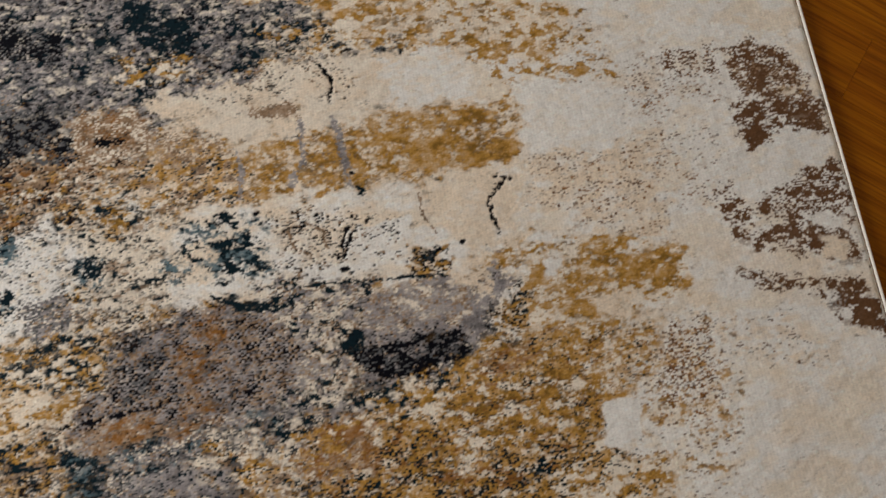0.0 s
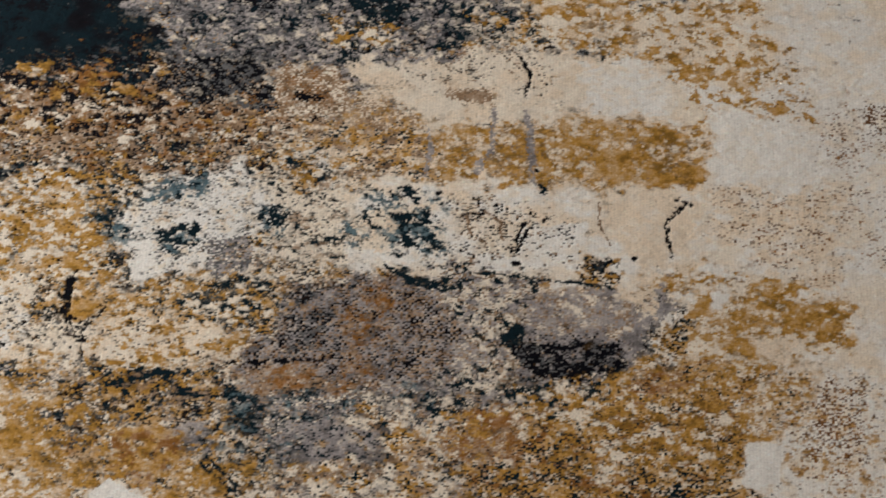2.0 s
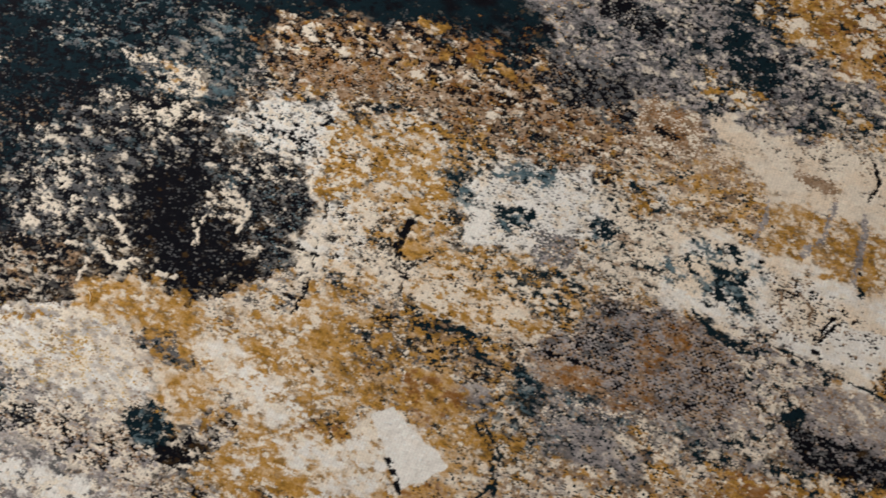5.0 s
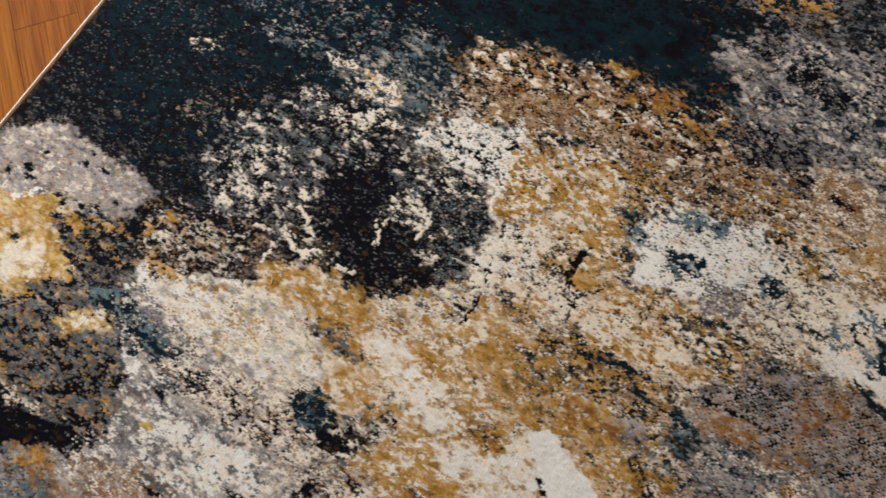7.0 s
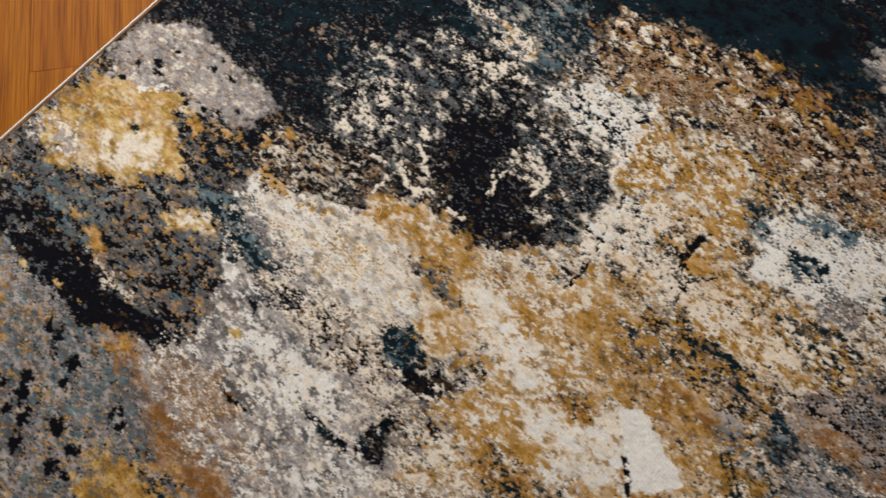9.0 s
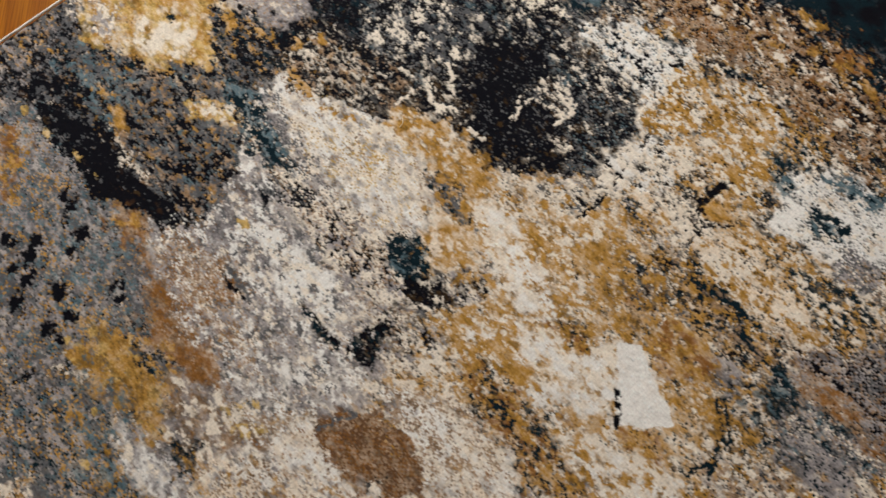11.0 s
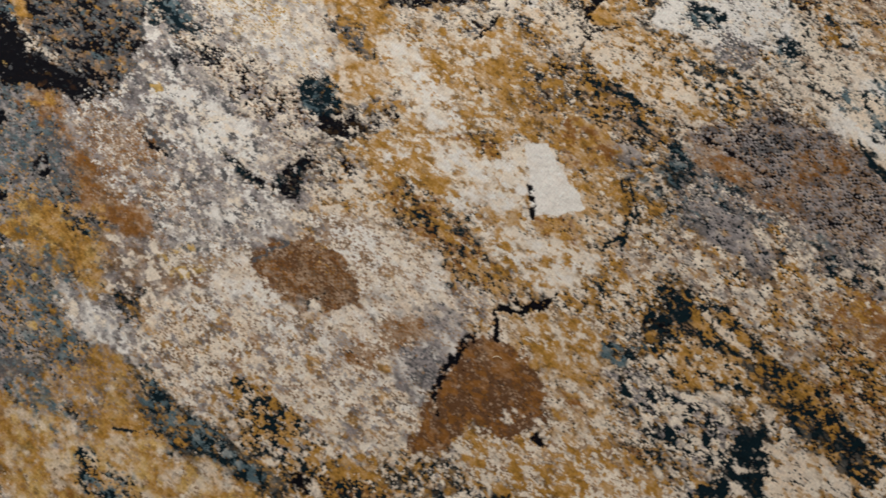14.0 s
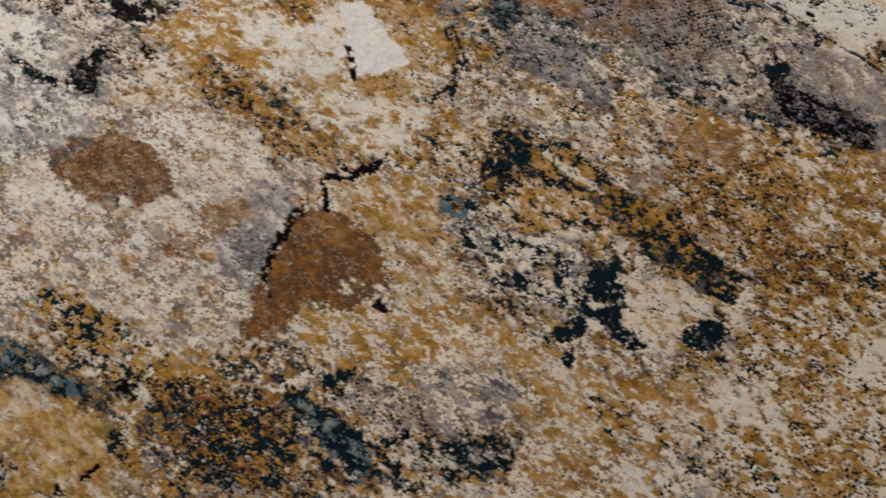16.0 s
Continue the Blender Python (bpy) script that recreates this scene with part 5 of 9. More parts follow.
blot(1.511, 0.134, 0.064, 0.031, -9, 0.7, 'W C5m O1m N1f')
# dark stones at the border
blot(0.205, -0.195, 0.063, 0.018, 12, 0.5, 'K8m S2f')
blot(0.277, -0.160, 0.052, 0.022, 30, 0.5, 'K6m S5m')
blot(0.250, -0.106, 0.061, 0.036, 20, 0.6, 'S5m K5m N3m')
blot(0.083, -0.205, 0.063, 0.024, 30, 0.6, 'K6m S4m N2m C1m')
blot(0.130, -0.187, 0.034, 0.020, 30, 0.6, 'C4m N4m K5m')
blot(0.189, -0.149, 0.037, 0.030, 30, 0.6, 'L4m O3m K4m S3m')
blot(0.113, -0.148, 0.052, 0.032, 29, 0.6, 'L5m S5m T3m N1f')
blot(0.172, -0.109, 0.058, 0.028, 29, 0.6, 'N4m S5m K4m T3m O2m')
blot(0.246, -0.129, 0.070, 0.032, 20, 0.6, 'S6m K5m N3m T2m')
blot(0.232, -0.011, 0.036, 0.028, 19, 0.6, 'S5m T5m K3m')
blot(0.267, -0.064, 0.045, 0.021, 10, 0.6, 'C4m K5m G4m S3m')
blot(0.235, -0.185, 0.083, 0.018, 16, 0.5, 'K8m S3f')
blot(0.146, -0.202, 0.046, 0.020, 16, 0.5, 'K8m S2f')
blot(0.234, 0.059, 0.040, 0.026, 18, 0.6, 'K6m O3m C2m S2m')
blot(0.300, 0.035, 0.039, 0.013, 19, 0.6, 'K6m O3m C2m')
blot(0.216, -0.065, 0.028, 0.014, 39, 0.6, 'O6m Y4m C3m')
blot(0.155, 0.021, 0.034, 0.026, 18, 0.6, 'G4m K5m O3m C2m')
blot(0.033, -0.103, 0.026, 0.035, 39, 0.6, 'G5m C4m S3m K2f')
blot(0.054, -0.129, 0.026, 0.027, 39, 0.6, 'S6m K5m')
blot(0.176, -0.163, 0.039, 0.015, 20, 0.6, 'O4m N4m S3m')
blot(0.758, 0.357, 0.074, 0.039, 12, 0.8, 'T2m K1f')
blot(0.719, 0.309, 0.023, 0.019, 18, 0.7, 'C5m N4f L3m')
blot(0.842, 0.340, 0.033, 0.025, 18, 0.7, 'C6m T4m L2m O2m')
blot(0.686, 0.405, 0.053, 0.027, 17, 0.7, 'O4m C4m N3f T3m')
blot(0.745, 0.436, 0.052, 0.027, 16, 0.7, 'N4f O4m C4m T2m K2f')
# golden ridge
blot(0.622, 0.065, 0.035, 0.033, 9, 0.6, 'C8m O4m')
blot(0.677, 0.041, 0.033, 0.032, 10, 0.6, 'C9m W5m O3m')
blot(0.623, 0.164, 0.029, 0.028, 29, 0.5, 'O8m P3m')
blot(0.629, 0.113, 0.026, 0.028, 30, 0.6, 'O7m C4m')
blot(0.543, 0.075, 0.046, 0.010, -1, 0.4, 'C W5m')
blot(0.580, 0.067, 0.008, 0.024, 62, 0.4, 'C W4m')
blot(0.541, 0.134, 0.036, 0.018, 40, 0.6, 'O5m C4m T3m G2m')
blot(0.732, 0.029, 0.023, 0.013, 51, 0.5, 'O8m R2m')
blot(0.786, 0.053, 0.032, 0.015, 41, 0.5, 'O8m R2m C1m')
blot(0.801, 0.004, 0.031, 0.020, 32, 0.6, 'C7m O5m')
blot(0.744, 0.001, 0.040, 0.007, -5, 0.4, 'C9m')
blot(0.711, -0.032, 0.059, 0.015, 1, 0.6, 'O7m T4m N2f R2m')
blot(0.661, -0.033, 0.033, 0.020, 11, 0.6, 'O7m C3m T2m')
blot(0.618, -0.005, 0.034, 0.023, 20, 0.6, 'C5m O6m')
blot(0.512, 0.028, 0.030, 0.022, 20, 0.5, 'C6m P4m O5m')
blot(0.495, -0.004, 0.014, 0.022, 40, 0.5, 'T7m S2m C2m')
blot(0.541, -0.021, 0.022, 0.011, 41, 0.5, 'K8m C3m')
blot(0.563, 0.017, 0.017, 0.011, 51, 0.5, 'K7m C3m G2m')
blot(0.597, -0.050, 0.010, 0.010, 51, 0.4, 'C')
blot(0.439, 0.093, 0.041, 0.013, -1, 0.4, 'O9m Y5m')
blot(0.397, 0.095, 0.019, 0.011, 18, 0.4, 'O8m C3m')
blot(0.497, 0.070, 0.016, 0.019, 29, 0.5, 'T6m O3m S3m')
blot(0.742, 0.140, 0.033, 0.023, 41, 0.6, 'R4m O7m C2m')
blot(0.827, 0.104, 0.009, 0.025, 41, 0.5, 'T6m O4m')
blot(0.819, 0.060, 0.021, 0.016, 41, 0.6, 'O8m C3m')
blot(0.762, 0.061, 0.024, 0.009, 46, 0.3, 'W')
blot(0.743, 0.069, 0.011, 0.019, 63, 0.3, 'W')
blot(0.657, 0.058, 0.022, 0.007, 20, 0.5, 'T5m O4m')
blot(0.726, -0.065, 0.032, 0.016, 22, 0.6, 'O6m G3m T4m N2f')
blot(0.745, 0.238, 0.060, 0.014, 9, 0.5, 'P8m C6m O3m')
blot(0.711, 0.176, 0.044, 0.027, 30, 0.6, 'O4m T4m G4m N3f')
blot(0.764, 0.195, 0.038, 0.021, 19, 0.6, 'O5m T4f G3m N2f')
blot(0.806, 0.256, 0.043, 0.024, 18, 0.6, 'O6m T4f C3m')
blot(0.751, 0.273, 0.038, 0.019, 17, 0.6, 'O4m C4m T3f K1f')
blot(0.825, 0.317, 0.037, 0.025, 29, 0.6, 'C6m K3f T2m N2f')
# border of the dark sweep
blot(0.032, 0.197, 0.091, 0.055, 91, 0.3, 'K T5m D2f')
blot(0.023, 0.114, 0.047, 0.029, 91, 0.3, 'K D2f')
blot(0.090, 0.236, 0.081, 0.045, 12, 0.4, 'T K4m S2m')
blot(0.046, 0.202, 0.047, 0.014, -6, 0.9, 'D3f N1f')
blot(0.147, 0.287, 0.033, 0.012, 12, 0.7, 'N3m G3m O1f')
blot(0.187, 0.281, 0.036, 0.015, 12, 0.7, 'N3f G2f')
blot(0.021, 0.095, 0.036, 0.010, 13, 0.6, 'N4f D3f')
blot(0.066, 0.116, 0.043, 0.010, 18, 0.7, 'N3f S2f')
blot(0.065, 0.169, 0.034, 0.008, 3, 0.7, 'S3f N1f')
blot(0.099, 0.279, 0.031, 0.011, 45, 0.6, 'G5m N2f')
blot(0.122, 0.225, 0.024, 0.009, 33, 0.7, 'R4m N2f')
blot(0.137, 0.137, 0.039, 0.021, 13, 0.4, 'K')
blot(0.656, 0.617, 0.079, 0.046, 22, 0.5, 'K5m S5m G3m T4m')
blot(0.739, 0.672, 0.058, 0.046, 22, 0.6, 'G4m S4m K4m O2m')
blot(0.725, 0.583, 0.070, 0.041, 22, 0.6, 'G5m S4m K5m C1m')
blot(0.772, 0.533, 0.049, 0.025, 11, 0.5, 'K6m S4m N2m G2m')
blot(0.677, 0.508, 0.038, 0.033, 11, 0.6, 'T6m K4m R2m')
blot(0.807, 0.620, 0.039, 0.043, 33, 0.6, 'G7m S2f K1f')
blot(0.527, 0.532, 0.080, 0.046, 22, 0.5, 'T K5m')
blot(0.274, 0.348, 0.085, 0.037, 12, 0.6, 'T5m K5m S3m N1f')
blot(0.382, 0.456, 0.042, 0.023, 0, 0.6, 'C4m S4m K5m')
# pale mottling in the black stone
blot(0.449, 0.206, 0.006, 0.019, 70, 0.9, 'C5m K3f')
blot(0.462, 0.229, 0.014, 0.005, 7, 0.9, 'C5m K3f')
blot(0.487, 0.224, 0.013, 0.005, 2, 0.9, 'C5m K3f')
blot(0.438, 0.240, 0.006, 0.013, 17, 0.9, 'C5m K3f')
blot(0.389, 0.141, 0.006, 0.017, 60, 0.9, 'C5m K3f')
blot(0.419, 0.135, 0.013, 0.005, 8, 0.9, 'C5m K3f')
blot(0.505, 0.156, 0.004, 0.010, 39, 0.9, 'C5m K3f')
blot(0.431, 0.150, 0.006, 0.005, 39, 0.9, 'C5m K3f')
blot(0.546, 0.202, 0.007, 0.005, 39, 0.9, 'C5m K3f')
blot(0.346, 0.106, 0.006, 0.015, 60, 0.9, 'C5m K3f')
blot(0.348, 0.142, 0.006, 0.012, 49, 0.9, 'C5m K3f')
blot(0.318, 0.109, 0.006, 0.011, 60, 0.9, 'C5m K3f')
# teal veins of the lower border
blot(0.609, -0.338, 0.033, 0.008, -5, 0.5, 'T7m L2m O2f')
blot(0.667, -0.335, 0.049, 0.010, 2, 0.5, 'T8m O2f')
blot(0.721, -0.329, 0.032, 0.009, 2, 0.5, 'T7m O2f')
blot(0.555, -0.398, 0.045, 0.006, 0, 0.5, 'L5m T4m G2m')
blot(0.614, -0.401, 0.044, 0.006, 0, 0.5, 'L5m T4m G2m')
blot(0.482, -0.348, 0.047, 0.010, 13, 0.5, 'L5m S4m T2m')
blot(0.465, -0.392, 0.035, 0.021, 22, 0.6, 'S6m L4m G3m')
blot(0.413, -0.333, 0.043, 0.012, 4, 0.6, 'L5m S4m T2m O1f')
blot(0.399, -0.283, 0.044, 0.014, -6, 0.5, 'O7m Y4m')
blot(0.359, -0.309, 0.025, 0.017, 21, 0.5, 'O7m Y5m')
blot(0.499, -0.289, 0.024, 0.016, 3, 0.5, 'T6m O3m R2m')
blot(0.532, -0.348, 0.040, 0.018, 22, 0.5, 'O7m Y4m N2f')
blot(0.611, -0.384, 0.039, 0.020, 13, 0.5, 'O7m Y3m N2f C1f')
blot(0.530, -0.447, 0.034, 0.024, 5, 0.5, 'O7m R4m')
blot(0.733, -0.258, 0.038, 0.018, 12, 0.6, 'O6m C4m T3m')
blot(0.682, -0.289, 0.027, 0.015, 13, 0.6, 'O6m T4m C2m')
blot(0.754, -0.303, 0.007, 0.007, 41, 0.4, 'K9m')
# long teal band
blot(0.972, 0.059, 0.061, 0.023, -5, 0.5, 'O4m T7m')
blot(1.055, 0.056, 0.059, 0.022, -3, 0.5, 'O5m T7m')
blot(1.121, 0.049, 0.038, 0.020, 1, 0.5, 'O5m T6m')
blot(0.945, 0.065, 0.026, 0.020, 0, 0.5, 'T8m K3m')
blot(0.974, 0.067, 0.031, 0.004, -7, 0.4, 'P C4m')
blot(0.934, 0.023, 0.031, 0.011, 53, 0.6, 'T5m O4m C2m')
blot(0.678, -0.330, 0.045, 0.012, 9, 0.5, 'T7m L3m')
blot(0.722, -0.324, 0.040, 0.010, 5, 0.6, 'T5m O4m L2m')
blot(0.869, -0.252, 0.052, 0.018, 18, 0.6, 'O4m T6f R1f')
blot(0.918, -0.232, 0.038, 0.007, -11, 0.5, 'T8m L1f')
blot(0.864, -0.293, 0.042, 0.018, 18, 0.6, 'O4m T5f N2f')
blot(0.942, -0.259, 0.042, 0.015, 18, 0.6, 'T6m O4m')
blot(1.029, -0.188, 0.028, 0.012, 32, 0.6, 'T7m K2f C2m')
blot(0.743, -0.364, 0.053, 0.022, 18, 0.6, 'O8m Y3m C1m')
blot(0.790, -0.264, 0.034, 0.014, 13, 0.6, 'O6m T3m C3m')
blot(0.749, -0.290, 0.030, 0.014, 13, 0.6, 'O6m T4m C2m')
blot(0.726, 0.610, 0.096, 0.060, 16, 0.5, 'S8m K5m G3m')
blot(0.656, 0.617, 0.053, 0.038, 22, 0.5, 'S5m K6m T4m')
blot(0.723, 0.689, 0.039, 0.020, 22, 0.6, 'O5m S4m K3m G2m')
blot(0.816, 0.600, 0.038, 0.043, 34, 0.6, 'G7m S3f')
blot(0.778, 0.533, 0.043, 0.019, 11, 0.5, 'K7m S3m G1m')
blot(0.668, 0.511, 0.038, 0.029, 11, 0.6, 'T6m K4m R3m')
blot(0.612, 0.491, 0.045, 0.029, 11, 0.6, 'R5m N4m K4m C1m')
# ochre crumbs and dark flecks over the pale rim
blot(0.534, 0.343, 0.075, 0.082, 39, 0.8, 'O4m K2m')
blot(0.474, 0.339, 0.051, 0.035, 28, 0.8, 'K3m O1m')
blot(0.594, 0.248, 0.073, 0.050, 39, 0.8, 'O4m K2m T1f')
blot(0.632, 0.353, 0.072, 0.053, 17, 0.8, 'O4m K2m T2f')
blot(0.595, 0.079, 0.052, 0.035, 9, 0.8, 'O4m')
blot(0.669, 0.039, 0.060, 0.033, 10, 0.8, 'O4m T1f')
blot(0.774, 0.354, 0.062, 0.038, 12, 0.8, 'T2m K1f O1m')
blot(0.360, 0.043, 0.038, 0.015, 19, 0.6, 'W5m G4m N2f')
blot(0.398, 0.009, 0.059, 0.044, 9, 0.6, 'W6m G4m N3f')
blot(0.341, 0.005, 0.046, 0.023, 19, 0.6, 'W6m G5m N2f')
blot(0.621, -0.159, 0.044, 0.026, 34, 0.35, 'B5m N5m R5m')
blot(0.636, -0.153, 0.022, 0.012, 32, 0.5, 'N5m R4m B4m')
blot(0.648, -0.175, 0.014, 0.007, 42, 0.5, 'K4m C5m N2f')
blot(0.585, -0.163, 0.022, 0.006, 61, 0.5, 'K5m S4f')
blot(0.249, -0.298, 0.065, 0.055, 31, 0.8, 'N4f O2m G2m K1m')
blot(0.179, -0.237, 0.040, 0.033, 30, 0.7, 'R4m N4m L4m')
blot(0.129, -0.245, 0.034, 0.027, 30, 0.6, 'O5m R4m N3m')
blot(0.105, -0.217, 0.033, 0.018, 40, 0.6, 'L4m S4m G3m')
blot(0.317, -0.254, 0.032, 0.035, 22, 0.7, 'L5m T3m R3m N2m')
blot(0.286, -0.201, 0.030, 0.024, 21, 0.6, 'R6m N4f B2m')
blot(0.379, -0.217, 0.038, 0.023, 4, 0.6, 'R7m B3m N3f')
blot(0.444, -0.231, 0.031, 0.022, 4, 0.6, 'R6m N5f')
blot(0.439, -0.347, 0.036, 0.021, 24, 0.7, 'O5m L4m G3m T2m')
blot(0.451, -0.295, 0.016, 0.030, 83, 0.6, 'O7m Y4m')
blot(0.415, -0.313, 0.037, 0.016, 14, 0.6, 'O5m T4m L3m')
blot(0.513, -0.288, 0.023, 0.016, 23, 0.6, 'T6m O5m B2m')
blot(0.480, -0.313, 0.059, 0.010, 16, 0.5, 'W5m G6m S2f')
blot(0.575, -0.296, 0.050, 0.008, 10, 0.5, 'O7m Y4m G2m')
blot(0.544, -0.301, 0.034, 0.008, 15, 0.6, 'G6m W4m')
blot(0.517, -0.361, 0.034, 0.020, 33, 0.6, 'O6m Y5m N3f')
blot(0.577, -0.335, 0.013, 0.033, 82, 0.5, 'T6m L3m O2m')
blot(0.488, -0.388, 0.013, 0.035, 94, 0.5, 'T5m L4m O2m')
blot(0.554, -0.202, 0.051, 0.027, 32, 0.7, 'W6m N4f G3m')
blot(0.619, -0.208, 0.033, 0.021, 32, 0.6, 'W8m N2f')
blot(0.490, -0.193, 0.041, 0.020, 32, 0.6, 'W6m G4m T3m S2m')
blot(0.488, -0.259, 0.041, 0.027, 32, 0.7, 'N5f G5m W2m')
blot(0.574, -0.050, 0.034, 0.017, 31, 0.6, 'C6m K3m O3m G2m')
blot(0.515, -0.048, 0.035, 0.030, 31, 0.7, 'C5m G4m K4f N2f')
blot(0.461, -0.066, 0.036, 0.030, 30, 0.7, 'C6m G4m K3f O1f')
blot(0.373, -0.063, 0.046, 0.018, 11, 0.6, 'G5m K5f S4f')
blot(0.304, -0.030, 0.042, 0.010, 1, 0.5, 'T7m L3m')
blot(0.495, 0.456, 0.058, 0.031, 12, 0.6, 'K5m N4m T3m R2m')
blot(0.986, 0.534, 0.077, 0.033, 1, 0.8, 'N1f C3m')
blot(0.976, 0.468, 0.053, 0.019, 7, 0.7, 'P5m O4m N3f')
blot(0.481, 0.312, 0.038, 0.025, 3, 0.7, 'C6m L3m K3m')
blot(0.292, 0.231, 0.077, 0.026, 13, 0.7, 'S5m L3m K5m C2m')
blot(0.402, 0.250, 0.037, 0.032, 23, 0.6, 'K8m S2f')
# lower right, once more
blot(1.258, 0.044, 0.019, 0.029, 22, 0.5, 'C W5m O1m')
blot(1.269, 0.009, 0.015, 0.018, 42, 0.5, 'C8m W4m O2m')
blot(1.157, -0.131, 0.028, 0.012, 32, 0.5, 'C8m W4m O1m')
blot(1.214, -0.071, 0.041, 0.018, 23, 0.7, 'O6m C3m G3m T3f')
blot(1.270, -0.047, 0.041, 0.018, 23, 0.7, 'O7m C3m T2f K1f')
blot(1.161, -0.029, 0.028, 0.015, 12, 0.7, 'C5m O5m T4f')
blot(1.193, 0.048, 0.034, 0.020, 22, 0.7, 'O7m T5f C1f')
blot(1.046, -0.162, 0.028, 0.014, 32, 0.7, 'N4m O4m G3m T4f')
blot(0.987, -0.139, 0.048, 0.019, 23, 0.7, 'C6m G4m N3f O2m')
blot(0.945, -0.144, 0.034, 0.014, 22, 0.7, 'C6m O3m N4f G2m')
blot(0.663, -0.124, 0.020, 0.016, 32, 0.6, 'C7m N4f')
# brown and rust stones again, dense
blot(0.623, -0.159, 0.048, 0.028, 23, 0.35, 'N3m R4m B8m')
blot(0.601, -0.168, 0.023, 0.015, 41, 0.4, 'B8m R3m')
blot(0.645, -0.153, 0.026, 0.017, 21, 0.4, 'N3m B7m R3m')
blot(0.644, -0.176, 0.016, 0.008, 36, 0.5, 'K4m C5m N2f')
blot(0.828, -0.115, 0.040, 0.023, 26, 0.5, 'N2m R4m B8m')
blot(0.831, -0.088, 0.021, 0.016, 6, 0.5, 'R4m B8m')
blot(0.805, -0.121, 0.016, 0.025, 6, 0.5, 'N2m R4m B7m')
blot(0.889, -0.113, 0.026, 0.008, 29, 0.6, 'B6m R3m N2m')
blot(0.847, -0.129, 0.043, 0.014, 29, 0.6, 'B7m R4m N2m')
blot(0.821, -0.189, 0.025, 0.013, 75, 0.5, 'B7m N3m R3m')
blot(0.860, -0.169, 0.029, 0.013, 31, 0.6, 'C8m O3m')
blot(0.789, -0.127, 0.022, 0.005, 95, 0.4, 'C7m R2m')
blot(0.783, -0.132, 0.030, 0.006, 95, 0.4, 'K7m S4f')
blot(1.552, 0.426, 0.035, 0.028, -75, 0.7, 'B5m B3f')
blot(1.543, 0.485, 0.032, 0.023, -19, 0.6, 'B8m')
blot(1.577, 0.439, 0.021, 0.023, -64, 0.5, 'B8m B4f')
blot(1.582, 0.413, 0.015, 0.017, -64, 0.5, 'B9m')
blot(1.521, 0.409, 0.028, 0.012, 2, 0.6, 'B7m')
blot(1.520, 0.337, 0.039, 0.017, -13, 0.7, 'B5m B2f')
blot(1.577, 0.332, 0.034, 0.021, -30, 0.6, 'B8m B2f')
blot(1.526, 0.292, 0.055, 0.014, -19, 0.6, 'B7m')
blot(1.574, 0.277, 0.027, 0.018, -41, 0.6, 'B8m B2f')
blot(1.500, 0.325, 0.020, 0.008, -19, 0.5, 'B9m')
blot(1.501, 0.253, 0.041, 0.009, -21, 0.6, 'B7m')
blot(1.576, 0.226, 0.026, 0.021, -57, 0.5, 'B8m B4f')
blot(1.560, 0.250, 0.023, 0.015, -52, 0.6, 'B7m')
blot(1.554, 0.268, 0.016, 0.007, -29, 0.5, 'P6m C5m')
blot(1.546, 0.369, 0.035, 0.012, -8, 0.5, 'W')
blot(1.472, 0.404, 0.029, 0.024, -8, 0.8, 'B2f W3m')
blot(1.380, 0.153, 0.032, 0.031, -9, 0.8, 'B2f O2f')
blot(1.469, 0.225, 0.038, 0.022, -8, 0.8, 'P5m W4m N2f')
blot(1.431, 0.253, 0.027, 0.022, -8, 0.8, 'W5m N2f')
blot(0.767, 0.091, 0.014, 0.015, 40, 0.5, 'O6m C5m')
blot(0.784, 0.082, 0.009, 0.012, 9, 0.5, 'O6m C4m')
blot(0.737, 0.045, 0.009, 0.022, 40, 0.6, 'O6m C5m')
blot(0.769, 0.037, 0.034, 0.010, 35, 0.5, 'O8m R2m')
blot(0.765, 0.065, 0.015, 0.013, 41, 0.5, 'C W5m')
blot(0.751, 0.073, 0.007, 0.013, 30, 0.5, 'C W5m')
blot(1.047, 0.519, 0.064, 0.026, 7, 0.6, 'P7m C5m N1f')
blot(1.074, 0.490, 0.046, 0.019, 7, 0.7, 'P4m O5m C3m N2f')
blot(1.013, 0.320, 0.069, 0.012, -3, 0.9, 'T2m K1f C3m P2m')
blot(0.923, 0.333, 0.048, 0.011, -8, 0.9, 'T3m K1f C3m')
blot(1.199, 0.287, 0.032, 0.014, -8, 0.7, 'P6m C4m G2f')
blot(1.270, 0.514, 0.053, 0.032, -8, 0.8, 'W5m C4m O2m')
blot(1.128, 0.508, 0.034, 0.025, 1, 0.7, 'P6m C6m N1f')
blot(1.080, 0.490, 0.040, 0.015, -3, 0.7, 'P6m C5m N3f')
blot(0.606, 0.355, 0.070, 0.029, -3, 0.8, 'C6m O4m T2m K1m')
blot(0.752, 0.356, 0.063, 0.023, 10, 0.8, 'W6m C4m T3m L3m')
blot(0.836, 0.331, 0.051, 0.026, 7, 0.8, 'C6m T3m G2f O2m')
blot(0.668, 0.282, 0.074, 0.023, 2, 0.8, 'C5m O5m T2m K2m')
blot(0.595, 0.200, 0.050, 0.033, 7, 0.8, 'C6m O5m T1m K1m')
blot(0.528, 0.520, 0.123, 0.045, 33, 0.6, 'K4m S1f L1f')
blot(0.444, 0.445, 0.072, 0.037, 21, 0.6, 'N3m R3m K6m C1m')
blot(0.424, 0.363, 0.046, 0.029, 16, 0.7, 'K5m S3m C3m T2m')
blot(0.535, 0.451, 0.045, 0.022, 16, 0.7, 'K4m R4m N3m')
blot(0.524, 0.335, 0.039, 0.033, 60, 0.7, 'C9m W4m K1m')
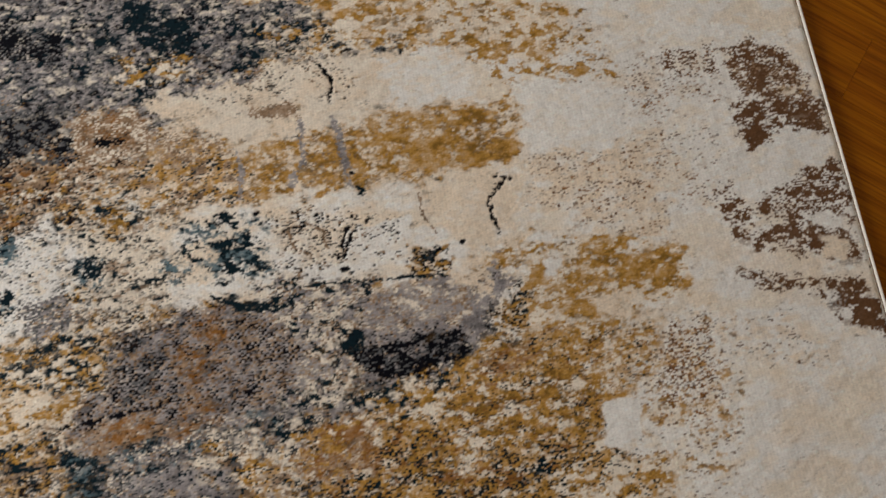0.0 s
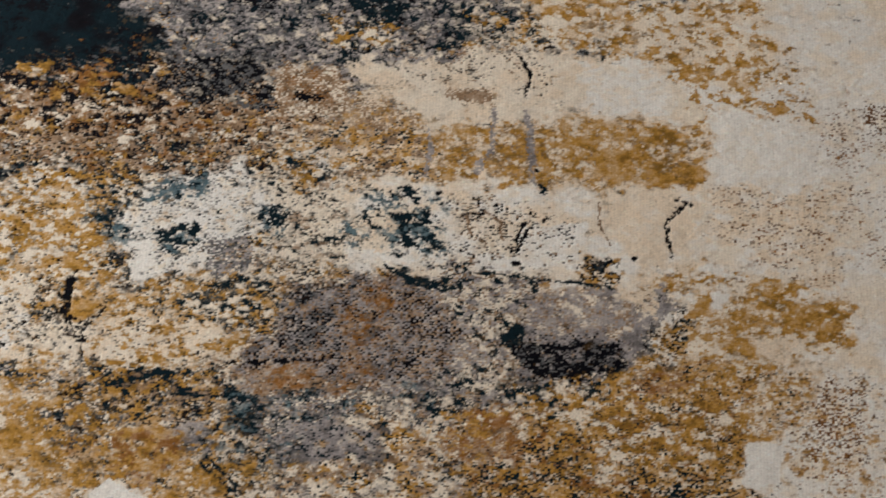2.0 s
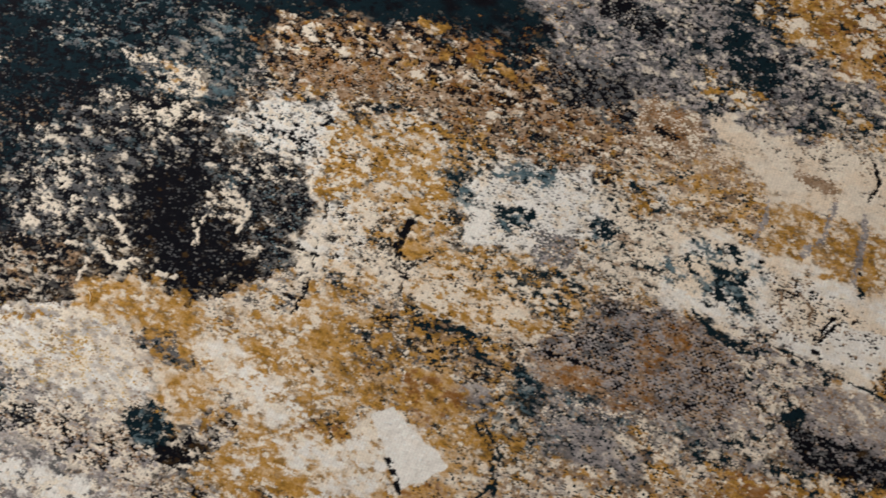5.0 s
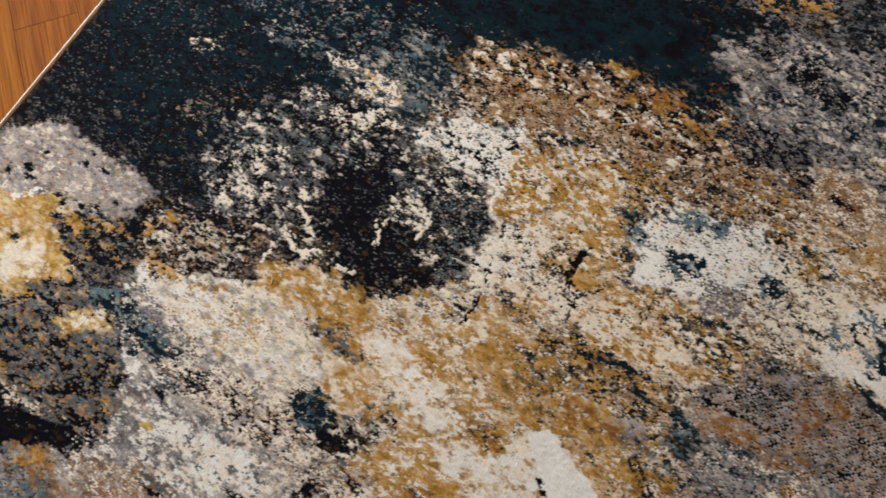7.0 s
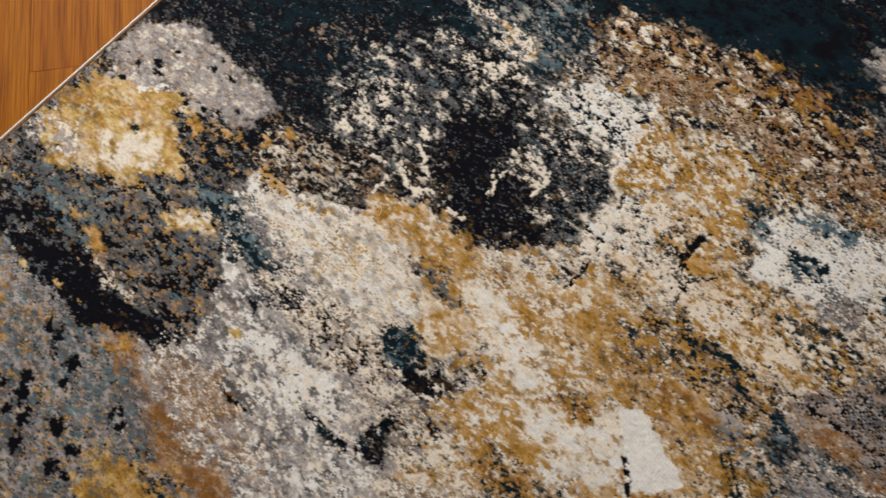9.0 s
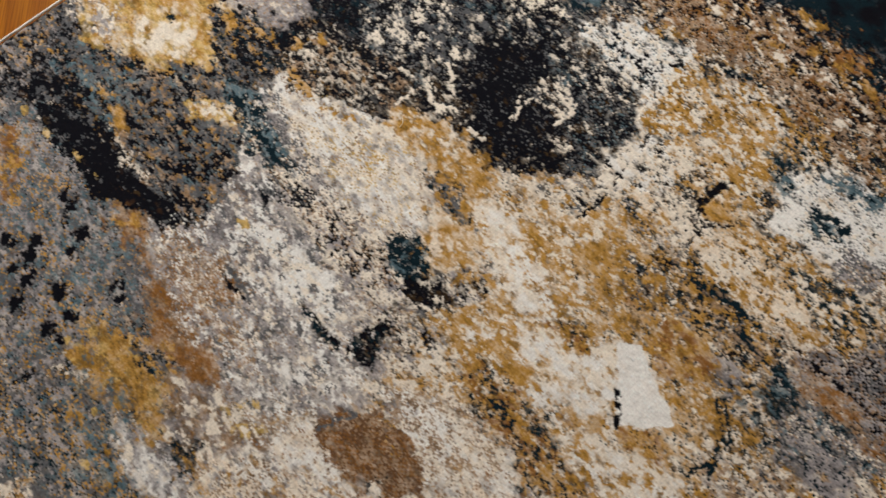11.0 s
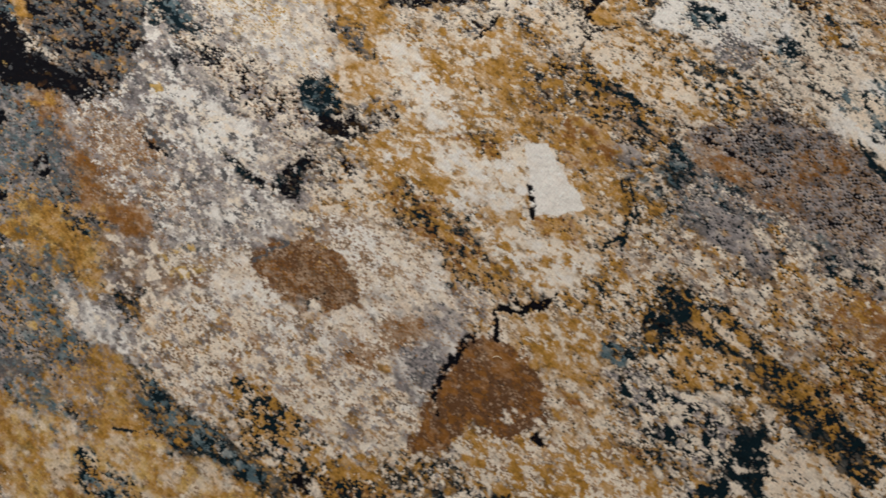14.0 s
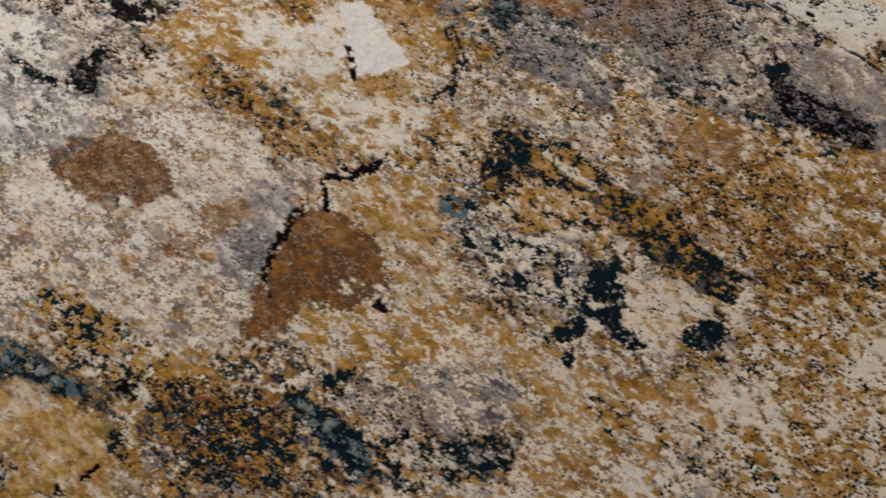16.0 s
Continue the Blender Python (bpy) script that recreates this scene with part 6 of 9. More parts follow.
blot(0.803, 0.617, 0.052, 0.032, -13, 0.6, 'K5m S5m G3m')
blot(0.852, 0.566, 0.046, 0.028, -8, 0.7, 'G5m T4m C2m O2m')
blot(0.801, 0.548, 0.045, 0.025, -8, 0.7, 'S5m G4m T3m N2m')
blot(0.953, 0.533, 0.034, 0.025, 3, 0.7, 'C7m P5m O2m')
blot(0.911, 0.602, 0.029, 0.025, -19, 0.6, 'T7m G3m')
blot(1.032, 0.585, 0.047, 0.026, -8, 0.7, 'T5m G4m C3m O2m')
blot(0.856, 0.504, 0.033, 0.016, -3, 0.6, 'N7f R2f C2m')
blot(0.877, 0.492, 0.022, 0.005, 1, 0.6, 'K7f N3f')
blot(0.789, 0.501, 0.033, 0.024, -3, 0.6, 'K7m S4m N1f')
blot(0.826, 0.460, 0.043, 0.018, 0, 0.7, 'N5m O4m C3m T2m')
# the pale end of the rug
patch('W C4c P2c', 0.025, (1.254, 0.630), (2.059, 0.682), (1.850, -0.040), (1.302, 0.041), (1.299, 0.241), (1.262, 0.409))
patch('P C5c', 0.012, (0.924, 0.534), (1.073, 0.554), (1.245, 0.535), (1.275, 0.479), (1.154, 0.471), (1.013, 0.466), (0.941, 0.488))
patch('W C3s', 0.008, (1.142, 0.544), (1.245, 0.529), (1.249, 0.483), (1.161, 0.490))
patch('C O5m P3s', 0.014, (1.071, 0.626), (1.329, 0.613), (1.357, 0.548), (1.318, 0.507), (1.262, 0.522), (1.224, 0.555), (1.131, 0.560))
patch('O4m', 0.014, (1.240, 0.536), (1.364, 0.554), (1.390, 0.485), (1.274, 0.470))
patch('P O6s O5m C2m N1f', 0.008, (1.007, 0.458), (1.104, 0.473), (1.195, 0.483), (1.288, 0.466), (1.268, 0.414), (1.177, 0.399), (1.111, 0.409), (1.022, 0.396))
patch('P O5m N3m T2f', 0.012, (0.846, 0.490), (1.002, 0.461), (1.011, 0.400), (0.901, 0.412))
patch('O8s O5m', 0.007, (1.156, 0.450), (1.270, 0.429), (1.263, 0.415), (1.178, 0.408))
patch('P W3s R1f B1f', 0.022, (1.279, 0.414), (1.348, 0.422), (1.424, 0.394), (1.412, 0.316), (1.341, 0.320), (1.296, 0.361))
patch('W C2s', 0.010, (1.287, 0.487), (1.384, 0.482), (1.426, 0.435), (1.358, 0.408), (1.281, 0.431))
patch('B1f O2m', 0.012, (1.326, 0.525), (1.383, 0.516), (1.378, 0.476), (1.327, 0.485))
patch('R1f B1f', 0.018, (1.407, 0.478), (1.473, 0.499), (1.497, 0.396), (1.427, 0.377))
patch('R1f', 0.012, (1.416, 0.383), (1.499, 0.408), (1.488, 0.339), (1.427, 0.343))
# pale band with its eye
patch('P W5c C4s', 0.010, (0.901, 0.406), (1.022, 0.405), (1.100, 0.411), (1.267, 0.398), (1.274, 0.335), (1.192, 0.311), (1.019, 0.315), (0.901, 0.325))
patch('W', 0.005, (1.098, 0.362), (1.158, 0.369), (1.151, 0.324), (1.084, 0.325))
patch('P C3s', 0.008, (1.181, 0.407), (1.261, 0.398), (1.263, 0.338), (1.206, 0.337))
patch('T3m L3m', 0.012, (0.940, 0.398), (1.016, 0.388), (1.020, 0.338), (0.966, 0.325), (0.934, 0.365))
patch('T4m K2f', 0.008, (0.967, 0.371), (1.002, 0.372), (1.009, 0.344), (0.977, 0.338))
patch('T5m O4m K3f', 0.007, (1.154, 0.344), (1.188, 0.341), (1.192, 0.319), (1.170, 0.301), (1.150, 0.313))
patch('K2f N1f', 0.010, (1.022, 0.388), (1.154, 0.381), (1.151, 0.336), (1.031, 0.332))
patch('W C3m L2m T2m', 0.014, (0.523, 0.399), (0.820, 0.385), (0.864, 0.336), (0.821, 0.319), (0.722, 0.293), (0.531, 0.317))
patch('L5m T4m', 0.006, (0.725, 0.339), (0.772, 0.349), (0.773, 0.329), (0.731, 0.328))
patch('L4m T3m', 0.008, (0.653, 0.375), (0.707, 0.367), (0.709, 0.339), (0.656, 0.337))
patch('C N2m T2m', 0.012, (0.841, 0.392), (0.918, 0.374), (0.917, 0.314), (0.853, 0.331))
patch('N3f S2f', 0.005, (0.797, 0.334), (0.821, 0.333), (0.821, 0.306), (0.800, 0.307))
patch('C O4m T2m N2m W2m', 0.014, (0.572, 0.459), (0.846, 0.458), (0.912, 0.417), (0.896, 0.377), (0.793, 0.387), (0.577, 0.393))
patch('C N3m K2m R1m O2m', 0.014, (0.622, 0.520), (0.818, 0.477), (0.852, 0.449), (0.627, 0.447))
# dark stones behind
patch('S G4m K5m T4m', 0.012, (0.495, 0.682), (0.814, 0.652), (0.925, 0.583), (0.924, 0.546), (0.837, 0.521), (0.820, 0.498), (0.724, 0.470), (0.515, 0.485))
patch('K T3m', 0.007, (0.612, 0.663), (0.803, 0.634), (0.787, 0.598), (0.639, 0.595))
patch('T7m K3m', 0.010, (0.642, 0.555), (0.710, 0.546), (0.717, 0.497), (0.657, 0.492))
patch('G C3m K3f S2m', 0.008, (0.742, 0.584), (0.830, 0.604), (0.828, 0.545), (0.789, 0.535), (0.750, 0.516))
patch('K6m S4m C1m', 0.007, (0.708, 0.528), (0.811, 0.525), (0.808, 0.492), (0.735, 0.476))
patch('G T5m C3m S2f', 0.012, (0.826, 0.639), (1.071, 0.633), (1.080, 0.563), (1.010, 0.539), (0.924, 0.546), (0.834, 0.545))
patch('T', 0.005, (0.899, 0.555), (0.920, 0.554), (0.919, 0.527), (0.898, 0.532))
patch('T', 0.005, (0.933, 0.603), (0.968, 0.599), (0.960, 0.576), (0.937, 0.581))
patch('T5m O3m C2m', 0.010, (1.008, 0.585), (1.070, 0.601), (1.085, 0.562), (1.038, 0.540), (1.004, 0.545))
patch('C N5f R2m', 0.008, (0.829, 0.512), (0.902, 0.520), (0.915, 0.475), (0.835, 0.456))
patch('K5h', 0.003, (0.868, 0.495), (0.893, 0.494), (0.893, 0.486), (0.868, 0.487))
patch('N6f', 0.004, (1.014, 0.502), (1.060, 0.504), (1.059, 0.492), (1.017, 0.492))
patch('N4f O1m', 0.008, (0.924, 0.489), (0.974, 0.477), (0.968, 0.454), (0.924, 0.462))
# grey eye with a rust heart
patch('C G4m T3m N2f', 0.014, (1.009, 0.319), (1.111, 0.305), (1.105, 0.205), (1.037, 0.209), (1.028, 0.257))
patch('G N3f C2f', 0.010, (0.812, 0.248), (0.880, 0.265), (0.928, 0.300), (1.008, 0.295), (1.049, 0.250), (1.040, 0.154), (0.926, 0.131), (0.814, 0.157))
patch('G K4h N3f', 0.008, (0.875, 0.292), (0.944, 0.305), (1.008, 0.290), (1.039, 0.256), (1.021, 0.215), (0.963, 0.209), (0.901, 0.212), (0.867, 0.245))
patch('S5f K5f', 0.007, (0.883, 0.284), (0.925, 0.292), (0.927, 0.231), (0.888, 0.231))
patch('R4s N3f', 0.010, (0.929, 0.285), (0.957, 0.290), (0.954, 0.240), (0.945, 0.215), (0.926, 0.216))
patch('R4m N4f K2f', 0.010, (0.813, 0.225), (0.911, 0.222), (0.984, 0.197), (0.911, 0.191), (0.818, 0.202))
patch('K6f S3f', 0.004, (0.818, 0.222), (0.922, 0.236), (0.927, 0.227), (0.821, 0.215))
patch('L3m T3m S2f', 0.014, (0.839, 0.196), (0.927, 0.195), (1.026, 0.205), (1.034, 0.139), (0.926, 0.136), (0.845, 0.160))
patch('G6s C3m', 0.012, (0.922, 0.176), (1.004, 0.176), (1.003, 0.136), (0.926, 0.136))
patch('P C5s O3m', 0.008, (0.589, 0.259), (0.812, 0.241), (0.821, 0.213), (0.746, 0.212), (0.593, 0.205))
patch('O6m T4f C2m', 0.008, (0.587, 0.280), (0.848, 0.272), (0.855, 0.250), (0.744, 0.252), (0.589, 0.259))
patch('O5m T5m C2m', 0.008, (0.779, 0.292), (0.859, 0.281), (0.867, 0.254), (0.791, 0.255))
patch('O6m C4m T3m G2f', 0.012, (0.593, 0.208), (0.813, 0.202), (0.825, 0.152), (0.800, 0.109), (0.602, 0.107))
patch('T6m L3m', 0.008, (0.812, 0.200), (0.850, 0.187), (0.846, 0.158), (0.818, 0.164))
patch('G7s C2m', 0.008, (0.750, 0.171), (0.809, 0.165), (0.802, 0.136), (0.754, 0.146))
# second eye and the ochre field
patch('G C3m N2f', 0.008, (1.099, 0.295), (1.186, 0.304), (1.224, 0.269), (1.198, 0.218), (1.108, 0.223))
patch('K6h S4f', 0.005, (1.099, 0.241), (1.144, 0.244), (1.195, 0.248), (1.224, 0.272), (1.219, 0.248), (1.167, 0.221), (1.111, 0.227))
patch('T7m K1f', 0.005, (1.079, 0.275), (1.104, 0.259), (1.093, 0.240), (1.078, 0.254))
patch('T5m C2m G2f R1m', 0.010, (1.089, 0.211), (1.137, 0.219), (1.191, 0.229), (1.219, 0.217), (1.196, 0.192), (1.109, 0.192))
patch('O5s O3m C4m R1m T1f', 0.012, (1.217, 0.225), (1.288, 0.234), (1.385, 0.239), (1.400, 0.209), (1.319, 0.157), (1.307, 0.123), (1.255, 0.077), (1.143, 0.084), (1.192, 0.180))
patch('R3s R3m O4m N2f T2m C4m', 0.014, (1.046, 0.193), (1.162, 0.197), (1.223, 0.224), (1.281, 0.221), (1.213, 0.173), (1.157, 0.129), (1.054, 0.130))
patch('C T4m G3m O3m', 0.014, (1.000, 0.199), (1.052, 0.196), (1.048, 0.113), (1.002, 0.097))
patch('C O5m T4m G2m R1m', 0.014, (0.926, 0.146), (1.157, 0.129), (1.152, 0.069), (0.911, 0.084))
patch('C O5m O3s', 0.014, (1.270, 0.321), (1.325, 0.323), (1.412, 0.296), (1.412, 0.256), (1.358, 0.235), (1.288, 0.239), (1.248, 0.265))
patch('P C3s', 0.008, (1.320, 0.277), (1.363, 0.270), (1.349, 0.248), (1.317, 0.256))
patch('O7s', 0.010, (1.307, 0.311), (1.409, 0.294), (1.396, 0.278), (1.310, 0.289))
patch('T4m O4m K2f', 0.005, (1.244, 0.281), (1.260, 0.278), (1.254, 0.249), (1.244, 0.255))
patch('W', 0.003, (1.318, 0.171), (1.345, 0.166), (1.336, 0.138), (1.325, 0.136), (1.313, 0.128), (1.309, 0.147))
patch('W C4s B1f O2m', 0.018, (1.382, 0.236), (1.448, 0.222), (1.421, 0.052), (1.325, 0.058), (1.350, 0.165))
patch('R2f B1f O2m', 0.012, (1.377, 0.215), (1.420, 0.218), (1.413, 0.131), (1.345, 0.135))
patch('C O5m B1f', 0.012, (1.260, 0.121), (1.373, 0.111), (1.355, 0.056), (1.243, 0.063))
# brown stones at the border
patch('W C3s', 0.010, (1.439, 0.549), (1.583, 0.509), (1.590, 0.357), (1.471, 0.303), (1.427, 0.410))
patch('R1f B1f', 0.012, (1.397, 0.522), (1.504, 0.510), (1.492, 0.438), (1.399, 0.445))
patch('B1f', 0.010, (1.416, 0.443), (1.478, 0.428), (1.471, 0.374), (1.409, 0.383))
patch('B3f', 0.006, (1.448, 0.505), (1.499, 0.504), (1.493, 0.479), (1.443, 0.483))
patch('B6m B4h N2f', 0.007, (1.510, 0.499), (1.540, 0.507), (1.577, 0.487), (1.590, 0.456), (1.592, 0.402), (1.557, 0.409), (1.549, 0.430), (1.510, 0.461))
patch('B6m B3f', 0.007, (1.500, 0.443), (1.536, 0.444), (1.585, 0.425), (1.588, 0.403), (1.549, 0.402), (1.512, 0.395), (1.499, 0.415))
patch('C6m O2s', 0.004, (1.548, 0.455), (1.592, 0.449), (1.594, 0.435), (1.548, 0.444))
patch('B5m B4h', 0.007, (1.554, 0.356), (1.590, 0.357), (1.593, 0.303), (1.555, 0.314), (1.498, 0.317), (1.496, 0.334))
patch('B6m', 0.005, (1.465, 0.348), (1.488, 0.324), (1.491, 0.312), (1.464, 0.322))
patch('B3f', 0.007, (1.444, 0.360), (1.479, 0.361), (1.489, 0.330), (1.450, 0.335))
patch('B6m B3f C1m', 0.007, (1.470, 0.309), (1.530, 0.309), (1.590, 0.295), (1.597, 0.256), (1.544, 0.275), (1.491, 0.289))
patch('B5m B2f', 0.006, (1.458, 0.274), (1.496, 0.265), (1.549, 0.252), (1.540, 0.237), (1.486, 0.247))
patch('P C3s', 0.005, (1.556, 0.288), (1.582, 0.284), (1.576, 0.265), (1.555, 0.271))
patch('B8m B4h', 0.007, (1.547, 0.252), (1.590, 0.252), (1.604, 0.183), (1.578, 0.193), (1.551, 0.218))
patch('B1f P4s', 0.016, (1.420, 0.232), (1.507, 0.220), (1.543, 0.150), (1.442, 0.186))
# dark sweep and the crumbling rim
patch('G S4m T3m K3m C1m', 0.012, (0.690, 0.617), (0.887, 0.691), (0.916, 0.598), (0.897, 0.534), (0.816, 0.525), (0.751, 0.522))
patch('T8m S2m', 0.007, (0.889, 0.662), (0.950, 0.655), (0.958, 0.575), (0.909, 0.610))
patch('O R4m C3m T2m', 0.010, (0.935, 0.709), (1.177, 0.800), (1.207, 0.666), (1.134, 0.631), (1.030, 0.624))
patch('T K4c', 0.012, (-0.190, 0.481), (0.388, 0.614), (0.692, 0.649), (0.730, 0.543), (0.690, 0.506), (0.572, 0.498), (0.441, 0.449), (0.381, 0.397), (0.346, 0.398), (0.160, 0.277))
patch('N R3m C3m K5m O2m', 0.012, (0.425, 0.454), (0.575, 0.492), (0.706, 0.519), (0.814, 0.510), (0.821, 0.481), (0.706, 0.431), (0.576, 0.423), (0.488, 0.376), (0.437, 0.396))
patch('K6m S4m C1m', 0.007, (0.721, 0.550), (0.809, 0.529), (0.815, 0.493), (0.750, 0.489))
patch('R2m T4m K4m', 0.012, (0.533, 0.558), (0.661, 0.584), (0.704, 0.541), (0.613, 0.499))
patch('T S4m C2m L2m', 0.010, (0.157, 0.334), (0.370, 0.392), (0.427, 0.353), (0.377, 0.320), (0.268, 0.314), (0.177, 0.298))
patch('C O5m N2m T3m K2m', 0.014, (0.484, 0.385), (0.704, 0.437), (0.835, 0.449), (0.904, 0.375), (0.838, 0.334), (0.722, 0.289), (0.666, 0.284), (0.635, 0.221), (0.582, 0.285), (0.492, 0.353))
patch('R3m N4m K2f', 0.014, (0.549, 0.424), (0.817, 0.483), (0.888, 0.462), (0.782, 0.401), (0.615, 0.393))
patch('O4m T3m', 0.014, (0.592, 0.384), (0.689, 0.407), (0.692, 0.333), (0.622, 0.314))
patch('W C3m K3m L1m', 0.008, (0.431, 0.344), (0.528, 0.377), (0.571, 0.348), (0.568, 0.310), (0.522, 0.301), (0.461, 0.317))
patch('C W4m O2m K3m', 0.008, (0.551, 0.307), (0.603, 0.303), (0.620, 0.234), (0.590, 0.200), (0.562, 0.190), (0.577, 0.250))
patch('O5m C4m', 0.008, (0.588, 0.301), (0.657, 0.354), (0.694, 0.295), (0.657, 0.261), (0.621, 0.254))
patch('W C2m T1m K1f', 0.009, (0.698, 0.348), (0.746, 0.376), (0.825, 0.391), (0.846, 0.371), (0.807, 0.330), (0.755, 0.302), (0.714, 0.302))
patch('T6m L5m', 0.005, (0.734, 0.336), (0.773, 0.348), (0.770, 0.332), (0.746, 0.321))
patch('L5m T4m C2m', 0.009, (0.659, 0.358), (0.708, 0.366), (0.712, 0.338), (0.679, 0.332))
patch('L5m T3m C2m', 0.008, (0.719, 0.371), (0.764, 0.398), (0.772, 0.384), (0.732, 0.363))
patch('C N2m T2m K1f', 0.010, (0.822, 0.396), (0.900, 0.387), (0.923, 0.337), (0.855, 0.337))
patch('N4f S3f C2f', 0.006, (0.782, 0.327), (0.818, 0.337), (0.833, 0.316), (0.805, 0.304))
patch('O6s O5m C2m', 0.007, (0.657, 0.264), (0.689, 0.280), (0.695, 0.258), (0.668, 0.248))
patch('O6m C4m', 0.006, (0.695, 0.276), (0.791, 0.306), (0.802, 0.293), (0.709, 0.259))
patch('O5m T5m C3m', 0.010, (0.736, 0.279), (0.843, 0.319), (0.860, 0.260), (0.807, 0.246), (0.749, 0.252))
patch('P C6s O4m', 0.008, (0.677, 0.243), (0.744, 0.264), (0.829, 0.245), (0.827, 0.217), (0.741, 0.209), (0.694, 0.218))
patch('C K3m S2m', 0.008, (0.628, 0.238), (0.670, 0.260), (0.699, 0.220), (0.666, 0.208))
# ochre below the black stone
patch('O7s P4s C5m N1f T1f', 0.012, (0.366, 0.102), (0.428, 0.110), (0.491, 0.114), (0.518, 0.152), (0.594, 0.183), (0.656, 0.179), (0.687, 0.106), (0.625, 0.058), (0.568, 0.060), (0.513, 0.069), (0.439, 0.076))
patch('C S3m K2m', 0.008, (0.517, 0.154), (0.586, 0.202), (0.601, 0.183), (0.569, 0.139), (0.534, 0.132))
patch('C W4s O3m', 0.009, (0.511, 0.085), (0.541, 0.110), (0.581, 0.076), (0.633, 0.062), (0.600, 0.046), (0.543, 0.060))
patch('C N3m S4f O3m K2m T1m', 0.012, (0.637, 0.187), (0.762, 0.219), (0.833, 0.210), (0.811, 0.154), (0.742, 0.114), (0.676, 0.126))
patch('G5s S2f', 0.006, (0.759, 0.164), (0.798, 0.173), (0.803, 0.145), (0.775, 0.140))
patch('O6s R4m', 0.007, (0.723, 0.132), (0.755, 0.151), (0.787, 0.132), (0.749, 0.098))
patch('R4m O4m', 0.010, (0.724, 0.205), (0.806, 0.218), (0.800, 0.185), (0.740, 0.180))
patch('T5m L2m', 0.008, (0.802, 0.133), (0.842, 0.154), (0.863, 0.128), (0.822, 0.111))
patch('O7s C4m T2m', 0.010, (0.777, 0.118), (0.855, 0.133), (0.895, 0.072), (0.819, 0.043))
patch('C W4c G3s N2f', 0.009, (0.234, 0.026), (0.411, 0.079), (0.460, 0.054), (0.490, 0.007), (0.481, -0.032), (0.296, -0.080))
patch('C G4m K3m N2f', 0.010, (0.349, -0.059), (0.518, -0.017), (0.586, -0.081), (0.402, -0.152))
patch('P O5s C3m', 0.007, (0.470, 0.059), (0.523, 0.055), (0.557, 0.037), (0.530, 0.009), (0.491, 0.018))
patch('T5m S3m O2m', 0.006, (0.461, 0.076), (0.511, 0.080), (0.510, 0.053), (0.467, 0.056))
patch('T6m C2m', 0.007, (0.465, -0.000), (0.498, 0.022), (0.532, -0.030), (0.497, -0.026))
patch('K6m C3m S2m', 0.006, (0.519, -0.013), (0.576, 0.037), (0.594, 0.012), (0.551, -0.034), (0.526, -0.033))
patch('C W4s O4m', 0.007, (0.624, 0.047), (0.693, 0.085), (0.722, 0.061), (0.717, 0.031), (0.690, -0.018), (0.640, 0.013))
# border side: dark sweep, black stone
patch('K T3m K3m S1f', 0.010, (-0.005, 0.212), (0.140, 0.365), (0.273, 0.288), (0.252, 0.166), (0.277, 0.107), (0.188, 0.089), (0.126, 0.099), (0.052, 0.100), (0.008, 0.068))
patch('T K3m S1f', 0.010, (0.018, 0.258), (0.116, 0.328), (0.199, 0.272), (0.159, 0.193), (0.087, 0.182))
patch('C3m N3m', 0.008, (0.129, 0.274), (0.160, 0.303), (0.171, 0.285), (0.147, 0.265))
patch('T S3m L2m C1m', 0.010, (0.145, 0.349), (0.264, 0.434), (0.390, 0.437), (0.428, 0.381), (0.404, 0.324), (0.343, 0.307), (0.252, 0.315))
patch('C6m O2m S2f', 0.006, (0.282, 0.343), (0.327, 0.356), (0.389, 0.351), (0.382, 0.326), (0.322, 0.321))
patch('T K4c', 0.010, (0.274, 0.480), (0.551, 0.677), (0.603, 0.548), (0.561, 0.503), (0.466, 0.480), (0.398, 0.471))
patch('N3m S3m K5m', 0.009, (0.157, 0.195), (0.202, 0.246), (0.260, 0.261), (0.262, 0.217), (0.213, 0.182))
patch('K S3m C2m L1m', 0.009, (0.204, 0.202), (0.266, 0.265), (0.376, 0.295), (0.438, 0.300), (0.378, 0.238), (0.393, 0.146), (0.347, 0.112), (0.275, 0.114))
patch('C3m K5m', 0.008, (0.299, 0.298), (0.376, 0.317), (0.401, 0.295), (0.358, 0.264))
patch('K S1f', 0.005, (0.357, 0.197), (0.415, 0.271), (0.458, 0.222), (0.485, 0.217), (0.491, 0.196), (0.471, 0.157), (0.414, 0.161), (0.384, 0.107), (0.361, 0.151), (0.372, 0.168))
patch('C2m C1v', 0.006, (0.352, 0.136), (0.389, 0.172), (0.426, 0.134), (0.396, 0.112))
patch('K C1m', 0.006, (0.365, 0.105), (0.422, 0.140), (0.478, 0.148), (0.543, 0.211), (0.547, 0.179), (0.478, 0.119), (0.421, 0.110))
patch('K S2m C3m C1v L1m', 0.007, (0.430, 0.256), (0.515, 0.318), (0.557, 0.302), (0.576, 0.251), (0.530, 0.182), (0.488, 0.217))
patch('S5f K3f L2m', 0.007, (0.459, 0.248), (0.489, 0.261), (0.522, 0.236), (0.497, 0.218))
patch('K', 0.003, (0.456, 0.207), (0.482, 0.219), (0.493, 0.200), (0.468, 0.187))
patch('C6m W3m K3m', 0.007, (0.436, 0.308), (0.485, 0.356), (0.565, 0.341), (0.553, 0.308), (0.503, 0.309))
patch('K5m S2f', 0.005, (0.530, 0.291), (0.550, 0.306), (0.571, 0.264), (0.563, 0.242))
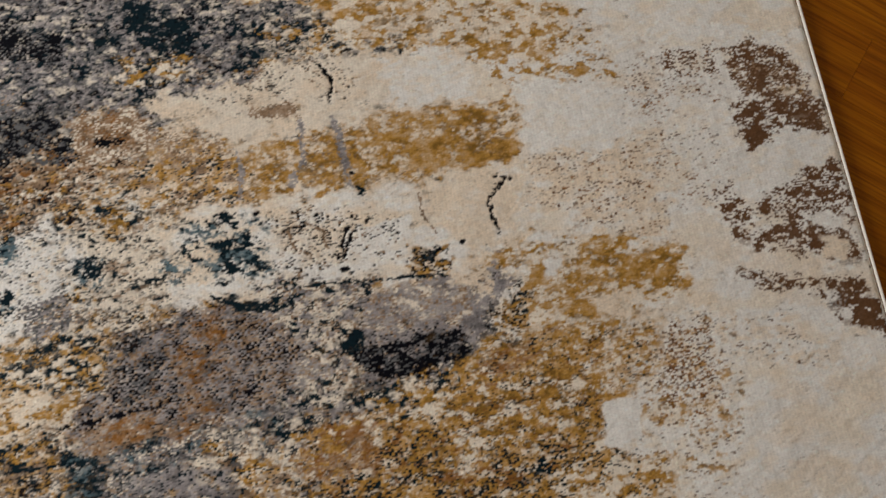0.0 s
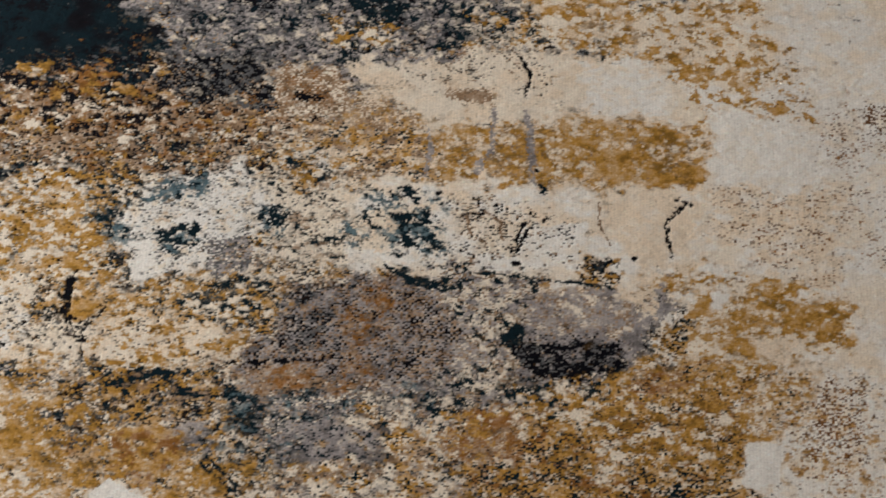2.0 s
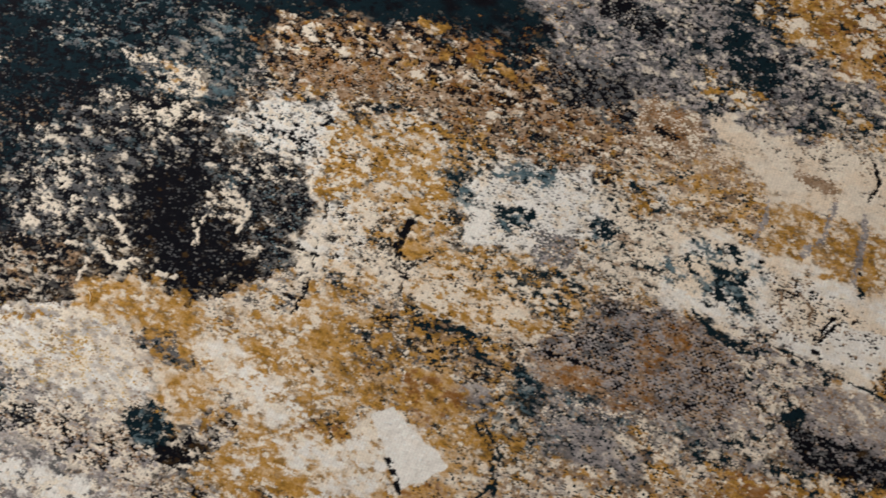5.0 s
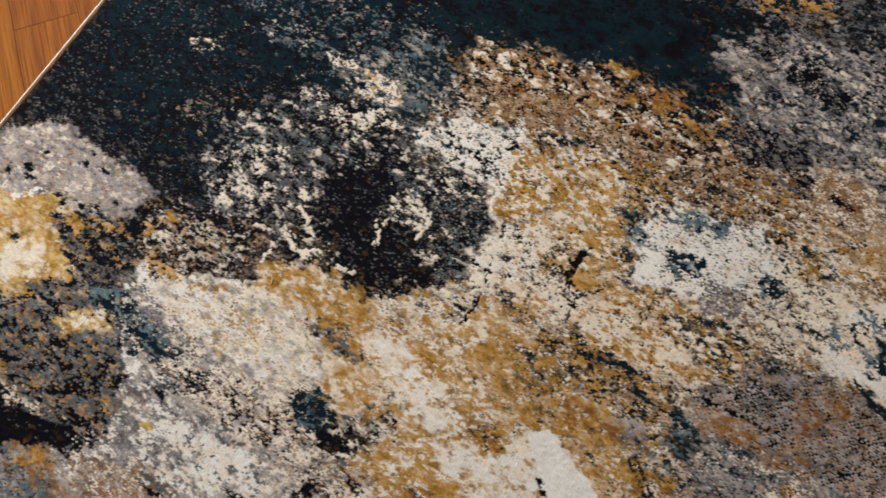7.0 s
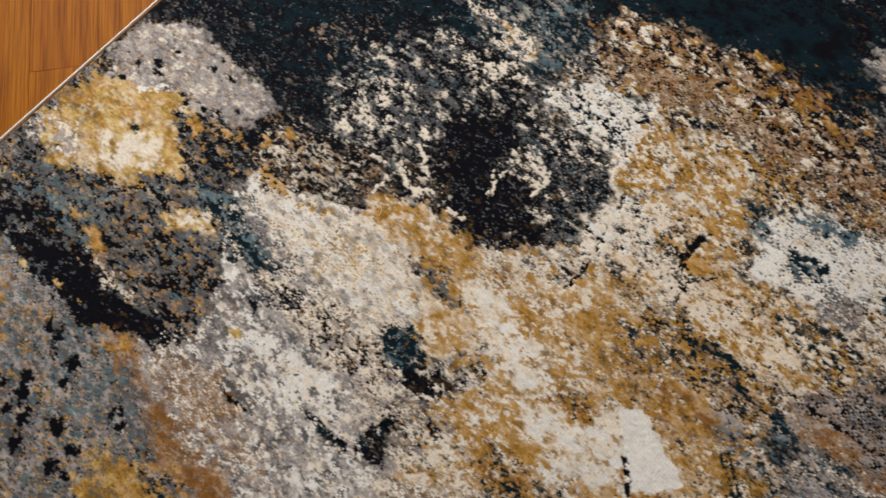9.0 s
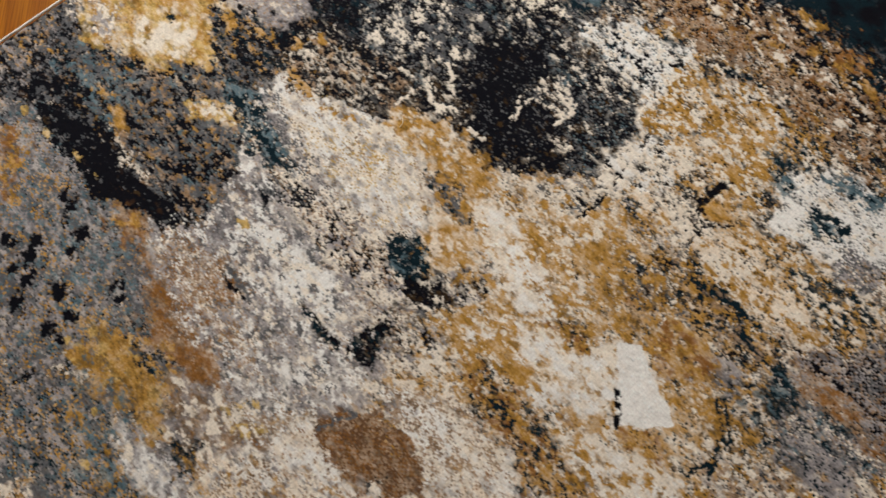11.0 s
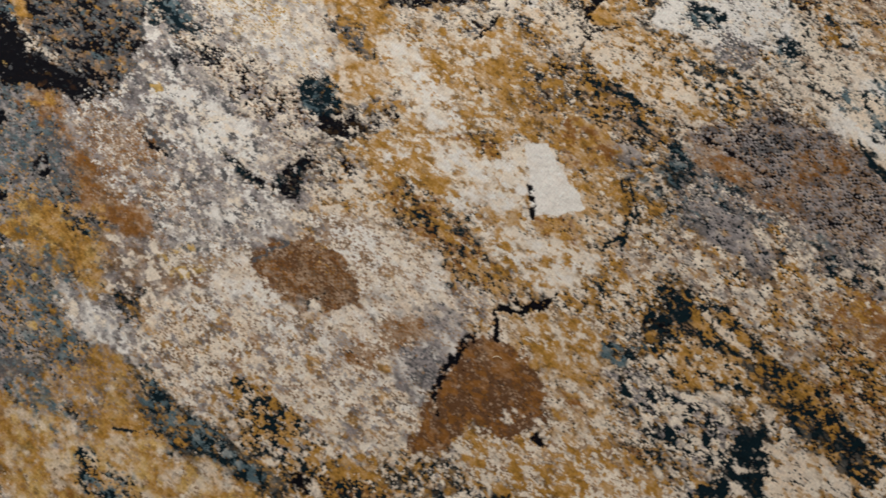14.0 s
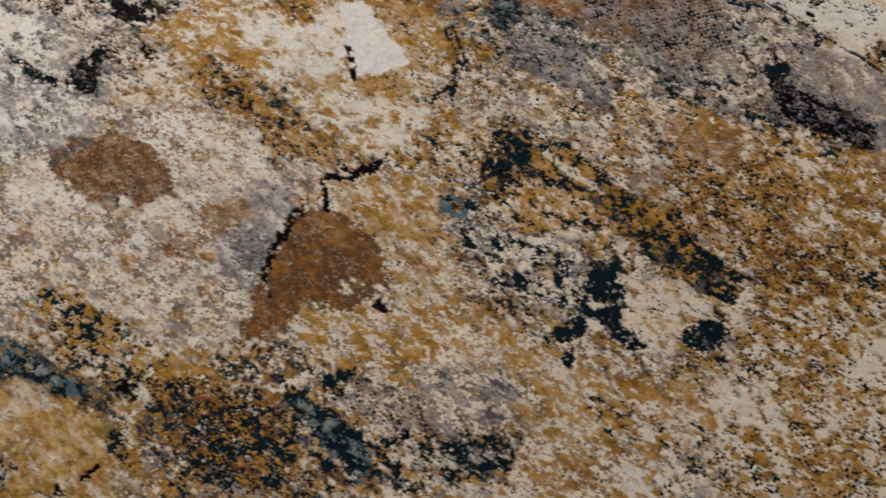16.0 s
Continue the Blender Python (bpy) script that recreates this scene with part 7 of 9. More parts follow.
# grey and golden stones at the border
patch('G N2f K2m C2m', 0.009, (0.012, 0.068), (0.058, 0.106), (0.127, 0.100), (0.208, 0.089), (0.209, 0.047), (0.137, 0.020), (0.066, 0.027), (0.010, 0.022))
patch('S3f G4m', 0.008, (0.155, 0.078), (0.206, 0.089), (0.223, 0.051), (0.183, 0.047))
patch('O6s O4m Y5s C3s', 0.010, (0.043, -0.001), (0.096, 0.037), (0.143, 0.025), (0.190, -0.024), (0.187, -0.069), (0.125, -0.096), (0.065, -0.126), (0.007, -0.089))
patch('Y5s C6s', 0.009, (0.071, -0.043), (0.138, -0.019), (0.168, -0.063), (0.100, -0.080))
patch('G4m C4m', 0.007, (0.018, -0.082), (0.055, -0.063), (0.079, -0.096), (0.053, -0.115))
patch('O6m N3m', 0.006, (-0.003, -0.062), (0.030, -0.021), (0.045, -0.045), (0.018, -0.073))
patch('S O3m T4m K5m', 0.008, (0.126, 0.012), (0.200, 0.076), (0.255, 0.049), (0.238, -0.013), (0.194, -0.029))
patch('K N3m C2m K3m', 0.007, (0.204, 0.079), (0.267, 0.108), (0.336, 0.125), (0.375, 0.103), (0.338, 0.044), (0.265, 0.023), (0.232, 0.039))
patch('C2v O1m', 0.006, (0.225, 0.078), (0.281, 0.102), (0.333, 0.090), (0.310, 0.049), (0.261, 0.037))
patch('O7s P3s O3m C2m', 0.009, (0.357, 0.088), (0.386, 0.106), (0.486, 0.122), (0.501, 0.099), (0.512, 0.065), (0.443, 0.072), (0.382, 0.070))
patch('C W5s G3s N1f Y1f', 0.006, (0.246, -0.006), (0.300, 0.035), (0.373, 0.065), (0.428, 0.074), (0.477, 0.024), (0.461, -0.027), (0.396, -0.024), (0.332, -0.025), (0.279, -0.033))
patch('G5s S3f', 0.006, (0.245, -0.007), (0.263, 0.006), (0.345, -0.012), (0.415, -0.028), (0.376, -0.038), (0.282, -0.036))
patch('T6m L2m S3m', 0.007, (0.185, -0.017), (0.276, -0.027), (0.369, -0.043), (0.344, -0.062), (0.248, -0.048))
patch('S N3m O3m T4m K5m', 0.009, (0.046, -0.144), (0.118, -0.090), (0.203, -0.068), (0.243, -0.054), (0.286, -0.070), (0.309, -0.113), (0.324, -0.147), (0.298, -0.175), (0.228, -0.182), (0.142, -0.199))
patch('L4m S4m', 0.008, (0.062, -0.132), (0.113, -0.103), (0.142, -0.122), (0.091, -0.151))
patch('O5m C4m Y2m', 0.007, (0.189, -0.071), (0.261, -0.043), (0.271, -0.058), (0.221, -0.087))
patch('O5m C3m', 0.007, (0.154, -0.152), (0.194, -0.138), (0.220, -0.164), (0.186, -0.174))
patch('K S2m', 0.006, (0.109, -0.185), (0.186, -0.174), (0.245, -0.169), (0.263, -0.195), (0.226, -0.213), (0.154, -0.228))
patch('K7m S2f', 0.005, (0.266, -0.182), (0.305, -0.127), (0.326, -0.158), (0.287, -0.182))
patch('C5m N3m K2m', 0.008, (0.182, -0.170), (0.246, -0.130), (0.281, -0.149), (0.237, -0.174))
patch('S L5m N2m R2m T3m K1f', 0.009, (0.179, -0.268), (0.240, -0.194), (0.291, -0.184), (0.334, -0.209), (0.382, -0.255), (0.261, -0.345))
patch('R5s N4m', 0.007, (0.237, -0.203), (0.295, -0.180), (0.346, -0.222), (0.281, -0.210))
patch('G W5m S2m N1f', 0.010, (0.308, -0.114), (0.312, -0.065), (0.427, -0.056), (0.508, -0.080), (0.569, -0.115), (0.405, -0.238), (0.333, -0.212), (0.295, -0.183), (0.323, -0.148))
patch('W6s', 0.012, (0.375, -0.101), (0.433, -0.087), (0.497, -0.081), (0.468, -0.110), (0.408, -0.120))
patch('S5m T3m', 0.006, (0.331, -0.075), (0.365, -0.072), (0.368, -0.088), (0.343, -0.088))
patch('N4f R2f', 0.014, (0.330, -0.209), (0.416, -0.182), (0.428, -0.220), (0.384, -0.253))
patch('C K3m G4m N2f', 0.009, (0.312, -0.060), (0.393, -0.030), (0.494, -0.006), (0.532, -0.036), (0.514, -0.092), (0.428, -0.071))
# border side: speckled slate and golden veins
patch('S L3m G4m O2f K1f', 0.008, (-0.112, -0.437), (0.131, -0.217), (0.224, -0.214), (0.285, -0.192), (0.338, -0.218), (0.367, -0.271), (0.352, -0.309), (0.348, -0.392), (0.279, -0.546))
patch('R5s O4m', 0.008, (0.071, -0.271), (0.115, -0.228), (0.180, -0.284), (0.158, -0.317))
patch('T4m O4m S3m', 0.008, (0.224, -0.215), (0.263, -0.186), (0.326, -0.203), (0.305, -0.234))
patch('R5s R3m N3m S2m', 0.011, (0.246, -0.198), (0.303, -0.189), (0.386, -0.227), (0.449, -0.224), (0.449, -0.248), (0.399, -0.251), (0.325, -0.233))
patch('G C3m W3m S2m N1f', 0.010, (0.294, -0.192), (0.306, -0.091), (0.362, -0.076), (0.454, -0.075), (0.538, -0.076), (0.568, -0.115), (0.578, -0.165), (0.485, -0.210), (0.405, -0.206), (0.335, -0.212))
patch('W6s', 0.010, (0.355, -0.105), (0.432, -0.086), (0.489, -0.094), (0.446, -0.128))
patch('S4m G3m', 0.010, (0.339, -0.084), (0.360, -0.068), (0.448, -0.072), (0.442, -0.089))
patch('N3f R2s O1m', 0.014, (0.337, -0.204), (0.394, -0.149), (0.483, -0.205), (0.426, -0.216))
patch('S5s K1f', 0.006, (0.452, -0.164), (0.482, -0.144), (0.486, -0.159), (0.467, -0.170))
patch('S4m W3m G3m', 0.008, (0.469, -0.213), (0.500, -0.189), (0.537, -0.201), (0.507, -0.225))
patch('W5s S3m', 0.010, (0.482, -0.174), (0.531, -0.132), (0.564, -0.155), (0.523, -0.188))
patch('O6s O4m Y3s T1m', 0.009, (0.335, -0.300), (0.367, -0.278), (0.426, -0.272), (0.481, -0.306), (0.449, -0.302), (0.382, -0.313))
patch('S3m T3m O4m', 0.008, (0.372, -0.274), (0.433, -0.244), (0.455, -0.265), (0.426, -0.273))
patch('N6s G4s R1m C3m', 0.009, (0.435, -0.269), (0.481, -0.221), (0.528, -0.235), (0.534, -0.275), (0.484, -0.291))
patch('Y4m C4m', 0.006, (0.500, -0.234), (0.518, -0.212), (0.545, -0.223), (0.523, -0.242))
patch('S L3m G4m O2f T2f', 0.009, (0.265, -0.477), (0.378, -0.331), (0.509, -0.328), (0.525, -0.363), (0.479, -0.402), (0.429, -0.411), (0.365, -0.526))
patch('L4m T2m O3m', 0.010, (0.405, -0.353), (0.453, -0.329), (0.512, -0.333), (0.491, -0.359))
patch('G W4s L1f', 0.006, (0.443, -0.323), (0.544, -0.300), (0.608, -0.295), (0.599, -0.317), (0.508, -0.343))
patch('T6m O3m R2m', 0.006, (0.487, -0.293), (0.525, -0.273), (0.541, -0.292), (0.520, -0.307))
patch('O6s O3m Y3s R3s L1m', 0.011, (0.367, -0.527), (0.473, -0.424), (0.529, -0.403), (0.590, -0.445), (0.481, -0.583))
patch('L5m G4m T2m O2m', 0.007, (0.456, -0.427), (0.545, -0.408), (0.615, -0.414), (0.595, -0.439), (0.497, -0.438))
patch('O5s O4m N3f G2m Y2s', 0.011, (0.503, -0.386), (0.525, -0.341), (0.571, -0.334), (0.589, -0.354), (0.567, -0.392))
patch('T5m L3m O3m', 0.007, (0.555, -0.336), (0.588, -0.329), (0.669, -0.345), (0.645, -0.375))
patch('C P4s W4s G2s N1f R1f', 0.014, (0.524, -0.275), (0.575, -0.176), (0.662, -0.172), (0.695, -0.113), (0.702, -0.052), (0.766, -0.089), (0.773, -0.152), (0.669, -0.307), (0.623, -0.302))
patch('W6s', 0.010, (0.560, -0.230), (0.588, -0.186), (0.620, -0.206), (0.591, -0.234))
patch('W5s C4s N3f', 0.010, (0.607, -0.096), (0.690, -0.050), (0.718, -0.066), (0.686, -0.123))
patch('G5s N2f', 0.012, (0.546, -0.290), (0.577, -0.251), (0.620, -0.281), (0.593, -0.307))
patch('O5m N3f', 0.010, (0.633, -0.289), (0.654, -0.246), (0.696, -0.250), (0.665, -0.304))
patch('N6f B3m', 0.008, (0.660, -0.198), (0.705, -0.165), (0.718, -0.181), (0.684, -0.209))
patch('R4m N5f', 0.007, (0.710, -0.143), (0.750, -0.116), (0.758, -0.136), (0.731, -0.153))
patch('G6s S2f', 0.010, (0.722, -0.111), (0.763, -0.076), (0.784, -0.107), (0.761, -0.135))
patch('R B6m N3f', 0.006, (0.573, -0.180), (0.589, -0.146), (0.630, -0.120), (0.661, -0.129), (0.672, -0.151), (0.655, -0.181), (0.609, -0.187))
patch('B5m O2f', 0.005, (0.596, -0.150), (0.632, -0.123), (0.661, -0.138), (0.620, -0.155))
patch('K4m C5m', 0.004, (0.634, -0.175), (0.650, -0.160), (0.663, -0.173), (0.648, -0.181))
patch('T6m K6m', 0.004, (0.525, -0.093), (0.538, -0.065), (0.552, -0.089), (0.563, -0.112), (0.543, -0.108))
patch('K7m C2m', 0.005, (0.510, -0.024), (0.545, 0.003), (0.550, -0.016), (0.533, -0.033))
patch('T6m S2m', 0.005, (0.472, -0.010), (0.497, 0.011), (0.515, -0.011), (0.499, -0.023))
patch('K4m C4m G3m', 0.007, (0.536, 0.017), (0.577, 0.031), (0.579, 0.012), (0.557, -0.000))
patch('C G4m K3m N2f', 0.009, (0.338, -0.053), (0.430, -0.029), (0.528, -0.032), (0.518, -0.065), (0.449, -0.073))
# golden ridge with the white triangle
patch('P O5s O3m', 0.006, (0.488, 0.028), (0.512, 0.059), (0.541, 0.053), (0.534, 0.010), (0.503, 0.004))
patch('O7s O3m P3s C2m', 0.008, (0.358, 0.092), (0.404, 0.115), (0.490, 0.124), (0.504, 0.097), (0.473, 0.076), (0.410, 0.077))
patch('T5m S4m O2m', 0.005, (0.442, 0.066), (0.482, 0.084), (0.522, 0.054), (0.472, 0.058))
patch('C W4s O3m', 0.008, (0.507, 0.084), (0.549, 0.105), (0.571, 0.070), (0.628, 0.062), (0.610, 0.046), (0.546, 0.067))
patch('O6s O4m P3s C4m', 0.010, (0.549, 0.105), (0.608, 0.196), (0.644, 0.170), (0.683, 0.111), (0.647, 0.066), (0.592, 0.074))
patch('C W5s O4m', 0.008, (0.573, -0.005), (0.636, 0.055), (0.700, 0.051), (0.700, 0.089), (0.729, 0.107), (0.786, 0.079), (0.759, 0.034), (0.802, 0.031), (0.839, 0.052), (0.821, -0.013), (0.767, -0.023), (0.706, -0.014), (0.632, -0.017))
patch('O5m C2m', 0.008, (0.581, -0.005), (0.643, 0.026), (0.682, -0.007), (0.636, -0.020))
patch('O6s R2s', 0.006, (0.715, 0.008), (0.733, 0.056), (0.753, 0.027), (0.737, -0.010))
patch('O7s R3m', 0.005, (0.759, 0.034), (0.792, 0.072), (0.807, 0.043), (0.775, 0.029))
patch('O5m T4m R3m', 0.005, (0.631, 0.049), (0.670, 0.078), (0.688, 0.062), (0.659, 0.041))
patch('O7s R3m T4m C2m', 0.010, (0.605, -0.031), (0.641, -0.022), (0.718, -0.015), (0.783, -0.035), (0.813, -0.039), (0.784, -0.052), (0.734, -0.065), (0.672, -0.056), (0.624, -0.055))
patch('W', 0.002, (0.703, 0.092), (0.720, 0.107), (0.739, 0.097), (0.791, 0.076), (0.757, 0.038), (0.736, 0.060))
patch('O5m T3f', 0.003, (0.713, 0.068), (0.727, 0.076), (0.737, 0.061), (0.729, 0.056))
patch('O6s O4m R3s T2m C2m', 0.011, (0.642, 0.148), (0.721, 0.169), (0.772, 0.136), (0.750, 0.109), (0.703, 0.108))
patch('O7s C5s T1f', 0.007, (0.761, 0.091), (0.799, 0.138), (0.842, 0.090), (0.831, 0.041), (0.797, 0.067))
patch('C N3m S4f O4m K2m T2m', 0.012, (0.644, 0.161), (0.696, 0.224), (0.787, 0.214), (0.814, 0.155), (0.767, 0.133), (0.677, 0.132))
patch('G7s', 0.005, (0.771, 0.151), (0.794, 0.168), (0.803, 0.142), (0.790, 0.136))
patch('P C6s O3m', 0.006, (0.677, 0.223), (0.721, 0.256), (0.797, 0.245), (0.792, 0.216), (0.734, 0.202))
patch('O5m C4m T2m', 0.010, (0.808, -0.003), (0.840, 0.054), (0.909, 0.074), (0.905, 0.006), (0.849, -0.040))
# slate, golden veins and ridge, closer
patch('L4m S4h G2m K1f', 0.010, (0.228, -0.243), (0.247, -0.213), (0.323, -0.206), (0.362, -0.234), (0.352, -0.269), (0.292, -0.274))
patch('L5m S3m O2m', 0.008, (0.088, -0.157), (0.127, -0.110), (0.188, -0.147), (0.168, -0.174))
patch('L3m G4h', 0.008, (0.078, -0.239), (0.124, -0.206), (0.223, -0.210), (0.209, -0.233), (0.161, -0.249))
patch('G5s L2h', 0.010, (0.110, -0.333), (0.207, -0.246), (0.245, -0.261), (0.188, -0.373))
patch('K8m S2m', 0.008, (0.051, -0.191), (0.088, -0.157), (0.185, -0.165), (0.286, -0.172), (0.324, -0.153), (0.304, -0.175), (0.244, -0.195), (0.232, -0.212), (0.147, -0.211), (0.099, -0.218))
patch('S N3m O2m L2m K4m', 0.009, (0.127, -0.110), (0.200, -0.021), (0.253, -0.037), (0.312, -0.095), (0.323, -0.146), (0.275, -0.162), (0.187, -0.162))
patch('O7s', 0.006, (0.152, -0.145), (0.163, -0.132), (0.191, -0.146), (0.180, -0.160))
patch('Y6m O4m C3m', 0.006, (0.198, -0.077), (0.244, -0.042), (0.258, -0.055), (0.222, -0.088))
patch('T6m L4m', 0.006, (0.216, -0.031), (0.253, -0.012), (0.293, -0.019), (0.335, -0.035), (0.321, -0.047), (0.276, -0.037), (0.230, -0.044))
patch('T7m L2m', 0.005, (0.476, -0.010), (0.493, 0.014), (0.521, -0.004), (0.513, -0.025))
patch('K9m K5s S1f', 0.008, (0.378, 0.207), (0.422, 0.260), (0.447, 0.208), (0.485, 0.216), (0.504, 0.195), (0.504, 0.146), (0.480, 0.123), (0.445, 0.131))
patch('K7m S2f L1f', 0.007, (0.462, 0.241), (0.483, 0.297), (0.525, 0.281), (0.556, 0.303), (0.568, 0.252), (0.555, 0.193), (0.536, 0.177), (0.508, 0.208))
patch('C5m S2m K2m', 0.006, (0.446, 0.211), (0.454, 0.254), (0.497, 0.228), (0.485, 0.214))
patch('W C3m K2m', 0.009, (0.492, 0.334), (0.529, 0.380), (0.557, 0.342), (0.548, 0.316), (0.513, 0.303))
patch('C W4s K2m', 0.008, (0.544, 0.209), (0.573, 0.259), (0.594, 0.228), (0.584, 0.195))
patch('O7s O4m', 0.009, (0.615, 0.125), (0.623, 0.180), (0.669, 0.142), (0.659, 0.102))
patch('W C4s O2m', 0.008, (0.565, 0.075), (0.596, 0.094), (0.645, 0.065), (0.617, 0.051))
patch('W C3m T1f K1f', 0.010, (0.701, 0.346), (0.734, 0.380), (0.812, 0.414), (0.856, 0.365), (0.785, 0.325), (0.724, 0.289))
patch('T6m L5m', 0.005, (0.735, 0.333), (0.766, 0.351), (0.771, 0.335), (0.752, 0.319))
patch('L5m T4m', 0.006, (0.664, 0.357), (0.713, 0.353), (0.726, 0.333), (0.695, 0.331))
patch('L5m T3m', 0.006, (0.722, 0.381), (0.776, 0.404), (0.779, 0.385), (0.741, 0.372))
patch('O8s', 0.004, (0.657, 0.257), (0.676, 0.281), (0.690, 0.270), (0.671, 0.248))
patch('W4m C3m G3s', 0.009, (0.445, -0.329), (0.499, -0.315), (0.550, -0.303), (0.603, -0.303), (0.648, -0.311), (0.628, -0.319), (0.565, -0.317), (0.517, -0.343), (0.455, -0.340))
patch('O5s Y3s O5m L2m N1f', 0.012, (0.353, -0.307), (0.388, -0.282), (0.462, -0.296), (0.474, -0.307), (0.427, -0.306), (0.390, -0.318))
patch('L5m S3m C1m', 0.008, (0.397, -0.310), (0.452, -0.308), (0.463, -0.327), (0.417, -0.328))
patch('R8s B2m', 0.007, (0.409, -0.237), (0.450, -0.225), (0.470, -0.233), (0.453, -0.247))
patch('T6m O3m', 0.005, (0.489, -0.296), (0.518, -0.274), (0.537, -0.280), (0.539, -0.300))
patch('G3s C3m W3m', 0.010, (0.536, -0.285), (0.556, -0.237), (0.603, -0.213), (0.625, -0.257), (0.633, -0.289), (0.597, -0.300))
patch('C4m W3m S2m', 0.009, (0.353, -0.108), (0.428, -0.087), (0.512, -0.090), (0.500, -0.123), (0.416, -0.121))
patch('R4m N3f', 0.009, (0.685, -0.189), (0.717, -0.147), (0.744, -0.136), (0.739, -0.173), (0.702, -0.198))
patch('R4s B4h N4h', 0.006, (0.576, -0.183), (0.595, -0.136), (0.636, -0.121), (0.664, -0.131), (0.671, -0.156), (0.651, -0.187), (0.619, -0.181))
patch('K5m C3m', 0.003, (0.637, -0.177), (0.649, -0.165), (0.660, -0.175), (0.648, -0.181))
patch('C W5s O3m N1f', 0.007, (0.686, 0.052), (0.699, 0.088), (0.738, 0.062), (0.725, 0.028), (0.686, 0.011), (0.643, 0.026), (0.638, 0.048))
patch('W C3s O3m', 0.008, (0.721, -0.011), (0.753, 0.011), (0.799, 0.027), (0.808, -0.003), (0.773, -0.014))
fleck('Y', 0.091, -0.219, 0.0040)
fleck('Y', 0.178, -0.204, 0.0040)
fleck('Y', 0.211, -0.200, 0.0040)
fleck('Y', 0.133, -0.215, 0.0040)
fleck('Y', 0.343, -0.319, 0.0040)
fleck('Y', 0.419, -0.335, 0.0040)
fleck('Y', 0.455, -0.369, 0.0040)
fleck('Y', 0.361, -0.113, 0.0040)
crack('K', 0.0060, (0.235, -0.254), (0.226, -0.243), (0.221, -0.234))
crack('K', 0.0050, (0.206, -0.244), (0.206, -0.235))
crack('K', 0.0050, (0.258, -0.254), (0.256, -0.243))
crack('K', 0.0070, (0.239, -0.306), (0.238, -0.295))
crack('K', 0.0060, (0.220, -0.315), (0.220, -0.303))
crack('K', 0.0070, (0.295, -0.303), (0.292, -0.292))
crack('K', 0.0070, (0.276, -0.342), (0.273, -0.332))
crack('K', 0.0050, (0.264, -0.320), (0.260, -0.308))
crack('K', 0.0060, (0.326, -0.313), (0.327, -0.299))
crack('K', 0.0050, (0.319, -0.333), (0.321, -0.321))
crack('K', 0.0040, (0.343, -0.259), (0.343, -0.251))
crack('K', 0.0040, (0.327, -0.258), (0.325, -0.250))
crack('O', 0.0050, (0.544, -0.299), (0.578, -0.295), (0.621, -0.302))
crack('K', 0.0028, (0.659, 0.298), (0.656, 0.269), (0.656, 0.255))
crack('K', 0.0030, (0.670, 0.244), (0.684, 0.250), (0.693, 0.265))
crack('K', 0.0020, (0.614, 0.115), (0.629, 0.107))
crack('K', 0.0030, (0.605, 0.296), (0.612, 0.284))
crack('K', 0.0030, (0.581, 0.219), (0.582, 0.206))
crack('K', 0.0026, (0.583, 0.184), (0.587, 0.157))
# black stone, its rim and the border, closer
patch('G N2f C2m K1m', 0.007, (-0.000, 0.048), (0.045, 0.099), (0.117, 0.102), (0.210, 0.092), (0.196, 0.054), (0.156, 0.048), (0.107, 0.034), (0.063, 0.003), (0.027, -0.011))
patch('S4m C3m K3m', 0.009, (0.234, 0.162), (0.292, 0.221), (0.365, 0.213), (0.366, 0.180), (0.324, 0.141), (0.269, 0.126))
patch('C6m K2m', 0.006, (0.346, 0.294), (0.381, 0.322), (0.403, 0.294), (0.370, 0.276))
patch('T8m K2m', 0.006, (0.169, 0.303), (0.242, 0.327), (0.346, 0.331), (0.328, 0.307), (0.237, 0.288))
patch('T K4c', 0.010, (0.406, 0.555), (0.534, 0.646), (0.641, 0.601), (0.680, 0.532), (0.611, 0.517), (0.571, 0.531), (0.518, 0.500), (0.465, 0.481))
patch('T7m K5m S1m', 0.009, (0.611, 0.517), (0.682, 0.542), (0.714, 0.504), (0.669, 0.486))
patch('R5s N4h K2f', 0.009, (0.460, 0.409), (0.513, 0.441), (0.567, 0.438), (0.569, 0.402), (0.529, 0.385), (0.486, 0.386))
patch('R6m O3m', 0.007, (0.625, 0.510), (0.663, 0.513), (0.678, 0.487), (0.643, 0.479))
patch('O6m C2m', 0.005, (0.572, 0.510), (0.604, 0.514), (0.607, 0.503), (0.581, 0.499))
patch('G S4m C2m K2m O1f', 0.009, (0.674, 0.581), (0.730, 0.616), (0.819, 0.620), (0.851, 0.557), (0.759, 0.517), (0.724, 0.546))
patch('K6m S3m', 0.007, (0.665, 0.617), (0.713, 0.618), (0.807, 0.645), (0.821, 0.616), (0.729, 0.602))
patch('K7m S3f N1f', 0.007, (0.710, 0.500), (0.757, 0.519), (0.808, 0.532), (0.818, 0.504), (0.758, 0.465))
patch('O6m T4m', 0.006, (0.646, 0.725), (0.724, 0.781), (0.759, 0.711), (0.697, 0.659))
patch('W C3m K3m L1f', 0.010, (0.431, 0.311), (0.463, 0.357), (0.540, 0.367), (0.560, 0.340), (0.532, 0.303), (0.486, 0.309))
patch('C W5s K1m O2m', 0.008, (0.519, 0.306), (0.565, 0.333), (0.581, 0.290), (0.577, 0.243))
patch('C W3s O6m K2m', 0.010, (0.556, 0.360), (0.632, 0.415), (0.669, 0.354), (0.596, 0.305))
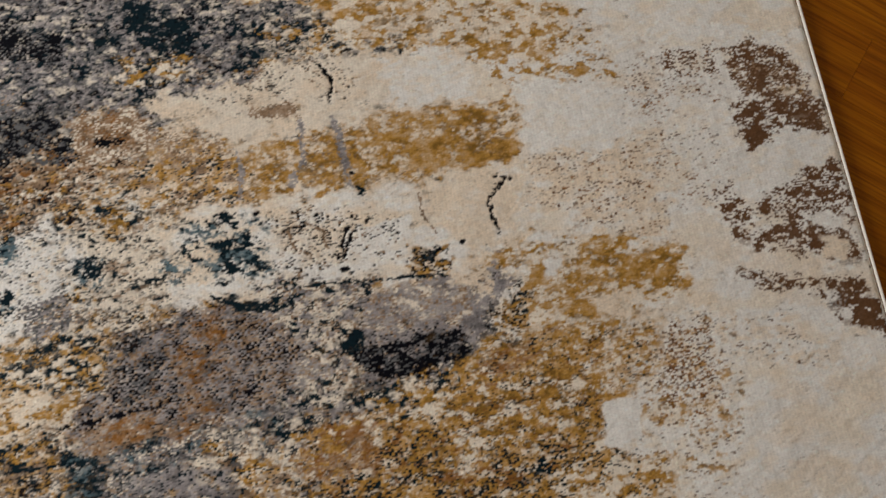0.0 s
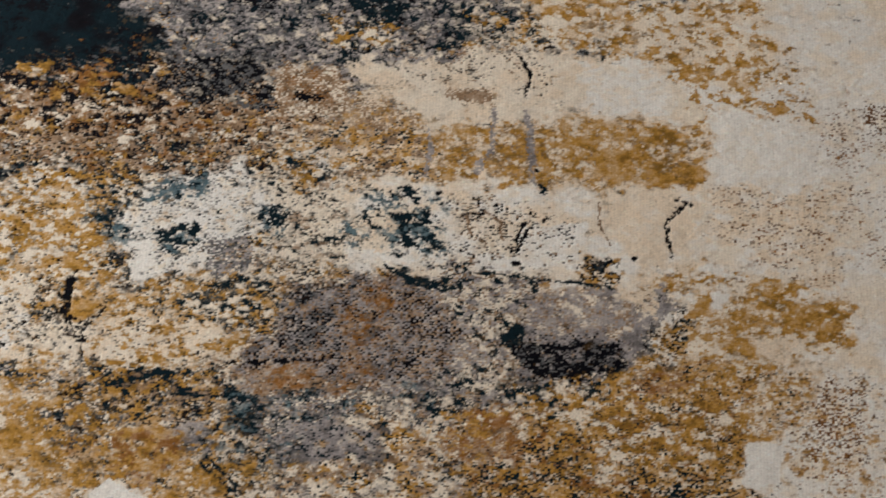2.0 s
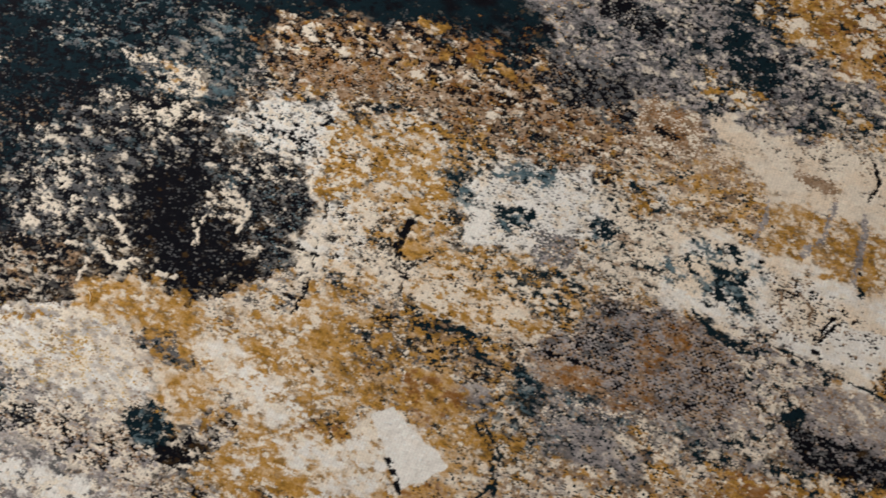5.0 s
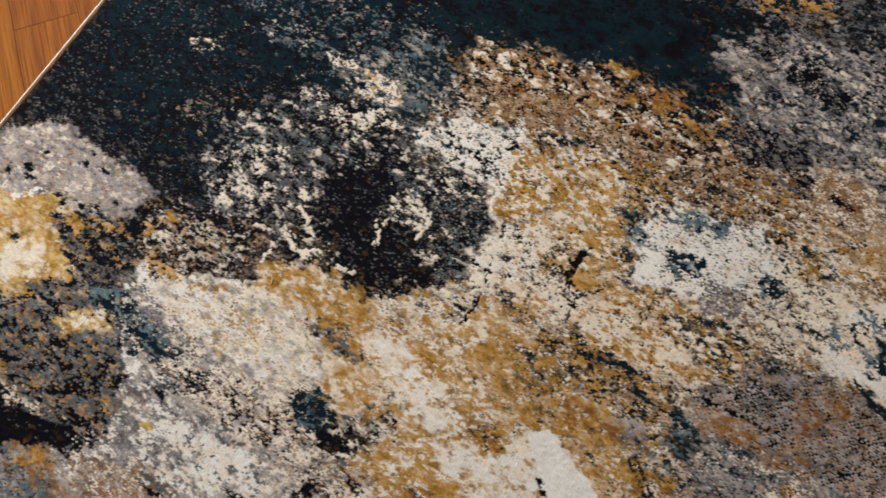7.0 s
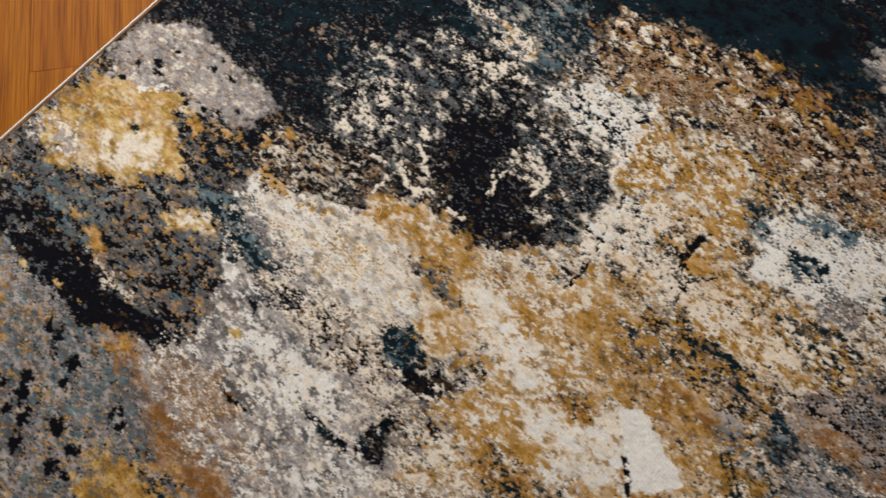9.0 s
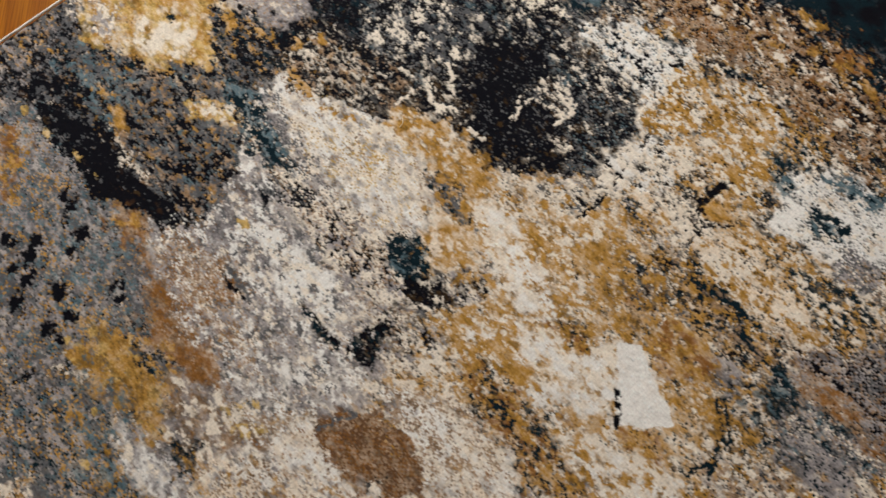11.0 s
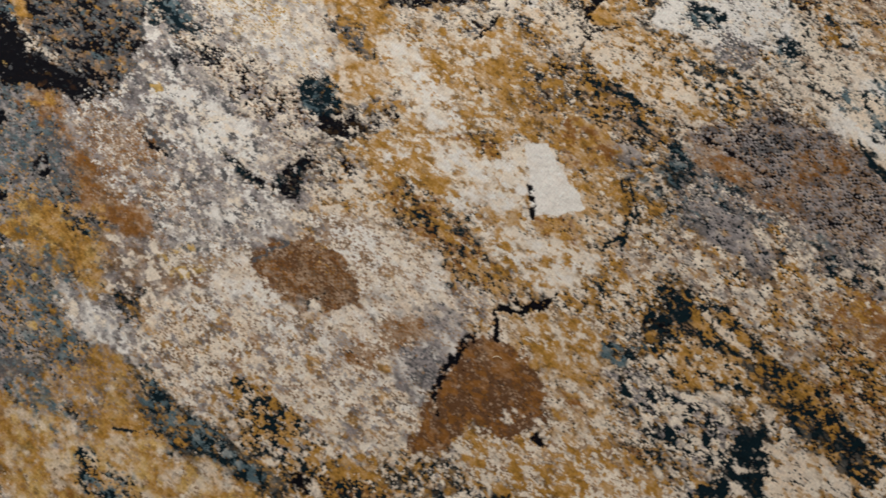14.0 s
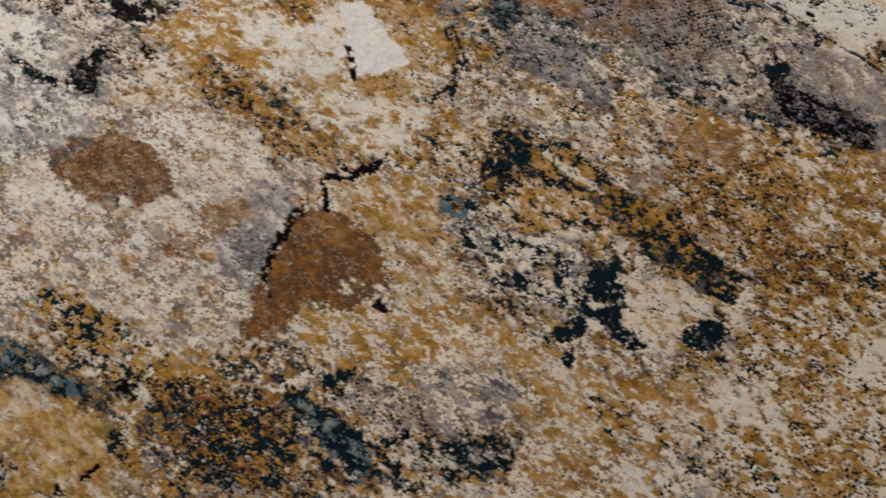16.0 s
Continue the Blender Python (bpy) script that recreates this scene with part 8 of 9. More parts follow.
patch('K8m', 0.006, (0.128, -0.194), (0.165, -0.171), (0.219, -0.172), (0.256, -0.169), (0.317, -0.149), (0.322, -0.161), (0.268, -0.192), (0.232, -0.218), (0.177, -0.205))
patch('S4f K4f G2m', 0.007, (0.337, -0.063), (0.382, -0.036), (0.396, -0.053), (0.361, -0.076))
patch('K6m T3m', 0.004, (0.339, -0.078), (0.355, -0.072), (0.362, -0.089))
patch('T7m L3m', 0.005, (0.229, -0.033), (0.275, -0.032), (0.327, -0.037), (0.351, -0.041), (0.327, -0.054), (0.284, -0.050))
patch('R5s O3m N2m', 0.008, (0.238, -0.207), (0.286, -0.182), (0.307, -0.190), (0.304, -0.218), (0.258, -0.223))
patch('Y2f O1f', 0.010, (0.341, 0.020), (0.411, 0.066), (0.418, 0.011), (0.376, -0.008))
patch('T7m L2m', 0.005, (0.477, -0.005), (0.505, 0.009), (0.521, -0.018), (0.494, -0.030))
patch('K8m', 0.004, (0.521, -0.021), (0.545, -0.004), (0.554, -0.023), (0.528, -0.037))
patch('K6m C1m', 0.005, (0.540, 0.012), (0.568, 0.031), (0.572, 0.005))
patch('K6m T5m', 0.004, (0.525, -0.094), (0.543, -0.065), (0.556, -0.094), (0.536, -0.116))
patch('N3h R2h', 0.012, (0.313, -0.181), (0.376, -0.144), (0.427, -0.153), (0.392, -0.218), (0.344, -0.214))
fleck('K', 0.065, 0.043, 0.0045)
fleck('K', 0.073, 0.035, 0.0045)
fleck('K', 0.126, 0.030, 0.0045)
fleck('K', 0.144, 0.085, 0.0045)
fleck('K', 0.046, 0.027, 0.0034)
fleck('K', 0.118, 0.081, 0.0034)
fleck('K', 0.045, 0.002, 0.0034)
fleck('K', 0.114, 0.034, 0.0034)
fleck('K', 0.069, 0.067, 0.0034)
fleck('K', 0.179, 0.061, 0.0034)
fleck('K', 0.147, 0.038, 0.0034)
fleck('O', 0.229, 0.058, 0.0060)
fleck('O', 0.190, 0.035, 0.0060)
fleck('O', 0.242, 0.082, 0.0060)
fleck('O', 0.156, 0.019, 0.0060)
fleck('T', 0.106, -0.031, 0.0040)
fleck('T', 0.219, -0.104, 0.0040)
fleck('C', 0.461, 0.446, 0.0050)
fleck('C', 0.508, 0.439, 0.0050)
fleck('C', 0.470, 0.440, 0.0050)
fleck('C', 0.597, 0.445, 0.0050)
fleck('C', 0.690, 0.432, 0.0050)
crack('W', 0.0060, (0.074, 0.005), (0.094, 0.029))
crack('O', 0.0060, (0.254, 0.031), (0.283, 0.029))
crack('C', 0.0030, (0.362, 0.140), (0.382, 0.127), (0.395, 0.126), (0.407, 0.138))
crack('C', 0.0030, (0.360, 0.117), (0.360, 0.095))
crack('C', 0.0030, (0.362, 0.168), (0.383, 0.156), (0.392, 0.149))
crack('C', 0.0030, (0.443, 0.200), (0.456, 0.176))
crack('C', 0.0030, (0.458, 0.239), (0.476, 0.233), (0.491, 0.238), (0.495, 0.220))
crack('C', 0.0030, (0.435, 0.133), (0.452, 0.137))
crack('T', 0.0060, (0.476, -0.121), (0.498, -0.122), (0.521, -0.119))
crack('K', 0.0035, (0.386, -0.160), (0.404, -0.163), (0.429, -0.158))
crack('K', 0.0030, (0.607, 0.290), (0.616, 0.284))
crack('K', 0.0030, (0.531, 0.317), (0.557, 0.298), (0.572, 0.256))
# grey and teal stones behind, closer
patch('G S4m T3m K2m C2m', 0.012, (0.746, 0.651), (0.884, 0.639), (1.017, 0.614), (1.035, 0.553), (0.936, 0.542), (0.868, 0.526), (0.745, 0.550))
patch('T8m K1f', 0.006, (0.901, 0.636), (0.958, 0.610), (0.959, 0.572), (0.920, 0.577), (0.902, 0.615))
patch('T6m C1m', 0.006, (1.006, 0.600), (1.037, 0.596), (1.029, 0.543), (1.004, 0.550))
patch('T7m K1f', 0.005, (0.897, 0.559), (0.921, 0.557), (0.917, 0.524), (0.898, 0.530))
patch('O5m C4m T2m', 0.008, (0.882, 0.584), (0.958, 0.568), (0.955, 0.544), (0.884, 0.548))
patch('K6h S3f K3m', 0.007, (0.757, 0.644), (0.829, 0.615), (0.826, 0.581), (0.757, 0.595))
patch('K6m S4m C1m', 0.008, (0.756, 0.531), (0.829, 0.521), (0.834, 0.476), (0.756, 0.482))
patch('N6h R2h', 0.007, (0.844, 0.526), (0.897, 0.519), (0.896, 0.482), (0.849, 0.485))
patch('K8h', 0.003, (0.859, 0.495), (0.889, 0.490), (0.889, 0.483), (0.859, 0.486))
patch('N1f K1f', 0.014, (0.938, 0.566), (1.124, 0.573), (1.128, 0.508), (0.951, 0.508))
patch('N6h', 0.004, (1.013, 0.508), (1.059, 0.504), (1.057, 0.490), (1.012, 0.494))
# single dark ends strewn over the crumbling ground
patch('T1f', 0.030, (0.532, 0.368), (0.886, 0.468), (1.024, 0.132), (0.692, 0.004))
patch('T1f N1f', 0.030, (0.704, 0.000), (1.132, 0.278), (1.288, -0.055), (0.913, -0.299))
# ochre warmth along the ridge, depth in the dark sweep, the clean triangle
patch('O3m O1s', 0.022, (0.426, 0.094), (0.618, 0.204), (0.812, 0.173), (0.828, 0.091), (0.631, -0.056), (0.515, 0.039))
patch('K4m T3m', 0.020, (0.000, 0.246), (0.614, 0.703), (0.610, 0.576), (0.380, 0.439), (0.287, 0.335), (0.232, 0.169), (0.116, 0.120))
patch('C W4s O1m', 0.007, (0.507, 0.084), (0.549, 0.105), (0.571, 0.070), (0.628, 0.062), (0.610, 0.046), (0.546, 0.067))
patch('C W5s O2m', 0.009, (0.617, 0.040), (0.686, 0.052), (0.699, 0.088), (0.738, 0.062), (0.733, 0.021), (0.696, 0.010), (0.643, 0.026))
patch('C W4s O3m', 0.009, (0.713, -0.012), (0.753, 0.011), (0.802, 0.031), (0.836, 0.047), (0.818, -0.011), (0.770, -0.018))
patch('T3m R3m O4m', 0.010, (0.614, -0.038), (0.665, -0.029), (0.745, -0.032), (0.804, -0.041), (0.766, -0.057), (0.679, -0.055))
patch('W', 0.002, (0.703, 0.092), (0.720, 0.107), (0.739, 0.097), (0.791, 0.076), (0.757, 0.038), (0.736, 0.060))
crack('K', 0.0034, (0.737, 0.059), (0.756, 0.037))
# lower part: rust stone and teal marks
patch('C O4m N3m T2f G2s', 0.014, (0.809, 0.068), (0.875, 0.111), (0.957, 0.186), (1.031, 0.162), (1.032, 0.083), (0.927, 0.080), (0.860, 0.030))
patch('C P4s W3s G3m N2f O2m R1m', 0.014, (0.525, -0.282), (0.597, -0.209), (0.702, -0.167), (0.794, -0.160), (0.809, -0.200), (0.772, -0.276), (0.656, -0.313), (0.574, -0.329))
patch('R4m N4f', 0.007, (0.694, -0.185), (0.728, -0.169), (0.735, -0.188), (0.713, -0.199))
patch('R3m N4f', 0.008, (0.709, -0.136), (0.749, -0.117), (0.757, -0.132), (0.730, -0.150))
patch('C N3f O5m', 0.014, (0.829, -0.169), (0.954, -0.081), (1.040, -0.082), (1.096, -0.075), (1.173, -0.037), (1.206, -0.079), (1.132, -0.130), (1.052, -0.142), (0.950, -0.173), (0.864, -0.192))
patch('C O5s N2f T1f', 0.009, (0.798, -0.058), (0.860, -0.001), (0.913, -0.030), (0.933, -0.082), (0.902, -0.117), (0.861, -0.084), (0.819, -0.079))
patch('O6s R3m', 0.006, (0.884, -0.082), (0.924, -0.068), (0.922, -0.097), (0.901, -0.100))
patch('G W3s N2f', 0.008, (0.739, -0.163), (0.775, -0.097), (0.792, -0.148), (0.785, -0.180))
patch('B N2f R4m', 0.006, (0.792, -0.102), (0.827, -0.079), (0.865, -0.087), (0.889, -0.111), (0.872, -0.146), (0.840, -0.157), (0.834, -0.175), (0.832, -0.199), (0.813, -0.212), (0.801, -0.175), (0.793, -0.136))
patch('R4m O1m', 0.006, (0.796, -0.093), (0.843, -0.074), (0.854, -0.090), (0.819, -0.108))
patch('B4m C4m', 0.006, (0.860, -0.130), (0.901, -0.106), (0.903, -0.127), (0.875, -0.142))
patch('G C4m N3f S2m', 0.009, (0.944, -0.162), (1.013, -0.117), (1.047, -0.149), (1.000, -0.193))
patch('O8s C3m T3m', 0.008, (0.919, 0.013), (0.975, 0.051), (1.046, 0.041), (1.018, 0.021), (0.946, -0.006))
patch('T7m K2m O2m', 0.008, (0.898, 0.061), (0.922, 0.079), (0.953, 0.063), (0.938, 0.031), (0.919, 0.005))
patch('T6m T3s O4m', 0.008, (0.924, 0.073), (0.957, 0.086), (1.001, 0.075), (1.065, 0.074), (1.062, 0.056), (1.000, 0.051), (0.960, 0.045))
patch('O6m T6m K1f', 0.006, (1.027, 0.070), (1.075, 0.074), (1.155, 0.062), (1.157, 0.035), (1.110, 0.029), (1.058, 0.036))
patch('T6m L3m', 0.005, (0.889, -0.019), (0.921, 0.005), (0.919, -0.022), (0.906, -0.036))
patch('C T4m G3m O2m K1f', 0.010, (0.914, -0.037), (1.012, 0.015), (1.035, -0.005), (1.034, -0.050), (0.982, -0.066))
patch('T7m C1m', 0.004, (1.031, -0.005), (1.055, 0.011), (1.080, -0.024), (1.109, -0.030), (1.104, -0.047), (1.065, -0.042), (1.042, -0.075), (1.032, -0.070), (1.048, -0.033))
patch('C G3m O1m T1f', 0.009, (1.063, -0.004), (1.134, 0.023), (1.142, -0.004), (1.102, -0.042), (1.078, -0.020))
patch('T7m K1f', 0.005, (1.122, -0.008), (1.154, 0.018), (1.159, -0.007), (1.133, -0.018))
patch('O6s O4m R3m C2m T3f', 0.010, (1.043, 0.128), (1.119, 0.177), (1.267, 0.246), (1.320, 0.119), (1.186, 0.041), (1.145, 0.078), (1.079, 0.082))
patch('R5m O4m N3f', 0.009, (1.026, 0.159), (1.085, 0.190), (1.101, 0.145), (1.057, 0.130))
patch('O6m C3m T2m', 0.010, (1.077, 0.213), (1.190, 0.244), (1.211, 0.196), (1.124, 0.167))
patch('O6s O3m C4m T2f', 0.012, (1.155, 0.033), (1.308, 0.148), (1.385, -0.035), (1.221, -0.142), (1.187, -0.086), (1.186, -0.029))
patch('C6m W3s', 0.009, (1.167, -0.035), (1.207, -0.003), (1.233, -0.033), (1.193, -0.065))
patch('C W3s', 0.008, (1.252, 0.010), (1.270, 0.021), (1.276, -0.011), (1.267, -0.023))
patch('C7m', 0.005, (1.255, 0.064), (1.324, 0.109), (1.336, 0.081), (1.272, 0.039))
patch('C W4s O3m', 0.010, (1.129, -0.136), (1.174, -0.113), (1.186, -0.148), (1.145, -0.175))
patch('O4m C4m N2f', 0.010, (1.044, -0.150), (1.115, -0.110), (1.149, -0.172), (1.083, -0.215))
patch('T5m O3m', 0.006, (1.089, -0.097), (1.126, -0.084), (1.143, -0.104), (1.112, -0.115))
patch('T5m C3m', 0.007, (1.046, -0.071), (1.072, -0.054), (1.067, -0.088), (1.049, -0.088))
patch('O5m T4m C3m', 0.009, (0.633, -0.290), (0.693, -0.260), (0.766, -0.265), (0.772, -0.289), (0.692, -0.316))
patch('T4m C4m O2m', 0.008, (0.826, -0.214), (0.868, -0.193), (0.891, -0.209), (0.870, -0.237))
patch('O6s O3m Y4s C3s N1f', 0.010, (0.496, -0.428), (0.670, -0.346), (0.752, -0.334), (0.806, -0.350), (0.808, -0.405), (0.602, -0.539))
patch('R4s', 0.010, (0.611, -0.448), (0.669, -0.423), (0.694, -0.451), (0.644, -0.484))
patch('L4m T4m', 0.006, (0.578, -0.411), (0.663, -0.400), (0.719, -0.401), (0.714, -0.415), (0.600, -0.436))
patch('T6m L3m O2m', 0.006, (0.575, -0.346), (0.644, -0.331), (0.742, -0.318), (0.739, -0.330), (0.668, -0.344), (0.598, -0.357))
patch('O6m T5m R2m S2m C2m', 0.010, (0.771, -0.280), (0.885, -0.223), (0.960, -0.239), (0.973, -0.298), (0.862, -0.370), (0.796, -0.329))
patch('G5m O2m', 0.008, (0.836, -0.319), (0.888, -0.297), (0.896, -0.325), (0.860, -0.343))
patch('T7m L3m', 0.005, (0.867, -0.234), (0.913, -0.228), (0.966, -0.236), (0.958, -0.255), (0.901, -0.246))
patch('T8m', 0.006, (0.886, -0.206), (0.908, -0.184), (0.913, -0.207), (0.898, -0.220))
patch('T6m G2m K1f', 0.006, (0.994, -0.205), (1.053, -0.160), (1.058, -0.190), (1.023, -0.212))
patch('K4m C4m G3m', 0.009, (1.162, -0.102), (1.221, -0.075), (1.229, -0.103), (1.184, -0.133))
# fine lines and single marks
crack('K', 0.0030, (0.802, -0.054), (0.817, -0.032), (0.827, -0.014))
crack('K', 0.0035, (0.790, -0.062), (0.807, -0.083))
crack('K', 0.0060, (0.789, -0.100), (0.789, -0.129), (0.794, -0.160))
crack('K', 0.0030, (0.797, -0.163), (0.810, -0.172))
crack('P', 0.0060, (0.949, 0.067), (0.978, 0.064), (1.005, 0.064))
crack('K', 0.0030, (0.768, -0.378), (0.775, -0.364))
crack('K', 0.0030, (0.966, -0.221), (0.975, -0.206))
fleck('K', 0.755, -0.302, 0.0060)
fleck('K', 0.895, -0.131, 0.0050)
fleck('K', 0.758, -0.396, 0.0040)
crack('K', 0.0026, (0.736, 0.058), (0.754, 0.037))
crack('T', 0.0040, (0.804, 0.124), (0.830, 0.104), (0.838, 0.077), (0.827, 0.051))
crack('K', 0.0030, (0.481, -0.117), (0.504, -0.117), (0.523, -0.116))
crack('K', 0.0030, (0.531, -0.087), (0.541, -0.064))
crack('S', 0.0040, (0.385, -0.154), (0.423, -0.154))
crack('K', 0.0034, (0.737, 0.057), (0.756, 0.037))
crack('K', 0.0030, (0.795, -0.044), (0.812, -0.040), (0.826, -0.026), (0.827, -0.012))
crack('K', 0.0032, (0.791, -0.065), (0.810, -0.082))
crack('K', 0.0060, (0.789, -0.097), (0.790, -0.119))
crack('S', 0.0030, (0.574, -0.182), (0.576, -0.167), (0.588, -0.145))
fleck('K', 0.239, -0.300, 0.0070)
fleck('K', 0.293, -0.299, 0.0070)
fleck('K', 0.257, -0.249, 0.0070)
fleck('K', 0.273, -0.338, 0.0070)
fleck('K', 0.231, -0.287, 0.0070)
fleck('K', 0.261, -0.318, 0.0070)
fleck('K', 0.208, -0.313, 0.0050)
fleck('K', 0.318, -0.330, 0.0050)
fleck('K', 0.338, -0.325, 0.0050)
fleck('K', 0.323, -0.305, 0.0050)
fleck('K', 0.242, -0.325, 0.0050)
fleck('K', 0.266, -0.266, 0.0050)
fleck('K', 0.342, -0.256, 0.0040)
fleck('K', 0.330, -0.245, 0.0040)
fleck('K', 0.223, -0.242, 0.0040)
fleck('K', 0.211, -0.241, 0.0040)
crack('K', 0.0040, (0.230, -0.254), (0.218, -0.237))
crack('K', 0.0040, (0.344, -0.383), (0.347, -0.363))
crack('O', 0.0040, (0.275, 0.025), (0.314, 0.034), (0.343, 0.048))
crack('K', 0.0024, (0.611, 0.296), (0.615, 0.283))
crack('K', 0.0026, (0.655, 0.293), (0.656, 0.263), (0.664, 0.245))
crack('C', 0.0022, (0.453, 0.218), (0.452, 0.193), (0.458, 0.181))
crack('C', 0.0022, (0.450, 0.250), (0.474, 0.233), (0.497, 0.230), (0.493, 0.207))
crack('C', 0.0024, (0.365, 0.134), (0.388, 0.122), (0.406, 0.139))
crack('K', 0.0026, (0.661, 0.297), (0.658, 0.265), (0.659, 0.240))
crack('K', 0.0024, (0.586, 0.190), (0.587, 0.173), (0.584, 0.151))
crack('K', 0.0024, (0.556, 0.302), (0.568, 0.283), (0.571, 0.261))
crack('K', 0.0022, (0.674, 0.242), (0.679, 0.254))
crack('K', 0.0032, (0.742, 0.057), (0.750, 0.047), (0.759, 0.036))
crack('T', 0.0036, (0.810, 0.129), (0.837, 0.106), (0.844, 0.069))
crack('K', 0.0018, (0.613, 0.120), (0.627, 0.110))
crack('T', 0.0040, (0.963, 0.320), (0.987, 0.304), (1.020, 0.297), (1.042, 0.309))
crack('T', 0.0026, (1.035, 0.315), (1.073, 0.316), (1.116, 0.312), (1.150, 0.311), (1.184, 0.307))
crack('K', 0.0028, (1.103, 0.364), (1.088, 0.338))
crack('K', 0.0030, (1.256, 0.397), (1.241, 0.380), (1.238, 0.365), (1.243, 0.341))
crack('N', 0.0026, (1.040, 0.371), (1.044, 0.354), (1.058, 0.346))
crack('N', 0.0026, (1.059, 0.376), (1.074, 0.367), (1.075, 0.352))
crack('N', 0.0020, (1.171, 0.391), (1.171, 0.370), (1.182, 0.350))
crack('G', 0.0045, (1.062, 0.485), (1.063, 0.449), (1.049, 0.418))
crack('G', 0.0045, (1.096, 0.483), (1.102, 0.447), (1.103, 0.412))
crack('G', 0.0040, (0.996, 0.461), (1.001, 0.438), (0.995, 0.412))
crack('K', 0.0034, (1.089, 0.542), (1.098, 0.525), (1.095, 0.501))
crack('G', 0.0050, (1.245, 0.295), (1.216, 0.275), (1.201, 0.247))
crack('T', 0.0040, (0.972, 0.366), (0.983, 0.372), (1.000, 0.366), (0.998, 0.349), (0.982, 0.343))
fleck('K', 1.117, 0.372, 0.0024)
fleck('K', 1.089, 0.327, 0.0024)
fleck('K', 1.207, 0.337, 0.0024)
fleck('K', 1.250, 0.399, 0.0024)
fleck('K', 1.263, 0.395, 0.0024)
fleck('K', 1.109, 0.422, 0.0024)
fleck('K', 1.012, 0.394, 0.0024)
fleck('K', 1.068, 0.384, 0.0024)
fleck('T', 0.860, 0.420, 0.0040)
fleck('T', 0.981, 0.396, 0.0040)
fleck('T', 1.114, 0.403, 0.0040)
# lower part, closer
patch('T6m L4m O2m', 0.006, (0.557, -0.326), (0.592, -0.340), (0.640, -0.342), (0.685, -0.337), (0.746, -0.326), (0.711, -0.318), (0.659, -0.326), (0.615, -0.334), (0.568, -0.323))
patch('L4m T4m O2m', 0.006, (0.602, -0.408), (0.657, -0.404), (0.708, -0.401), (0.755, -0.400), (0.737, -0.404), (0.680, -0.405), (0.638, -0.413))
patch('T5m L2m', 0.006, (0.752, -0.332), (0.788, -0.337), (0.804, -0.352), (0.780, -0.350))
patch('O7m T4m', 0.008, (0.638, -0.274), (0.681, -0.259), (0.750, -0.265), (0.752, -0.281), (0.697, -0.301), (0.656, -0.297))
patch('O7m O4s', 0.008, (0.750, -0.278), (0.796, -0.246), (0.809, -0.263), (0.770, -0.291))
patch('O5m T5f T3m R2m', 0.010, (0.766, -0.288), (0.822, -0.258), (0.917, -0.260), (0.915, -0.296), (0.860, -0.333), (0.808, -0.308))
patch('T7m L3m', 0.006, (0.878, -0.232), (0.937, -0.230), (0.968, -0.244), (0.934, -0.263), (0.907, -0.241))
patch('P C5s O2m T1f', 0.009, (1.065, 0.002), (1.107, 0.030), (1.135, 0.018), (1.130, -0.013), (1.111, -0.037), (1.084, -0.032))
patch('T8m K1f', 0.005, (1.037, -0.007), (1.052, 0.012), (1.073, -0.014), (1.077, -0.032), (1.106, -0.039), (1.093, -0.049), (1.067, -0.036), (1.047, -0.045), (1.033, -0.036), (1.046, -0.022))
patch('T7m', 0.005, (1.026, -0.068), (1.051, -0.057), (1.051, -0.072), (1.034, -0.079))
patch('T7m K1f', 0.005, (1.126, -0.013), (1.147, 0.022), (1.170, -0.014), (1.149, -0.020))
patch('T7m', 0.005, (0.977, -0.040), (0.991, -0.035), (1.002, -0.051), (0.991, -0.056))
patch('T6m G2m', 0.006, (1.003, -0.019), (1.024, -0.015), (1.027, -0.029), (1.015, -0.033))
patch('T3m K1f O4m C3m', 0.010, (1.093, -0.098), (1.184, -0.070), (1.197, -0.088), (1.133, -0.122))
patch('T6m C2m K1f', 0.006, (0.988, -0.202), (1.052, -0.156), (1.060, -0.181), (1.035, -0.208), (1.001, -0.218))
patch('C6m W4m', 0.008, (1.172, -0.031), (1.212, -0.021), (1.209, -0.046), (1.179, -0.053))
patch('R4m N4f', 0.008, (0.713, -0.147), (0.749, -0.120), (0.766, -0.129), (0.729, -0.158))
patch('R4m N3f T1f', 0.008, (0.682, -0.185), (0.730, -0.168), (0.734, -0.186), (0.697, -0.200))
patch('G6m S3f', 0.006, (0.748, -0.148), (0.781, -0.112), (0.794, -0.162), (0.772, -0.174))
patch('W4s G2m O2m N2f', 0.014, (0.594, -0.208), (0.671, -0.164), (0.716, -0.195), (0.650, -0.231))
patch('O6s O4m C2m', 0.008, (0.806, -0.060), (0.864, -0.009), (0.904, -0.030), (0.866, -0.081))
fleck('C', 1.052, -0.028, 0.0050)
fleck('C', 1.063, -0.044, 0.0050)
crack('K', 0.0030, (0.826, -0.012), (0.824, -0.029), (0.817, -0.036), (0.810, -0.047), (0.790, -0.058), (0.807, -0.083))
crack('K', 0.0050, (0.789, -0.099), (0.788, -0.127), (0.795, -0.161))
crack('K', 0.0030, (0.795, -0.161), (0.810, -0.173))
crack('C', 0.0060, (1.158, 0.053), (1.162, 0.023))
crack('T', 0.0016, (0.587, -0.383), (0.615, -0.366))
fleck('K', 0.755, -0.302, 0.0060)
fleck('K', 0.896, -0.130, 0.0050)
